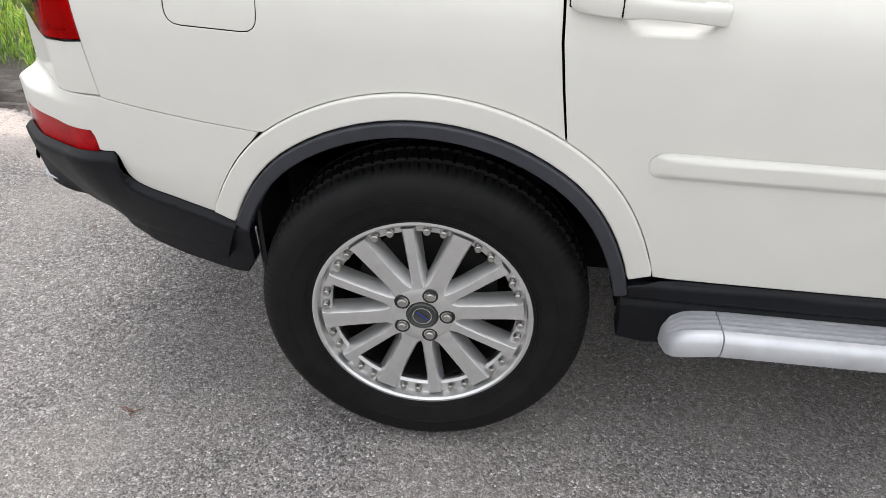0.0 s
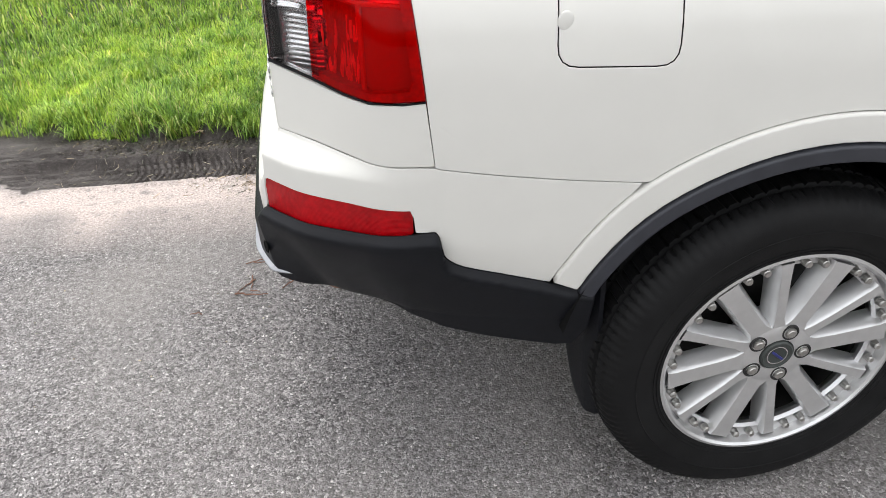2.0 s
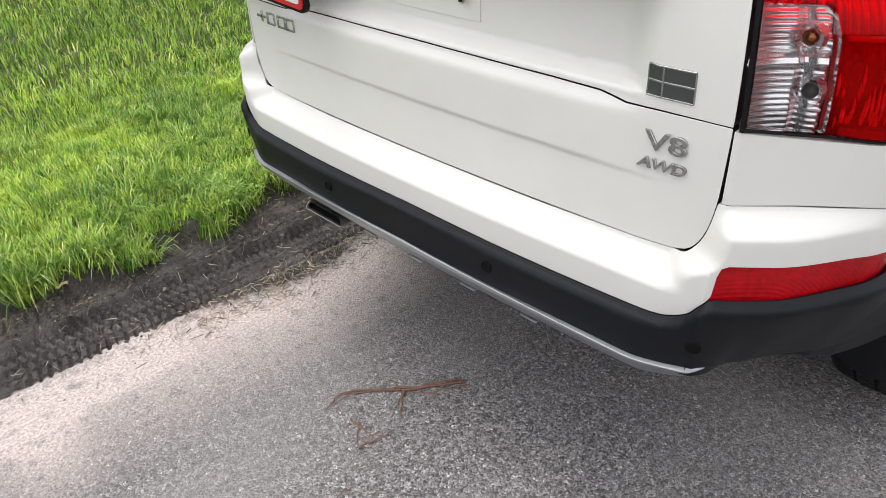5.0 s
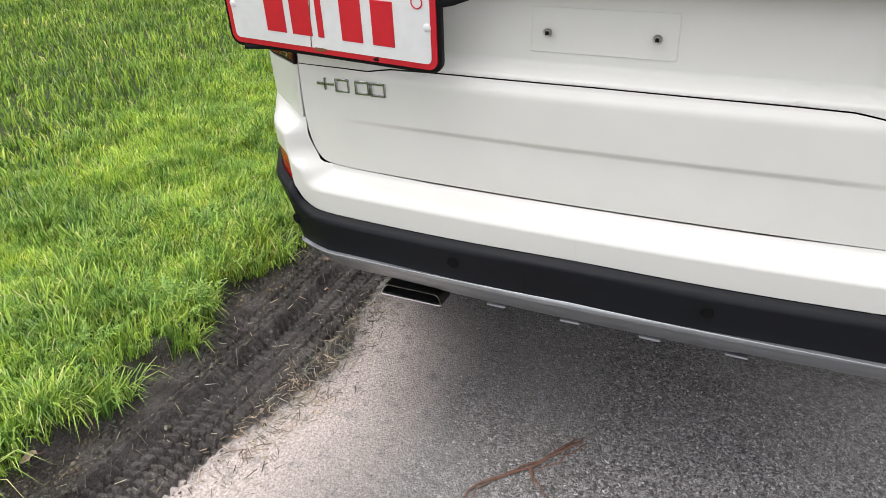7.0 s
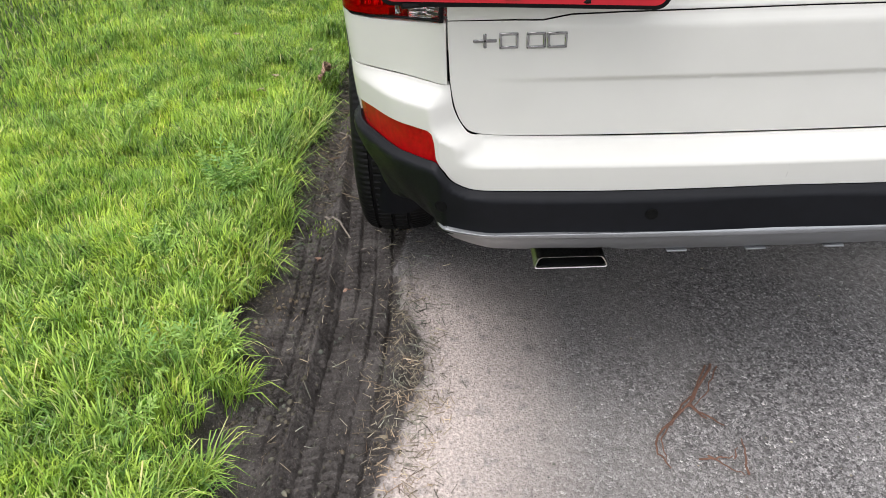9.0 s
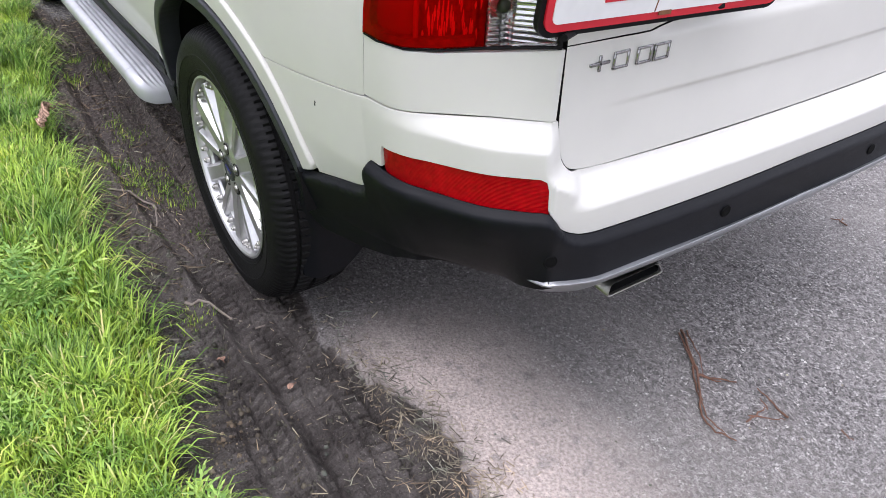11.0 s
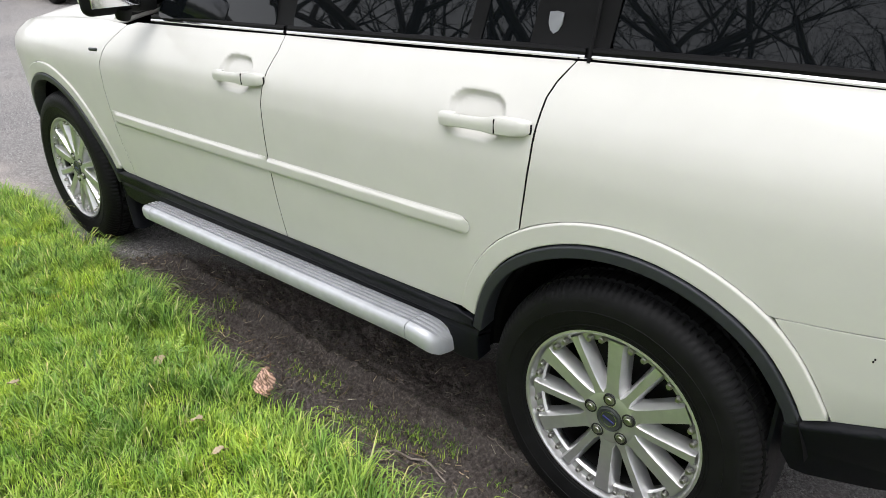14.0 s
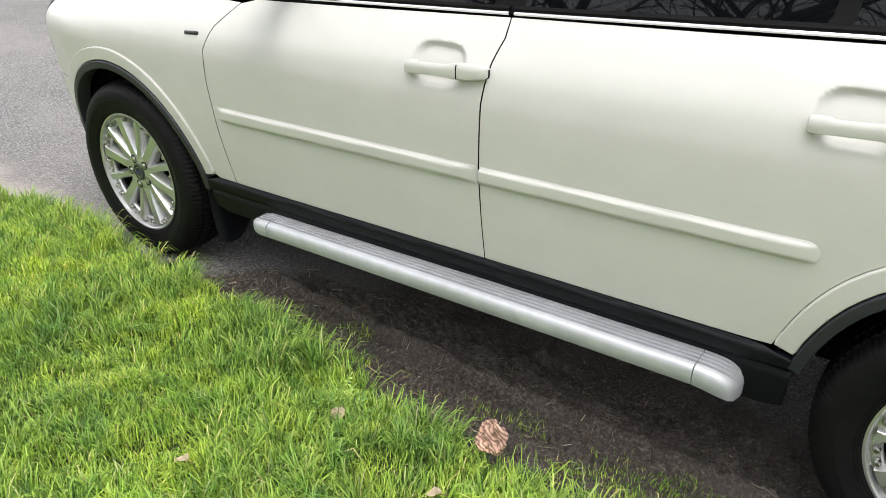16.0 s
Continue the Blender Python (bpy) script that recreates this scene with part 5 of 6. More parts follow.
box(bm, (1.43, 0, 0.31), (1.9, 1.3, 0.12), bevel=0.03)
tube(bm, [(0, -0.75, 0.35), (0, 0.75, 0.35)], 0.04, 12)
tube(bm, [(-0.5, 0.1, 0.33), (1.0, 0.12, 0.27), (2.6, 0.15, 0.27)], 0.035, 10)
part("underbody", bm, DARK, car)


def loft(name, rows, material, parent=None, label=""):
    bm = bmesh.new()
    grid = [[bm.verts.new(p) for p in r] for r in rows]
    for a, b in zip(grid, grid[1:]):
        for k in range(len(a) - 1):
            bm.faces.new((a[k], a[k + 1], b[k + 1], b[k]))
    bmesh.ops.recalc_face_normals(bm, faces=bm.faces)
    ob = part(name, bm, material, parent or car, label)
    sol = ob.modifiers.new("thick", "SOLIDIFY")
    sol.thickness, sol.offset = 0.015, -1
    return ob


roof_rows = []
for x in np.linspace(-0.64, 1.62, 16):
    w = side_y(min(x, 1.6), 1.66)
    crown = 0.075 * (1 - ((x - 0.5) / 1.4) ** 2 * 0.5)
    roof_rows.append([(x, w * s, 1.655 + crown * (1 - s * s) ** 0.8) for s in np.linspace(-1, 1, 15)])
loft("roof", roof_rows, PAINT)
loft("windscreen", [[(1.62 + 0.72 * t, s * (0.655 + 0.13 * t), 1.70 - 0.62 * t - 0.04 * s * s) for s in np.linspace(-1, 1, 13)] for t in np.linspace(0, 1, 7)], TINT, label="dark windscreen glass")
WING_TOP = curve([(2.17, 1.062), (2.4, 1.062), (2.8, 1.04), (3.2, 1.0), (3.35, 0.978), (3.66, 0.93)])
bonnet_rows = []
for x in np.linspace(2.26, 3.66, 22):
    e = side_y(min(x, 3.35), WING_TOP(min(x, 3.35))) - 0.002 - 0.17 * max((x - 3.35) / 0.31, 0) ** 1.5
    bonnet_rows.append([(x, s * e, WING_TOP(x) + 0.075 * (1 - abs(s) ** 2.6)) for s in np.linspace(-1, 1, 23)])
loft("bonnet", bonnet_rows, PAINT)
for sgn in (1, -1):
    loft("screen_pillar", [[(2.32 - 0.70 * t, sgn * (0.80 - 0.13 * t + o), 1.07 + 0.59 * t) for o in (-0.03, 0.0, 0.02)] for t in np.linspace(0, 1, 6)], PAINT)
    panel("headlamp", [(U_FRONT + 0.14, 0.75), (U_FRONT + 0.24, 0.90), (U_FRONT + 0.2, 0.955), (U_FRONT + 0.75, 0.90), (U_FRONT + 0.85, 0.78), (U_FRONT + 0.6, 0.74)], CLEAR, car, sgn, "clear glass headlamp")
    panel("headlamp_bowl", [(U_FRONT + 0.14, 0.74), (U_FRONT + 0.24, 0.90), (U_FRONT + 0.2, 0.955), (U_FRONT + 0.75, 0.90), (U_FRONT + 0.85, 0.78), (U_FRONT + 0.6, 0.73)], SILVER, car, sgn, lift=-0.03)
    # wing mirror
    bm = box(bmesh.new(), (1.975, sgn * 0.985, 1.215), (0.085, 0.20, 0.13), bevel=0.038, seg=5)
    for v in bm.verts:
        v.co.x += (v.co.z - 1.2) * 0.1
    mirror = part("wing_mirror", bm, PAINT, car, "white wing mirror with a black base")
    bm = box(bmesh.new(), (1.952, sgn * 0.985, 1.205), (0.065, 0.208, 0.15), bevel=0.03, seg=5)
    box(bm, (1.965, sgn * 0.875, 1.155), (0.07, 0.10, 0.05), bevel=0.015)
    part("mirror_base", bm, SEAL, mirror)
    bm = box(bmesh.new(), (1.919, sgn * 0.985, 1.212), (0.004, 0.17, 0.11), bevel=0.0015)
    part("mirror_glass", bm, CHROME, mirror, "mirror glass")
    bm = bmesh.new()
    revolve(bm, [(0.0001, -0.006), (0.012, -0.006), (0.017, -0.012), (0.023, -0.012), (0.027, 0.0), (0.03, 0.03)], 24)
    bm.transform(Matrix.Translation((1.945, sgn * 0.955, 1.125)) @ Matrix.Rotation(radians(90), 4, "X") @ Matrix.Rotation(radians(20), 4, "Z"))
    part("mirror_lamp", bm, SEAL, mirror)
panel("front_bumper", [(U_FRONT + 2, 0.70), (U_FRONT + 1, 0.70), (U_FRONT + 0.5, 0.725), (U_FRONT + 0.09, 0.678)] + arc(WHEELBASE, AXLE_Z, 0.501, 37.5, 18, 6) + [(U_FRONT + 0.3, 0.50), (U_FRONT + 1, 0.50), (U_FRONT + 2, 0.50)], PAINT, car, 1)
panel("front_bumper", [(U_FRONT + 2, 0.70), (U_FRONT + 1, 0.70), (U_FRONT + 0.5, 0.725), (U_FRONT + 0.09, 0.678)] + arc(WHEELBASE, AXLE_Z, 0.501, 37.5, 18, 6) + [(U_FRONT + 0.3, 0.50), (U_FRONT + 1, 0.50), (U_FRONT + 2, 0.50)], PAINT, car, -1)
for sgn in (1, -1):
    panel("front_cladding", [(U_FRONT + 2, 0.498), (U_FRONT + 1, 0.498), (U_FRONT + 0.3, 0.498)] + arc(WHEELBASE, AXLE_Z, 0.501, 17.5, 14.5, 2) + arc(WHEELBASE, AXLE_Z, 0.45, 13, 3, 4) + [(sx(3.33), 0.355), (U_FRONT + 0.3, 0.34), (U_FRONT + 1, 0.30), (U_FRONT + 2, 0.30)], CLAD, car, sgn, "black lower front bumper")
    panel("grille", [(U_FRONT + 2, 0.90), (U_FRONT + 1.3, 0.90), (U_FRONT + 1.2, 0.72), (U_FRONT + 2, 0.71)], SEAL, car, sgn, "black front grille", lift=-0.02)

# the shield sticker on the rear pillar
bm = bmesh.new()
vs = [bm.verts.new((0.268 + 0.76 * a, 0, 1.222 + 0.76 * b)) for a, b in ((-0.024, 0.026), (0.0, 0.030), (0.024, 0.026), (0.023, -0.004), (0.014, -0.022), (0.0, -0.031), (-0.014, -0.022), (-0.023, -0.004))]
fc = bm.faces.new(vs)
r = bmesh.ops.extrude_face_region(bm, geom=[fc])
for v in r["geom"]:
    if isinstance(v, bmesh.types.BMVert):
        v.co.y += 0.003
for v in bm.verts:
    v.co.y += side_y(0.272, v.co.z) - 0.005
bmesh.ops.recalc_face_normals(bm, faces=bm.faces)
part("shield_sticker", bm, SILVER, car, "small silver shield emblem")

# ---- the second number plate, tied on over the lamp ----
board = thing("number_plate", "white number plate with red border strapped over the tailgate", "number plate", at=(-0.940, 0.497, 1.030))
board.rotation_euler = (radians(2.3), radians(-4), radians(-2.5))
bm = box(bmesh.new(), (0.006, 0, 0), (0.010, 0.480, 0.170), bevel=0.0)
bmesh.ops.bevel(bm, geom=[e for e in bm.edges if abs(e.verts[0].co.x - e.verts[1].co.x) > 0.005], offset=0.024, segments=5, affect="EDGES", profile=0.5)
part("backing", bm, SEAL, board, "black plastic holder")
bm = box(bmesh.new(), (0.0, 0, 0), (0.005, 0.464, 0.154))
bmesh.ops.bevel(bm, geom=[e for e in bm.edges if abs(e.verts[0].co.x - e.verts[1].co.x) > 0.003], offset=0.018, segments=5, affect="EDGES", profile=0.5)
part("border", bm, PLATE_RED, board, "red border")
bm = box(bmesh.new(), (-0.0015, 0, 0), (0.005, 0.442, 0.132))
bmesh.ops.bevel(bm, geom=[e for e in bm.edges if abs(e.verts[0].co.x - e.verts[1].co.x) > 0.003], offset=0.010, segments=4, affect="EDGES", profile=0.5)
part("plate_face", bm, PLATE_WHITE, board)
for y, w in ((0.115, 0.046), (0.055, 0.046), (0.012, 0.014), (-0.058, 0.046), (-0.125, 0.046)):
    bm = box(bmesh.new(), (-0.0045, y, -0.003), (0.0015, w, 0.082), bevel=0.0006, seg=1)
    part("mark", bm, PLATE_RED, board)
for y in (0.215, -0.215):
    bm = bmesh.new()
    bmesh.ops.create_uvsphere(bm, u_segments=16, v_segments=8, radius=0.0075, matrix=Matrix.Translation((-0.004, y, 0.0)) @ Matrix.Diagonal((0.5, 1, 1, 1)))
    part("cap_bolt", bm, PLATE_WHITE, board)
bm = bmesh.new()
revolve(bm, [(0.0095, -0.0045), (0.0095, -0.0055), (0.0115, -0.0055), (0.0115, -0.0045)], 24)
bm.transform(Matrix.Translation((0, -0.197, 0.042)) @ Matrix.Rotation(radians(-90), 4, "Z"))
part("stamp", bm, PLATE_RED, board)
bm = box(bmesh.new(), (-0.0042, 0.032, 0.0), (0.0012, 0.0018, 0.130))
for v in bm.verts:
    v.co.y += 0.01 * math.sin(v.co.z * 60)
box(bm, (-0.0045, 0.018, -0.068), (0.002, 0.024, 0.006))
part("crack", bm, RUST, board, "rusty crack")
for y, z, w, h in ((-0.03, 0.064, 0.022, 0.007), (0.105, 0.058, 0.014, 0.010), (-0.09, 0.062, 0.018, 0.004)):
    bm = box(bmesh.new(), (-0.0042, y, z), (0.0012, w, h), bevel=0.0005, seg=1)
    part("chip", bm, RUST, board, "rust-brown chipped spot")

strap = thing("strap", "black webbing strap tied from the number plate to the tailgate", "strap")
bm = bmesh.new()
pts = [(-0.952, 0.27, 1.062), (-0.945, 0.235, 1.068), (-0.925, 0.19, 1.082), (-0.905, 0.15, 1.105), (-0.885, 0.12, 1.13), (-0.868, 0.10, 1.165)]
rows = [[bm.verts.new((x, y, z - 0.009)), bm.verts.new((x - 0.003, y, z)), bm.verts.new((x, y, z + 0.009)), bm.verts.new((x + 0.002, y, z))] for x, y, z in pts]
for a, b in zip(rows, rows[1:]):
    for k in range(4):
        bm.faces.new((a[k], a[k - 1], b[k - 1], b[k]))
bmesh.ops.recalc_face_normals(bm, faces=bm.faces)
part("webbing", bm, SEAL, strap)
bm = bmesh.new()
tube(bm, [(-0.935, 0.70, 0.955), (-0.915, 0.66, 0.952), (-0.905, 0.60, 0.947), (-0.91, 0.52, 0.945), (-0.925, 0.44, 0.947), (-0.94, 0.39, 0.955)], 0.005, 8)
part("tie", bm, SEAL, strap)
bm = box(bmesh.new(), (-0.895, 0.40, 1.112), (0.04, 0.22, 0.022), bevel=0.008, seg=3)
part("clip", bm, SEAL, strap)

# chip and scratch on the paint
for x, z in ((-0.483, 0.719), (-0.481, 0.713)):
    bm = box(bmesh.new(), (x, side_y(x, z), z), (0.003, 0.002, 0.0045), bevel=0.0006, seg=1)
    part("paint_chip", bm, SEAL, bumper, "black paint chip")

# ---- another car, parked far down the road ----
other = thing("parked_car", "dark parked car far down the road", "car", at=(13.2, -3.9, 0))
bm = box(bmesh.new(), (1.35, 0, 0.62), (4.3, 1.72, 0.66), bevel=0.16, seg=4)
part("body", bm, CLAD, other)
bm = box(bmesh.new(), (1.1, 0, 1.17), (2.3, 1.5, 0.52), bevel=0.2, seg=4)
part("cabin", bm, TINT, other)
for x in (0, 2.7):
    for sgn in (1, -1):
        w = new("wheel")
        w.parent = other
        w.matrix_basis = Matrix.Translation((x, sgn * 0.78, 0.33)) @ Matrix.Rotation(math.pi if sgn > 0 else 0, 4, "Z") @ Matrix.Diagonal((0.93, 0.9, 0.93, 1))
        for name, mesh in (("tyre", TYRE), ("rim", RIMLIP), ("brake_backplate", BACKPLATE)):
            o = new(name, mesh)
            o.parent = w


# ---- ground: one sheet with road, mud strip and verge ----
GRASS_EDGE = curve([(-6, 1.6), (-2.4, 1.47), (-1.8, 1.32), (-1.4, 1.225), (-1.05, 1.20), (-0.8, 1.215), (-0.5, 1.245), (-0.3, 1.215), (0, 1.20), (0.43, 1.23), (0.75, 1.20), (1.0, 1.17), (1.3, 1.155), (1.7, 1.11), (2.3, 1.02), (3, 1.01), (3.5, 1.02), (4.2, 1.05), (9, 1.1)])
MUD_EDGE = curve([(-6, 1.3), (-2.4, 0.95), (-1.8, 0.83), (-1.45, 0.80), (-1.1, 0.77), (-0.75, 0.71), (-0.5, 0.75), (-0.2, 0.79), (0.3, 0.60), (0.9, 0.45), (1.5, 0.48), (2.3, 0.74), (2.8, 0.93), (3.2, 1.0), (4.2, 1.06), (9, 1.12)])


def vnoise(x, y, seed):
    """Value noise on arrays, 0 to 1."""
    rng = np.random.default_rng(seed)
    g = rng.random((64, 64))
    xi, yi = np.floor(x).astype(int), np.floor(y).astype(int)
    fx, fy = x - xi, y - yi
    fx, fy = fx * fx * (3 - 2 * fx), fy * fy * (3 - 2 * fy)
    a, b = g[xi % 64, yi % 64], g[(xi + 1) % 64, yi % 64]
    c, d = g[xi % 64, (yi + 1) % 64], g[(xi + 1) % 64, (yi + 1) % 64]
    return (a * (1 - fx) + b * fx) * (1 - fy) + (c * (1 - fx) + d * fx) * fy


def sstep(a, b, t):
    s = np.clip((t - a) / (b - a), 0, 1)
    return s * s * (3 - 2 * s)


EX = np.linspace(-9, 9, 721)
GE = np.array([GRASS_EDGE(float(np.clip(x, -6, 9))) for x in EX])
ME = np.array([MUD_EDGE(float(np.clip(x, -6, 9))) for x in EX])


def edges_at(x):
    return np.interp(x, EX, GE), np.interp(x, EX, ME)


def ground_z(x, y):
    ge, me = edges_at(x)
    d = y - ge + (vnoise(x * 9, y * 9, 3) - 0.5) * 0.06
    verge = 0.05 * sstep(-0.015, 0.045, d) + 0.075 * (1 - np.exp(-np.maximum(d, 0) / 0.6)) + 0.03 * np.clip(d / 4, 0, 1)
    verge = verge + sstep(0, 0.3, d) * (vnoise(x * 3, y * 3, 5) - 0.5) * 0.05
    mud = sstep(me - 0.05, me + 0.1, y) * sstep(0.06, -0.03, d)
    rough = (vnoise(x * 12, y * 12, 7) - 0.5) * 0.028 + (vnoise(x * 31, y * 31, 8) - 0.5) * 0.018 + np.maximum(vnoise(x * 58, y * 58, 9) - 0.5, 0) * 0.03
    rough = rough * (0.55 + 0.45 * sstep(-0.2, 0.3, x))
    # wheel tracks pressed into the mud
    line = 0.90 + 0.05 * sstep(-0.3, -1.4, x) + 0.03 * np.sin(x * 1.7)
    t = (y - line) / 0.105
    inside = sstep(1.1, 0.85, np.abs(t))
    worn = 0.35 + 0.65 * sstep(0.35, 0.6, vnoise(x * 3.3, y * 14, 16))
    rib = np.abs(((t * 2.1 + 10.2 + 0.2 * vnoise(x * 2, y * 0, 15)) % 1) - 0.5)
    slit = np.sin((x + 0.025 * np.abs(t)) * 2 * np.pi / 0.027) > 0.35
    tread = np.where(rib < 0.42, np.where(slit, -0.010, 0.006), -0.020) * worn
    t2 = (y - line - 0.185) / 0.066
    inside2 = sstep(1.1, 0.8, np.abs(t2))
    rib2 = np.abs(((t2 * 1.5 + 10.4) % 1) - 0.5)
    tread2 = np.where(rib2 < 0.41, np.where(np.sin((x - 0.016 * np.abs(t2)) * 2 * np.pi / 0.030) > 0.35, -0.008, 0.005), -0.017) * (0.3 + 0.7 * sstep(0.35, 0.6, vnoise(x * 2.7, y * 11, 18)))
    ridge = 0.012 * np.exp(-(((np.abs(t) - 1.15) / 0.2) ** 2))
    mudz = rough + ridge * 1.6 - inside * 0.016 + inside * (tread - rough * (0.66 + 0.3 * vnoise(x * 5, y * 9, 17))) + inside2 * (tread2 - rough * 0.8) * sstep(0.3, -0.3, x)
    return verge + mud * mudz * (1 - 0.1 * sstep(0.0, 0.5, x))


gx = np.unique(np.concatenate([np.linspace(-400, -40, 10), np.linspace(-40, -6, 18), np.arange(-6, -2, 0.08), np.arange(-2, -1.6, 0.012), np.arange(-1.6, 0.3, 0.0045), np.arange(0.3, 2.3, 0.0075), np.arange(2.3, 3.6, 0.014), np.arange(3.6, 6.5, 0.06), np.linspace(6.5, 40, 18), np.linspace(40, 400, 10)]).round(4))
gy = np.unique(np.concatenate([np.linspace(-400, -40, 10), np.linspace(-40, -3, 14), np.linspace(-3, 0.6, 14), np.arange(0.6, 1.34, 0.005), np.arange(1.34, 3.2, 0.06), np.linspace(3.2, 10, 20), np.linspace(10, 40, 12), np.linspace(40, 400, 10)]).round(4))
GX, GY = np.meshgrid(gx, gy, indexing="ij")
GZ = ground_z(GX, GY)
GZ = np.where((np.abs(GX) > 9), 0.0 + 0.14 * (GY > 2), GZ)
nx, ny = GX.shape
verts = np.stack([GX, GY, GZ], -1).reshape(-1, 3)
idx = np.arange(nx * ny).reshape(nx, ny)
quads = np.stack([idx[:-1, :-1], idx[1:, :-1], idx[1:, 1:], idx[:-1, 1:]], -1).reshape(-1, 4)


def quick_mesh(name, verts, faces, k):
    me = bpy.data.meshes.new(name)
    me.vertices.add(len(verts))
    me.vertices.foreach_set("co", np.asarray(verts, np.float32).ravel())
    me.loops.add(faces.size)
    me.loops.foreach_set("vertex_index", faces.astype(np.int32).ravel())
    me.polygons.add(len(faces))
    me.polygons.foreach_set("loop_start", np.arange(0, faces.size, k, dtype=np.int32))
    me.update(calc_edges=True)
    me.validate()
    return me


me = quick_mesh("ground", verts, quads, 4)
ge, me_edge = edges_at(verts[:, 0])
wob = (vnoise(verts[:, 0] * 6, verts[:, 1] * 6, 21) - 0.5) * 0.12
y = verts[:, 1] + wob
zone = np.zeros((len(verts), 4), np.float32)
zone[:, 0] = sstep(me_edge - 0.06, me_edge + 0.10, y) * sstep(3.9, 2.7, verts[:, 0])
zone[:, 1] = sstep(ge - 0.02, ge + 0.10, verts[:, 1])
zone[:, 2] = np.minimum(1.25 * np.exp(-(((y - me_edge + 0.10) / 0.12) ** 2)), 1) * sstep(-0.22, -0.6, verts[:, 0]) * (0.35 + 0.65 * sstep(-3.4, -2.1, verts[:, 0])) + 0.6 * np.exp(-(((y - ge + 0.1) / 0.12) ** 2)) * sstep(2.9, 3.6, verts[:, 0])
dry = sstep(0.0, 0.5, verts[:, 0])
# alpha: dirt by the mud, strongest near the car, with its shade painted in
zone[:, 3] = np.exp(-(((y - me_edge) / 0.55) ** 2)) * sstep(2.9, 2.0, verts[:, 0]) * (0.45 + 0.55 * sstep(-1.0, -0.45, verts[:, 0])) * (0.4 + 0.6 * vnoise(verts[:, 0] * 2.3, verts[:, 1] * 2.3, 23))
in_mud = sstep(me_edge - 0.02, me_edge + 0.06, y)
zone[:, 3] = zone[:, 3] * (1 - in_mud) + in_mud * dry * (0.55 + 0.45 * vnoise(verts[:, 0] * 4, verts[:, 1] * 6, 24))
at = me.attributes.new("zone", "FLOAT_COLOR", "POINT")
at.data.foreach_set("color", zone.ravel())
me.polygons.foreach_set("use_smooth", np.ones(len(quads), bool))
ground = link_mesh("ground", me, GROUND)
tagged(ground, "grey asphalt road with a muddy rutted edge and grassy verge", "ground", kind="structure")


# ---- grass ----
def near_fade(x, y):
    """One close to the car, falling to none where the coarser grass takes over."""
    return sstep(-2.6, -1.9, x) * sstep(4.3, 3.4, x) * sstep(3.0, 2.2, y)


def blades(name, n, x0, x1, y0, y1, hmin, hmax, wide, seed, keep, label, material=GRASS):
    rng = np.random.default_rng(seed)
    x, y = rng.uniform(x0, x1, n), rng.uniform(y0, y1, n)
    ge, _ = edges_at(x)
    d = y - ge - (vnoise(x * 7, y * 7, 31) - 0.5) * 0.10 - (vnoise(x * 23, y * 23, 32) - 0.5) * 0.06
    ok = keep(x, y, d, rng.random(n))
    x, y, d = x[ok], y[ok], d[ok]
    n = len(x)
    z = ground_z(x, y) - 0.004
    clump = vnoise(x * 11, y * 11, 41) * 0.6 + vnoise(x * 3.1, y * 3.1, 42) * 0.4
    h = hmin + (hmax - hmin) * (0.12 + 0.95 * clump**2.0) * rng.uniform(0.55, 1.25, n)
    edge = np.exp(-np.maximum(d, 0) / 0.10)
    h *= 1 + 0.3 * edge
    yaw = rng.uniform(0, 2 * np.pi, n)
    cyaw = vnoise(x * 8, y * 8, 43) * 4 * np.pi
    lx = 0.7 * np.cos(yaw) + 0.32 * np.cos(cyaw)
    ly = 0.7 * np.sin(yaw) + 0.32 * np.sin(cyaw) - 0.28 * edge
    lean = rng.uniform(0.25, 1.0, n) * h
    w = wide * rng.uniform(0.6, 1.3, n)
    px, py = -np.sin(yaw) * w, np.cos(yaw) * w
    base = np.stack([x, y, z], -1)
    side = np.stack([px, py, 0 * x], -1)
    mid = base + np.stack([lx * lean * 0.35, ly * lean * 0.35, h * 0.62], -1)
    tip = base + np.stack([lx * lean, ly * lean, h * (1 - 0.25 * (lean / h))], -1)
    v = np.stack([base - side, base + side, mid - side * 0.75, mid + side * 0.75, tip], 1).reshape(-1, 3)
    o = (np.arange(n) * 5)[:, None]
    f = np.concatenate([o + np.array([[0, 1, 3]]), o + np.array([[0, 3, 2]]), o + np.array([[2, 3, 4]])])
    m = quick_mesh(name, v, f, 3)
    m.polygons.foreach_set("use_smooth", np.ones(len(f), bool))
    return tagged(link_mesh(name, m, material), label, "grass", kind="stuff")


blades("grass", 330000, -2.6, 4.3, 0.85, 3.0, 0.016, 0.105, 0.0018, 11, lambda x, y, d, r: (d > 0) & (r < (0.25 + 0.75 * np.exp(-np.maximum(d - 0.9, 0) / 0.6)) * near_fade(x, y)), "bright green uncut grass on the verge")
blades("grass", 210000, -7.0, 7.5, 1.0, 8.5, 0.045, 0.12, 0.0042, 12, lambda x, y, d, r: (d > 0.02) & (r > near_fade(x, y) - 0.02), "bright green uncut grass on the verge", SHADED_GRASS)
PATCHES = ((1.754, 0.856, 0.05), (1.886, 0.928, 0.035), (1.036, 0.924, 0.06), (0.695, 0.965, 0.09), (0.573, 0.906, 0.075), (1.173, 0.939, 0.045), (0.492, 0.893, 0.035), (1.629, 0.99, 0.045), (0.294, 0.908, 0.03), (0.82, 1.03, 0.06), (-0.12, 1.06, 0.05))


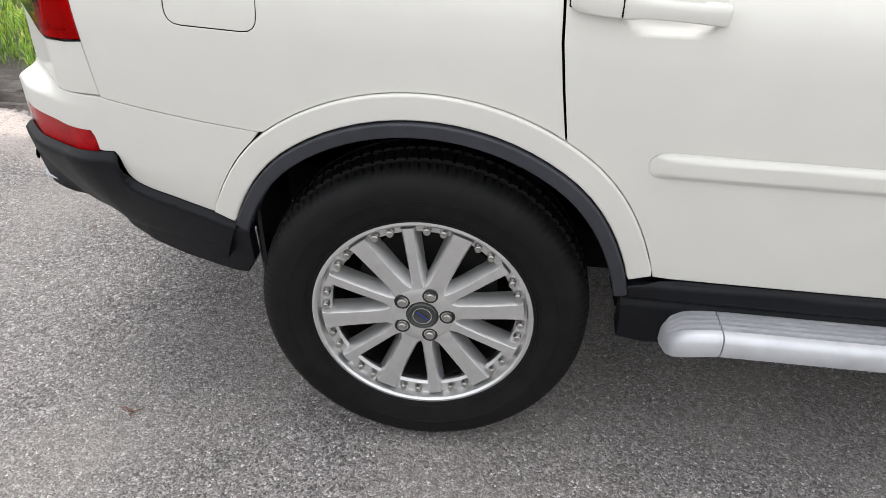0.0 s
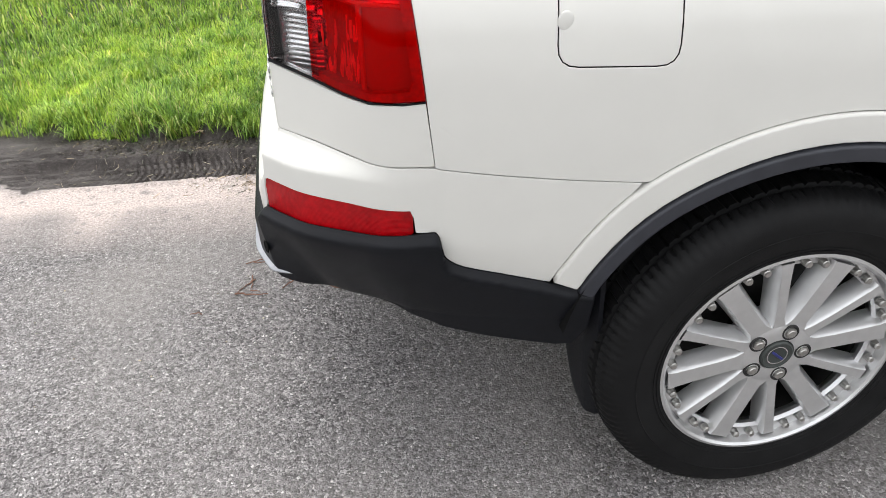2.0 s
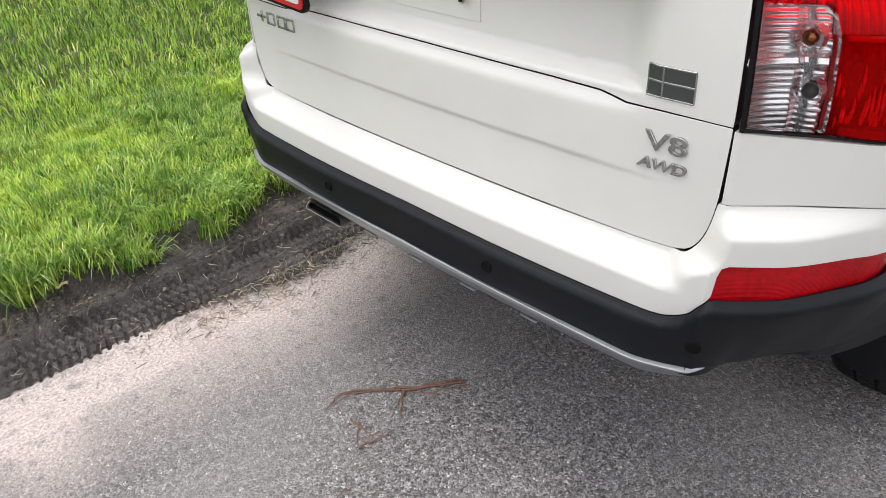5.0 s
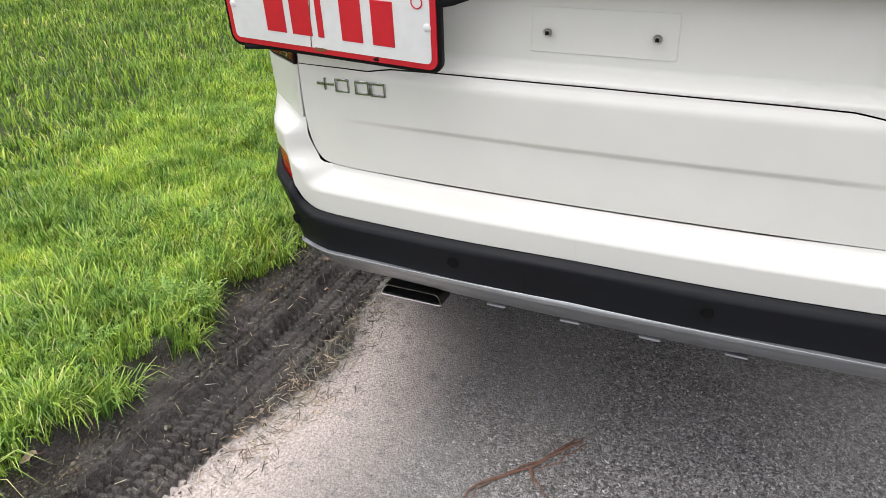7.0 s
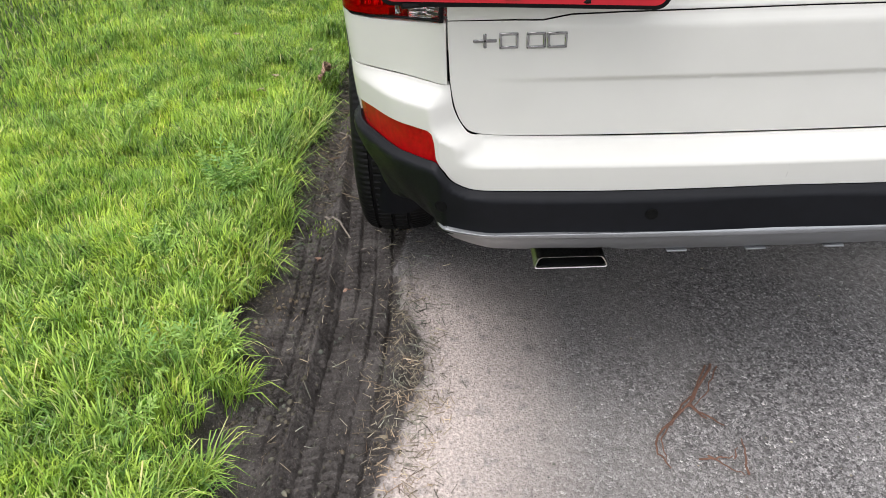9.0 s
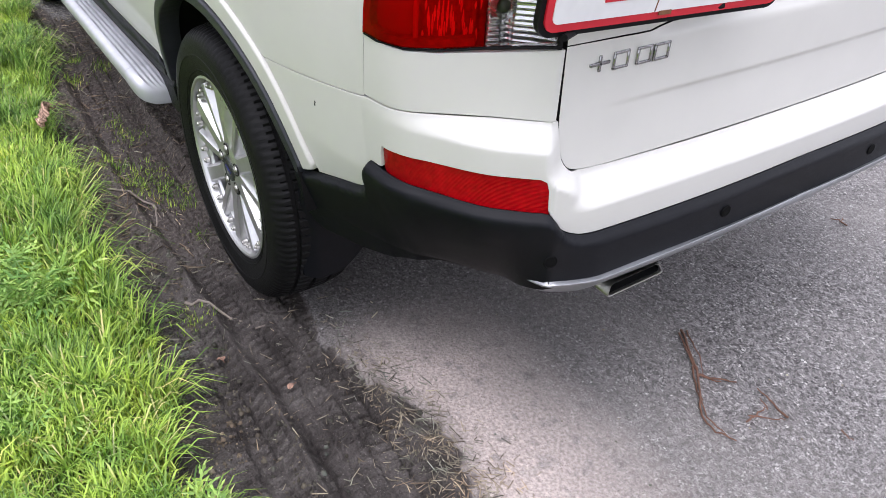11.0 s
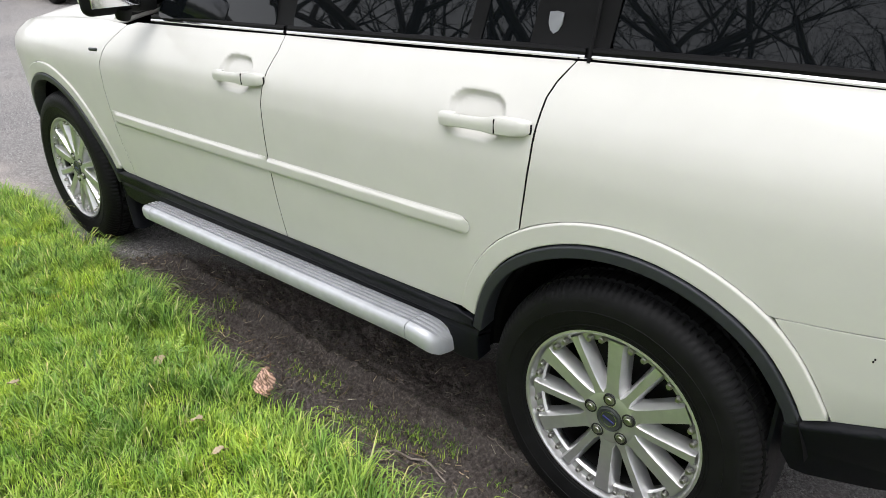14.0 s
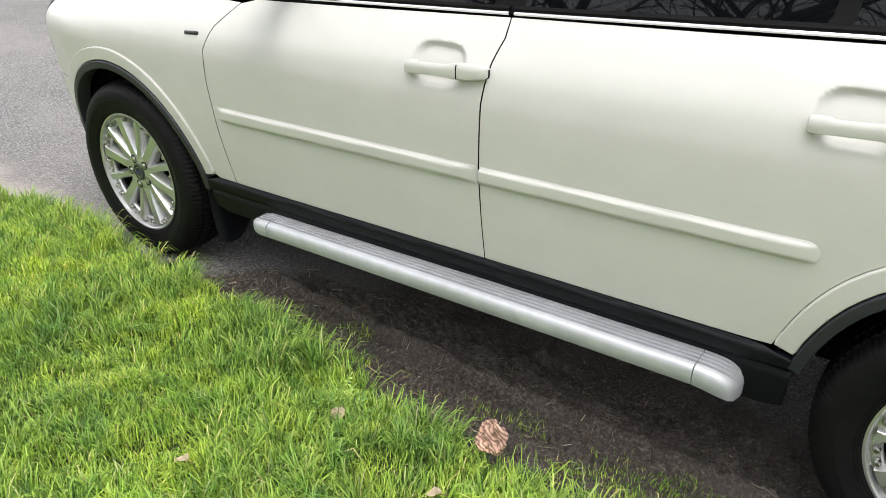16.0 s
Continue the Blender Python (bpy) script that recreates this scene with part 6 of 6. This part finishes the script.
def on_patches(x, y):
    return np.max([np.exp(-(((x - a) / r) ** 2 + ((y - b) / (0.7 * r)) ** 2)) for a, b, r in PATCHES], axis=0)


blades("grass", 36000, -0.3, 2.2, 0.78, 1.12, 0.008, 0.032, 0.0012, 13, lambda x, y, d, r: r < 0.75 * on_patches(x, y) * (0.3 + vnoise(x * 30, y * 30, 51)), "sparse short grass and moss in the mud", SHADED_GRASS)


def tufts(name, n, x0, x1, y0, y1, seed, label):
    """Tussocks of long arching blades that spread from one root, longest and drooping along the edge."""
    rng = np.random.default_rng(seed)
    cx, cy = rng.uniform(x0, x1, n), rng.uniform(y0, y1, n)
    ge, _ = edges_at(cx)
    d = cy - ge - (vnoise(cx * 7, cy * 7, 31) - 0.5) * 0.10
    ok = (d > -0.012) & (rng.random(n) < (0.20 + 0.80 * np.exp(-np.maximum(d, 0) / 0.22)) * (0.25 + 0.75 * near_fade(cx, cy)) * sstep(0.25, 0.55, vnoise(cx * 5, cy * 5, 71)))
    cx, cy, d = cx[ok], cy[ok], d[ok]
    size = 0.045 + 0.055 * vnoise(cx * 4, cy * 4, 72) * rng.uniform(0.6, 1.3, len(cx)) + 0.030 * np.exp(-np.maximum(d, 0) / 0.12)
    k = 30
    x, y = np.repeat(cx, k) + rng.normal(0, 0.011, len(cx) * k), np.repeat(cy, k) + rng.normal(0, 0.011, len(cx) * k)
    m = len(x)
    h = np.repeat(size, k) * rng.uniform(0.5, 1.25, m)
    edge = np.repeat(np.exp(-np.maximum(d, 0) / 0.10), k)
    z = ground_z(x, y) - 0.004
    yaw = rng.uniform(0, 2 * np.pi, m)
    lx, ly = np.cos(yaw), np.sin(yaw) - 0.45 * edge
    out = h * rng.uniform(0.2, 1.15, m)
    w = 0.0019 * rng.uniform(0.6, 1.25, m)
    base = np.stack([x, y, z], -1)
    side = np.stack([-np.sin(yaw) * w, np.cos(yaw) * w, 0 * x], -1)
    droop = out / h
    rows = [base - side, base + side]
    for f, rise, wide in ((0.28, 0.55, 0.95), (0.66, 0.92, 0.7)):
        c = base + np.stack([lx * out * f, ly * out * f, h * (rise - 0.12 * droop * f)], -1)
        rows += [c - side * wide, c + side * wide]
    rows.append(base + np.stack([lx * out, ly * out, h * (1.02 - 0.5 * droop**2)], -1))
    v = np.stack(rows, 1).reshape(-1, 3)
    o = (np.arange(m) * 7)[:, None]
    f = np.concatenate([o + np.array([t]) for t in ([0, 1, 3], [0, 3, 2], [2, 3, 5], [2, 5, 4], [4, 5, 6])])
    me = quick_mesh(name, v, f, 3)
    me.polygons.foreach_set("use_smooth", np.ones(len(f), bool))
    return tagged(link_mesh(name, me, TUFT), label, "grass", kind="stuff")


tufts("grass_tufts", 14000, -2.4, 4.2, 0.9, 2.9, 14, "long bright green grass tufts drooping over the mud edge")


# ---- litter: twigs, sticks, leaves, straw ----
def gz(x, y):
    return float(ground_z(np.array([x]), np.array([y]))[0])


def stick(name, runs, label, material=WOOD, up=0.0):
    t = thing(name, label, "twig", at=(runs[0][0][0][0], runs[0][0][0][1], 0))
    ox, oy = t.location.x, t.location.y
    for pts, r in runs:
        bm = bmesh.new()
        fine = []
        for (ax, ay), (bx, by) in zip(pts, pts[1:]):
            for i in range(4):
                s = i / 4
                fine.append((ax + (bx - ax) * s + random.uniform(-1, 1) * 0.003, ay + (by - ay) * s + random.uniform(-1, 1) * 0.003))
        fine.append(pts[-1])
        k = len(fine)
        tube(bm, [(x - ox, y - oy, gz(x, y) + r + up + random.uniform(0, 0.004)) for x, y in fine], [r * (1 - 0.6 * i / k) for i in range(k)], 6)
        part("twig_stem", bm, material, t)
    return t


stick("twig", [([(-0.795, -0.012), (-0.86, 0.035), (-0.931, 0.081), (-1.021, 0.181), (-1.07, 0.19), (-1.113, 0.173)], 0.0036), ([(-0.80, 0.003), (-0.87, 0.05), (-0.935, 0.085)], 0.0028), ([(-0.931, 0.081), (-0.96, 0.06), (-0.995, 0.02)], 0.0034), ([(-0.93, 0.08), (-0.975, 0.055)], 0.003), ([(-0.80, -0.02), (-0.88, 0.022), (-0.94, 0.078)], 0.0022), ([(-0.90, 0.07), (-0.96, 0.125), (-1.03, 0.172), (-1.09, 0.178)], 0.0025), ([(-0.94, 0.10), (-0.99, 0.14), (-1.00, 0.165)], 0.002)], "forked dry brown twig lying on the asphalt")
stick("twig", [([(-1.091, 0.103), (-1.088, 0.06), (-1.084, 0.031)], 0.0025), ([(-1.134, 0.016), (-1.09, 0.005), (-1.037, -0.004)], 0.003), ([(-1.08, 0.085), (-1.11, 0.05), (-1.134, 0.02)], 0.002), ([(-1.09, 0.03), (-1.06, 0.012)], 0.002)], "small broken brown twig on the asphalt")
stick("stick", [([(0.64, 1.081), (0.515, 0.981), (0.42, 1.0), (0.333, 1.041)], 0.004)], "thin grey stick lying in the mud", GREYWOOD)
stick("stick", [([(-0.026, 1.058), (-0.09, 0.99), (-0.201, 0.907)], 0.0045)], "thin grey stick lying in the mud", GREYWOOD)
stick("stick", [([(2.342, 1.0), (2.215, 0.945), (2.05, 0.897)], 0.006), ([(2.2, 0.94), (2.1, 0.955)], 0.003), ([(2.06, 0.90), (1.99, 0.91)], 0.003)], "thin pale grey stick by the grass edge", GREYWOOD)
for ends, r in ((((1.803, 0.88), (1.76, 0.94), (1.694, 1.02)), 0.005), (((1.852, 0.656), (1.769, 0.622)), 0.003), (((1.469, 0.787), (1.396, 0.805)), 0.003), (((1.243, 0.799), (1.168, 0.824)), 0.003), (((1.018, 0.828), (0.991, 0.817)), 0.004), (((0.855, 0.766), (0.814, 0.767)), 0.004), (((0.523, 0.985), (0.439, 0.985)), 0.0035), (((0.486, 1.037), (0.439, 1.055)), 0.003), (((0.433, 0.796), (0.36, 0.81), (0.309, 0.819)), 0.003)):
    stick("stick", [(list(ends), 0.62 * r)], "short grey-brown stick lying in the mud", GREYWOOD)
stick("stick", [([(-0.733, -0.878), (-0.70, -0.885), (-0.68, -0.87)], 0.0025), ([(-0.71, -0.885), (-0.70, -0.91)], 0.002)], "tiny brown twig on the asphalt")
stick("stick", [([(-1.22, -0.067), (-1.235, -0.055), (-1.255, -0.06)], 0.0022)], "tiny pale stem on the asphalt")


def dry_leaf(x, y, z, size, turn, label, material=LEAFDRY, folds=5):
    """A crumpled leaf with folds and a stalk."""
    t = thing("dead_leaf", label, "leaf", at=(x, y, z))
    t.rotation_euler = (0.2, 0.15, turn)
    bm = bmesh.new()
    n, k = 10, 8
    grid = []
    for i in range(n + 1):
        s = i / n
        w = size * 0.5 * math.sin(math.pi * min(s * 0.92 + 0.05, 1)) ** 0.7
        row = []
        for j in range(k + 1):
            q = j / k * 2 - 1
            row.append(bm.verts.new(((s - 0.5) * size, q * w * (1 + 0.12 * math.sin(s * 23)), size * ((0.10 + 0.018 * folds) * abs(math.sin(q * folds * 0.5 + s * 4)) + 0.12 * math.sin(s * 5) + (0.04 + 0.014 * folds) * random.random()))))
        grid.append(row)
    for a, b in zip(grid, grid[1:]):
        for j in range(k):
            bm.faces.new((a[j], a[j + 1], b[j + 1], b[j]))
    ob = part("leaf_blade", bm, material, t)
    sol = ob.modifiers.new("thick", "SOLIDIFY")
    sol.thickness = 0.0008
    bm = bmesh.new()
    tube(bm, [(-size * 0.45, 0, size * 0.05), (-size * 0.7, size * 0.05, size * 0.02), (-size * 0.95, size * 0.02, 0.0)], [0.0015, 0.0012, 0.001], 5)
    part("stalk", bm, WOOD, t)
    return t


PALE = mat("pale_leaf", (0.50, 0.40, 0.27), 0.8, grain=0.3, size=80)
STRIPED = mat("striped_dry_leaf", (0.50, 0.33, 0.25), 0.85, grain=0.5, size=60, bump=0.9, bump_size=120)
sn, sl = STRIPED.node_tree.nodes, STRIPED.node_tree.links  # dark veins between pale ridges
vein, tone, blend, where = sn.new("ShaderNodeTexWave"), sn.new("ShaderNodeValToRGB"), sn.new("ShaderNodeMixRGB"), sn.new("ShaderNodeTexCoord")
vein.bands_direction, vein.inputs["Scale"].default_value, vein.inputs["Distortion"].default_value = "Y", 34.0, 7.0
tone.color_ramp.elements[0].position, tone.color_ramp.elements[0].color = 0.25, (0.22, 0.15, 0.12, 1)
tone.color_ramp.elements[1].position, tone.color_ramp.elements[1].color = 0.7, (1.35, 1.3, 1.25, 1)
blend.blend_type, blend.inputs[0].default_value = "MULTIPLY", 0.6
old = sn["Principled BSDF"].inputs["Base Color"].links[0].from_socket
sl.new(where.outputs["Object"], vein.inputs["Vector"])
sl.new(vein.outputs["Fac"], tone.inputs[0])
sl.new(old, blend.inputs[1])
sl.new(tone.outputs[0], blend.inputs[2])
sl.new(blend.outputs[0], sn["Principled BSDF"].inputs["Base Color"])
curled = dry_leaf(0.985, 1.165, 0.145, 0.092, 0.5, "curled pink-brown dead leaf with dark veins on the grass edge", STRIPED, 7)
curled.rotation_euler = (0.95, 0.25, 2.5)
dry_leaf(1.40, 1.31, 0.11, 0.045, 2.0, "curled pale brown dead leaf in the grass", PALE)
dry_leaf(1.546, 1.697, 0.165, 0.035, 0.3, "small tan dead leaf in the grass", PALE)
dry_leaf(-1.38, 1.21, 0.03, 0.042, 2.5, "tan dead leaf beside the mud", PALE, 3)
dry_leaf(0.843, 1.437, 0.135, 0.035, 1.1, "small tan dead leaf in the grass", PALE, 3)
dry_leaf(1.008, 1.403, 0.135, 0.036, 0.4, "small tan dead leaf in the grass", PALE, 3)
dry_leaf(-0.28, 1.05, 0.012, 0.02, 0.2, "small pinkish dry leaf in the mud", LEAFDRY, 2)
dry_leaf(-0.45, 0.945, 0.012, 0.017, 1.9, "small tan dry leaf in the mud", LEAFDRY, 2)

# straw and needles strewn on mud and road edge
rng = np.random.default_rng(77)
n = 1900
x = rng.uniform(-2.2, 3.0, n)
ge, me_edge = edges_at(x)
y = me_edge + (ge - me_edge) * rng.beta(1.1, 1.3, n) + rng.normal(0, 0.03, n)
pile = rng.random(n) < 0.5
x[pile], y[pile] = rng.normal(-0.78, 0.24, pile.sum()), rng.normal(0.755, 0.055, pile.sum())
L, a = rng.uniform(0.006, 0.034, n), rng.uniform(0, np.pi, n)
z = ground_z(x, y) + 0.002
w = rng.uniform(0.0004, 0.0012, n)
dx, dy = np.cos(a) * L / 2, np.sin(a) * L / 2
sxn, syn = -np.sin(a) * w, np.cos(a) * w
z2 = ground_z(x + dx, y + dy) + rng.uniform(0.001, 0.008, n)
z1 = ground_z(x - dx, y - dy) + 0.001
v = np.stack([np.stack([x - dx - sxn, y - dy - syn, z1], -1), np.stack([x - dx + sxn, y - dy + syn, z1], -1), np.stack([x - dx, y - dy, z1 + w * 2], -1),
              np.stack([x + dx - sxn, y + dy - syn, z2], -1), np.stack([x + dx + sxn, y + dy + syn, z2], -1), np.stack([x + dx, y + dy, z2 + w * 2], -1)], 1).reshape(-1, 3)
o = (np.arange(n) * 6)[:, None]
f = np.concatenate([o + np.array([[0, 3, 5]]), o + np.array([[0, 5, 2]]), o + np.array([[2, 5, 4]]), o + np.array([[2, 4, 1]]), o + np.array([[3, 4, 5]]), o + np.array([[0, 2, 1]])])
STRAW = grass_mat("straw", (0.12, 0.105, 0.10), (0.42, 0.375, 0.35), (0.60, 0.57, 0.55))
tagged(link_mesh("straw", quick_mesh("straw", v, f, 3), STRAW), "dry straw and needles strewn over the mud", "straw", kind="stuff")

# broken brown bits of twig and bark in the mud
n = 1050
x = np.concatenate([rng.uniform(-1.8, 0.2, 150), rng.uniform(0.1, 2.4, 900)])
ge, me_edge = edges_at(x)
y = ge - np.abs(rng.normal(0.0, 0.19, n)) - 0.01
near = rng.random(n) < 0.2
x[near], y[near] = rng.normal(-0.80, 0.22, near.sum()), rng.normal(0.76, 0.05, near.sum())
L, a, r = rng.uniform(0.012, 0.065, n) * np.where(x > 0.1, 1, 0.65), rng.normal(0.4, 0.9, n), rng.uniform(0.0008, 0.0020, n) * np.where(x > 0.1, 1.3, 0.7)
ring = np.array([[0.0, 1.0], [0.87, -0.5], [-0.87, -0.5]])
ends = []
for s in (-0.5, 0.5):
    ex, ey = x + np.cos(a) * L * s, y + np.sin(a) * L * s
    ez = ground_z(ex, ey) + r * 0.8
    for q in ring:
        ends.append(np.stack([ex - np.sin(a) * q[0] * r, ey + np.cos(a) * q[0] * r, ez + q[1] * r], -1))
v = np.stack(ends, 1).reshape(-1, 3)
o = (np.arange(n) * 6)[:, None]
f = np.concatenate([o + np.array([[i, (i + 1) % 3, 3 + i]]) for i in range(3)] + [o + np.array([[(i + 1) % 3, 3 + (i + 1) % 3, 3 + i]]) for i in range(3)] + [o + np.array([[0, 2, 1]]), o + np.array([[3, 4, 5]])])
BITS = grass_mat("twig_bits", (0.085, 0.062, 0.055), (0.30, 0.245, 0.225), (0.52, 0.47, 0.44))
tagged(link_mesh("twig_litter", quick_mesh("twig_litter", v, f, 3), BITS), "broken brown twig bits scattered on the mud", "litter", kind="stuff")

# pebbles on mud and asphalt
n = 1500
x, y = rng.uniform(-2.4, 3.2, n), rng.uniform(-1.6, 1.15, n)
ge, me_edge = edges_at(x)
m_ok = (y < ge) & ((rng.random(n) < 0.35) | (y > me_edge - 0.1))
x, y = x[m_ok], y[m_ok]
n = len(x)
r = rng.uniform(0.0012, 0.0042, n)
z = ground_z(x, y) + r * 0.25
octa = np.array([[1, 0, 0], [0, 1, 0], [-1, 0, 0], [0, -1, 0], [0, 0, 0.7], [0, 0, -0.7], ])
v = (np.stack([x, y, z], -1)[:, None, :] + octa[None] * r[:, None, None] * rng.uniform(0.6, 1.3, (n, 6, 1))).reshape(-1, 3)
o = (np.arange(n) * 6)[:, None]
f = np.concatenate([o + np.array([[i, (i + 1) % 4, 4]]) for i in range(4)] + [o + np.array([[(i + 1) % 4, i, 5]]) for i in range(4)])
STONE = grass_mat("small_stones", (0.12, 0.11, 0.10), (0.30, 0.28, 0.26), (0.5, 0.48, 0.45))
tagged(link_mesh("gravel", quick_mesh("gravel", v, f, 3), STONE), "loose grey gravel bits on mud and asphalt", "gravel", kind="stuff")


# crumbs and clods of soil between the wheel tracks
n = 15000
x = rng.uniform(-1.9, 2.6, n)
ge, me_edge = edges_at(x)
y = me_edge + (ge - me_edge) * rng.beta(1.6, 1.0, n)
line = 0.90 + 0.05 * sstep(-0.3, -1.4, x) + 0.03 * np.sin(x * 1.7)
m_ok = (vnoise(x * 9, y * 9, 81) + 0.35 * rng.random(n) > 0.55) & ((np.abs(y - line) > 0.11) | (rng.random(n) < 0.2))
x, y = x[m_ok], y[m_ok]
n = len(x)
r = 0.0015 + 0.0055 * rng.random(n) ** 3
z = ground_z(x, y) + r * 0.2
ball = [(math.cos(a) * math.cos(e), math.sin(a) * math.cos(e), math.sin(e)) for e in (0.65, -0.3) for a in (0.2, 1.5, 2.6, 3.9, 5.1)] + [(0, 0, 1)]
v = (np.stack([x, y, z], -1)[:, None, :] + np.array(ball)[None] * r[:, None, None] * rng.uniform(0.65, 1.35, (n, 11, 1)) * np.array([1.15, 1.0, 0.75])).reshape(-1, 3)
o = (np.arange(n) * 11)[:, None]
f = np.concatenate([o + np.array([t]) for i in range(5) for t in ([i, (i + 1) % 5, 10], [5 + i, 5 + (i + 1) % 5, (i + 1) % 5], [5 + i, (i + 1) % 5, i])])
CLOD = grass_mat("soil_crumbs", (0.045, 0.040, 0.038), (0.14, 0.128, 0.122), (0.24, 0.225, 0.215))
tagged(link_mesh("soil_crumbs", quick_mesh("soil_crumbs", v, f, 3), CLOD), "dark crumbs and clods of soil on the mud", "soil", kind="stuff")


# ---- weeds ----
def weed(x, y, size, count, seed):
    rnd = random.Random(seed)
    t = thing("weed", "leafy green weed with lobed leaves in the grass", "weed", "weeds on the verge", at=(x, y, gz(x, y)))
    bm = bmesh.new()
    for i in range(count):
        a = rnd.uniform(0, 2 * math.pi)
        el = rnd.uniform(0.35, 1.1)
        ln = size * rnd.uniform(0.5, 1.0)
        d = Vector((math.cos(a) * math.cos(el), math.sin(a) * math.cos(el), math.sin(el)))
        base = Vector((rnd.uniform(-1, 1) * size * 0.4, rnd.uniform(-1, 1) * size * 0.4, 0.01))
        tip = base + d * ln
        s = d.cross(Vector((0, 0, 1))).normalized()
        up = s.cross(d).normalized()
        w = 0.0012
        vs = [bm.verts.new(p) for p in (base - s * w, base + s * w, tip + s * w, tip - s * w)]
        bm.faces.new(vs)
        for k in range(7):  # lobes
            la = (k - 3) * 0.55 + rnd.uniform(-0.2, 0.2)
            root = base.lerp(tip, 1 - 0.09 * abs(k - 3))
            ld = (d * math.cos(la) + s * math.sin(la) - Vector((0, 0, 0.45))).normalized()
            lw = up.cross(ld).normalized()
            L = size * rnd.uniform(0.2, 0.3)
            c = root + ld * L * 0.5
            pts = [root, root + ld * L * 0.35 + lw * L * 0.13, root + ld * L * 0.6 + lw * L * 0.055, root + ld * L * 0.75 + lw * L * 0.11, root + ld * L - up * L * 0.15, root + ld * L * 0.75 - lw * L * 0.11, root + ld * L * 0.6 - lw * L * 0.055, root + ld * L * 0.35 - lw * L * 0.13]
            mid = bm.verts.new(c - up * L * 0.06)
            ring = [bm.verts.new(p) for p in pts]
            for q in range(8):
                bm.faces.new((mid, ring[q], ring[(q + 1) % 8]))
    part("foliage", bm, WEED, t)
    return t


for i, (x, y, s, c) in enumerate(((-0.74, 1.235, 0.10, 8), (-0.78, 1.27, 0.10, 14), (-0.82, 1.40, 0.10, 14), (-1.05, 1.33, 0.08, 10), (0.17, 1.42, 0.12, 20), (0.07, 1.36, 0.13, 22), (0.05, 1.43, 0.11, 16), (0.13, 1.30, 0.09, 12), (1.42, 1.27, 0.09, 14), (-0.37, 1.48, 0.10, 14), (-0.67, 1.67, 0.09, 12), (1.8, 1.12, 0.07, 10), (2.2, 1.35, 0.08, 10), (0.7, 1.9, 0.1, 12))):
    weed(x, y, s, int(c * 1.7), i)


# ---- bare trees behind the verge, seen mirrored in the windows ----
BARK = mat("bark", (0.06, 0.05, 0.042), 0.9, grain=0.35, size=12, bump=0.8, bump_size=40)


def bare_tree(name, x, y, height, seed):
    rnd = random.Random(seed)
    t = thing(name, "tall bare tree with spreading branches on the verge", "tree", "bare trees beyond the verge", at=(x, y, 0.1))
    trunk, limbs = bmesh.new(), bmesh.new()
    tube(trunk, [(0, 0, -0.2), (0.03, 0.02, height * 0.12), (0.0, 0.06, height * 0.3)], [0.34, 0.26, 0.22], 14)

    def grow(p, d, length, r, depth):
        pts, rad = [p], [r]
        n = 4
        for i in range(n):
            d = (d + Vector((rnd.uniform(-1, 1), rnd.uniform(-1, 1), rnd.uniform(-0.5, 0.7))) * 0.22).normalized()
            p = p + d * length / n
            pts.append(p)
            rad.append(r * (1 - 0.5 * (i + 1) / n))
            if depth > 0 and i > 0:
                for _ in range(2 if depth in (1, 2) else 1):
                    side = Vector((rnd.uniform(-1, 1), rnd.uniform(-1, 1), rnd.uniform(-0.3, 0.8))).normalized()
                    grow(p, (d * 0.55 + side * 0.8).normalized(), length * rnd.uniform(0.5, 0.72), rad[-1] * 0.62, depth - 1)
        tube(limbs, pts, rad, 6 if depth > 1 else 4)

    for i in range(5):
        a = i * 2 * math.pi / 5 + rnd.uniform(-0.4, 0.4)
        grow(Vector((0, 0.05, height * (0.14 + 0.03 * i))), Vector((math.cos(a), math.sin(a), rnd.uniform(0.25, 1.1))).normalized(), height * 0.36, 0.13, 4)
    part("trunk", trunk, BARK, t)
    part("limbs", limbs, BARK, t)
    return t


oak = bare_tree("tree", 3.4, 7.6, 8.5, 1)
for i, (x, y) in enumerate(((6.6, 7.0), (0.2, 8.2), (10.0, 8.5), (5.0, 11.0), (-3.5, 9.5))):
    copy_thing(oak, Matrix.Translation((x, y, 0.1)) @ Matrix.Rotation(1.3 + 1.7 * i, 4, "Z"))

# ---- woodland round the place, far off ----
WOODS = mat("far_woodland", (0.10, 0.10, 0.08), 0.95, grain=0.5, size=3)
a = np.linspace(0, 2 * np.pi, 361)[:-1]
rows = []
for k, (r0, h) in enumerate(((34, -0.3), (31, 1.1), (32, 2.2), (34, 3.4), (36, 4.5))):
    rr = r0 + 3.0 * vnoise(a * 12 + 40, a * 0 + k * 1.7, 61)
    hh = h * (0.75 + 0.5 * vnoise(a * 16 + 9, a * 0 + 3.3, 62))
    rows.append(np.stack([1.5 + rr * np.cos(a), rr * np.sin(a), hh], -1))
v = np.stack(rows, 1).reshape(-1, 3)
ii = np.arange(360)[:, None]
jj = np.arange(4)[None]
p, q = ii * 5 + jj, ((ii + 1) % 360) * 5 + jj
f = np.stack([p, q, q + 1, p + 1], -1).reshape(-1, 4)
tagged(link_mesh("backdrop", quick_mesh("backdrop", v, f, 4), WOODS), "dark far woodland closing the view all round", "woodland", kind="structure")
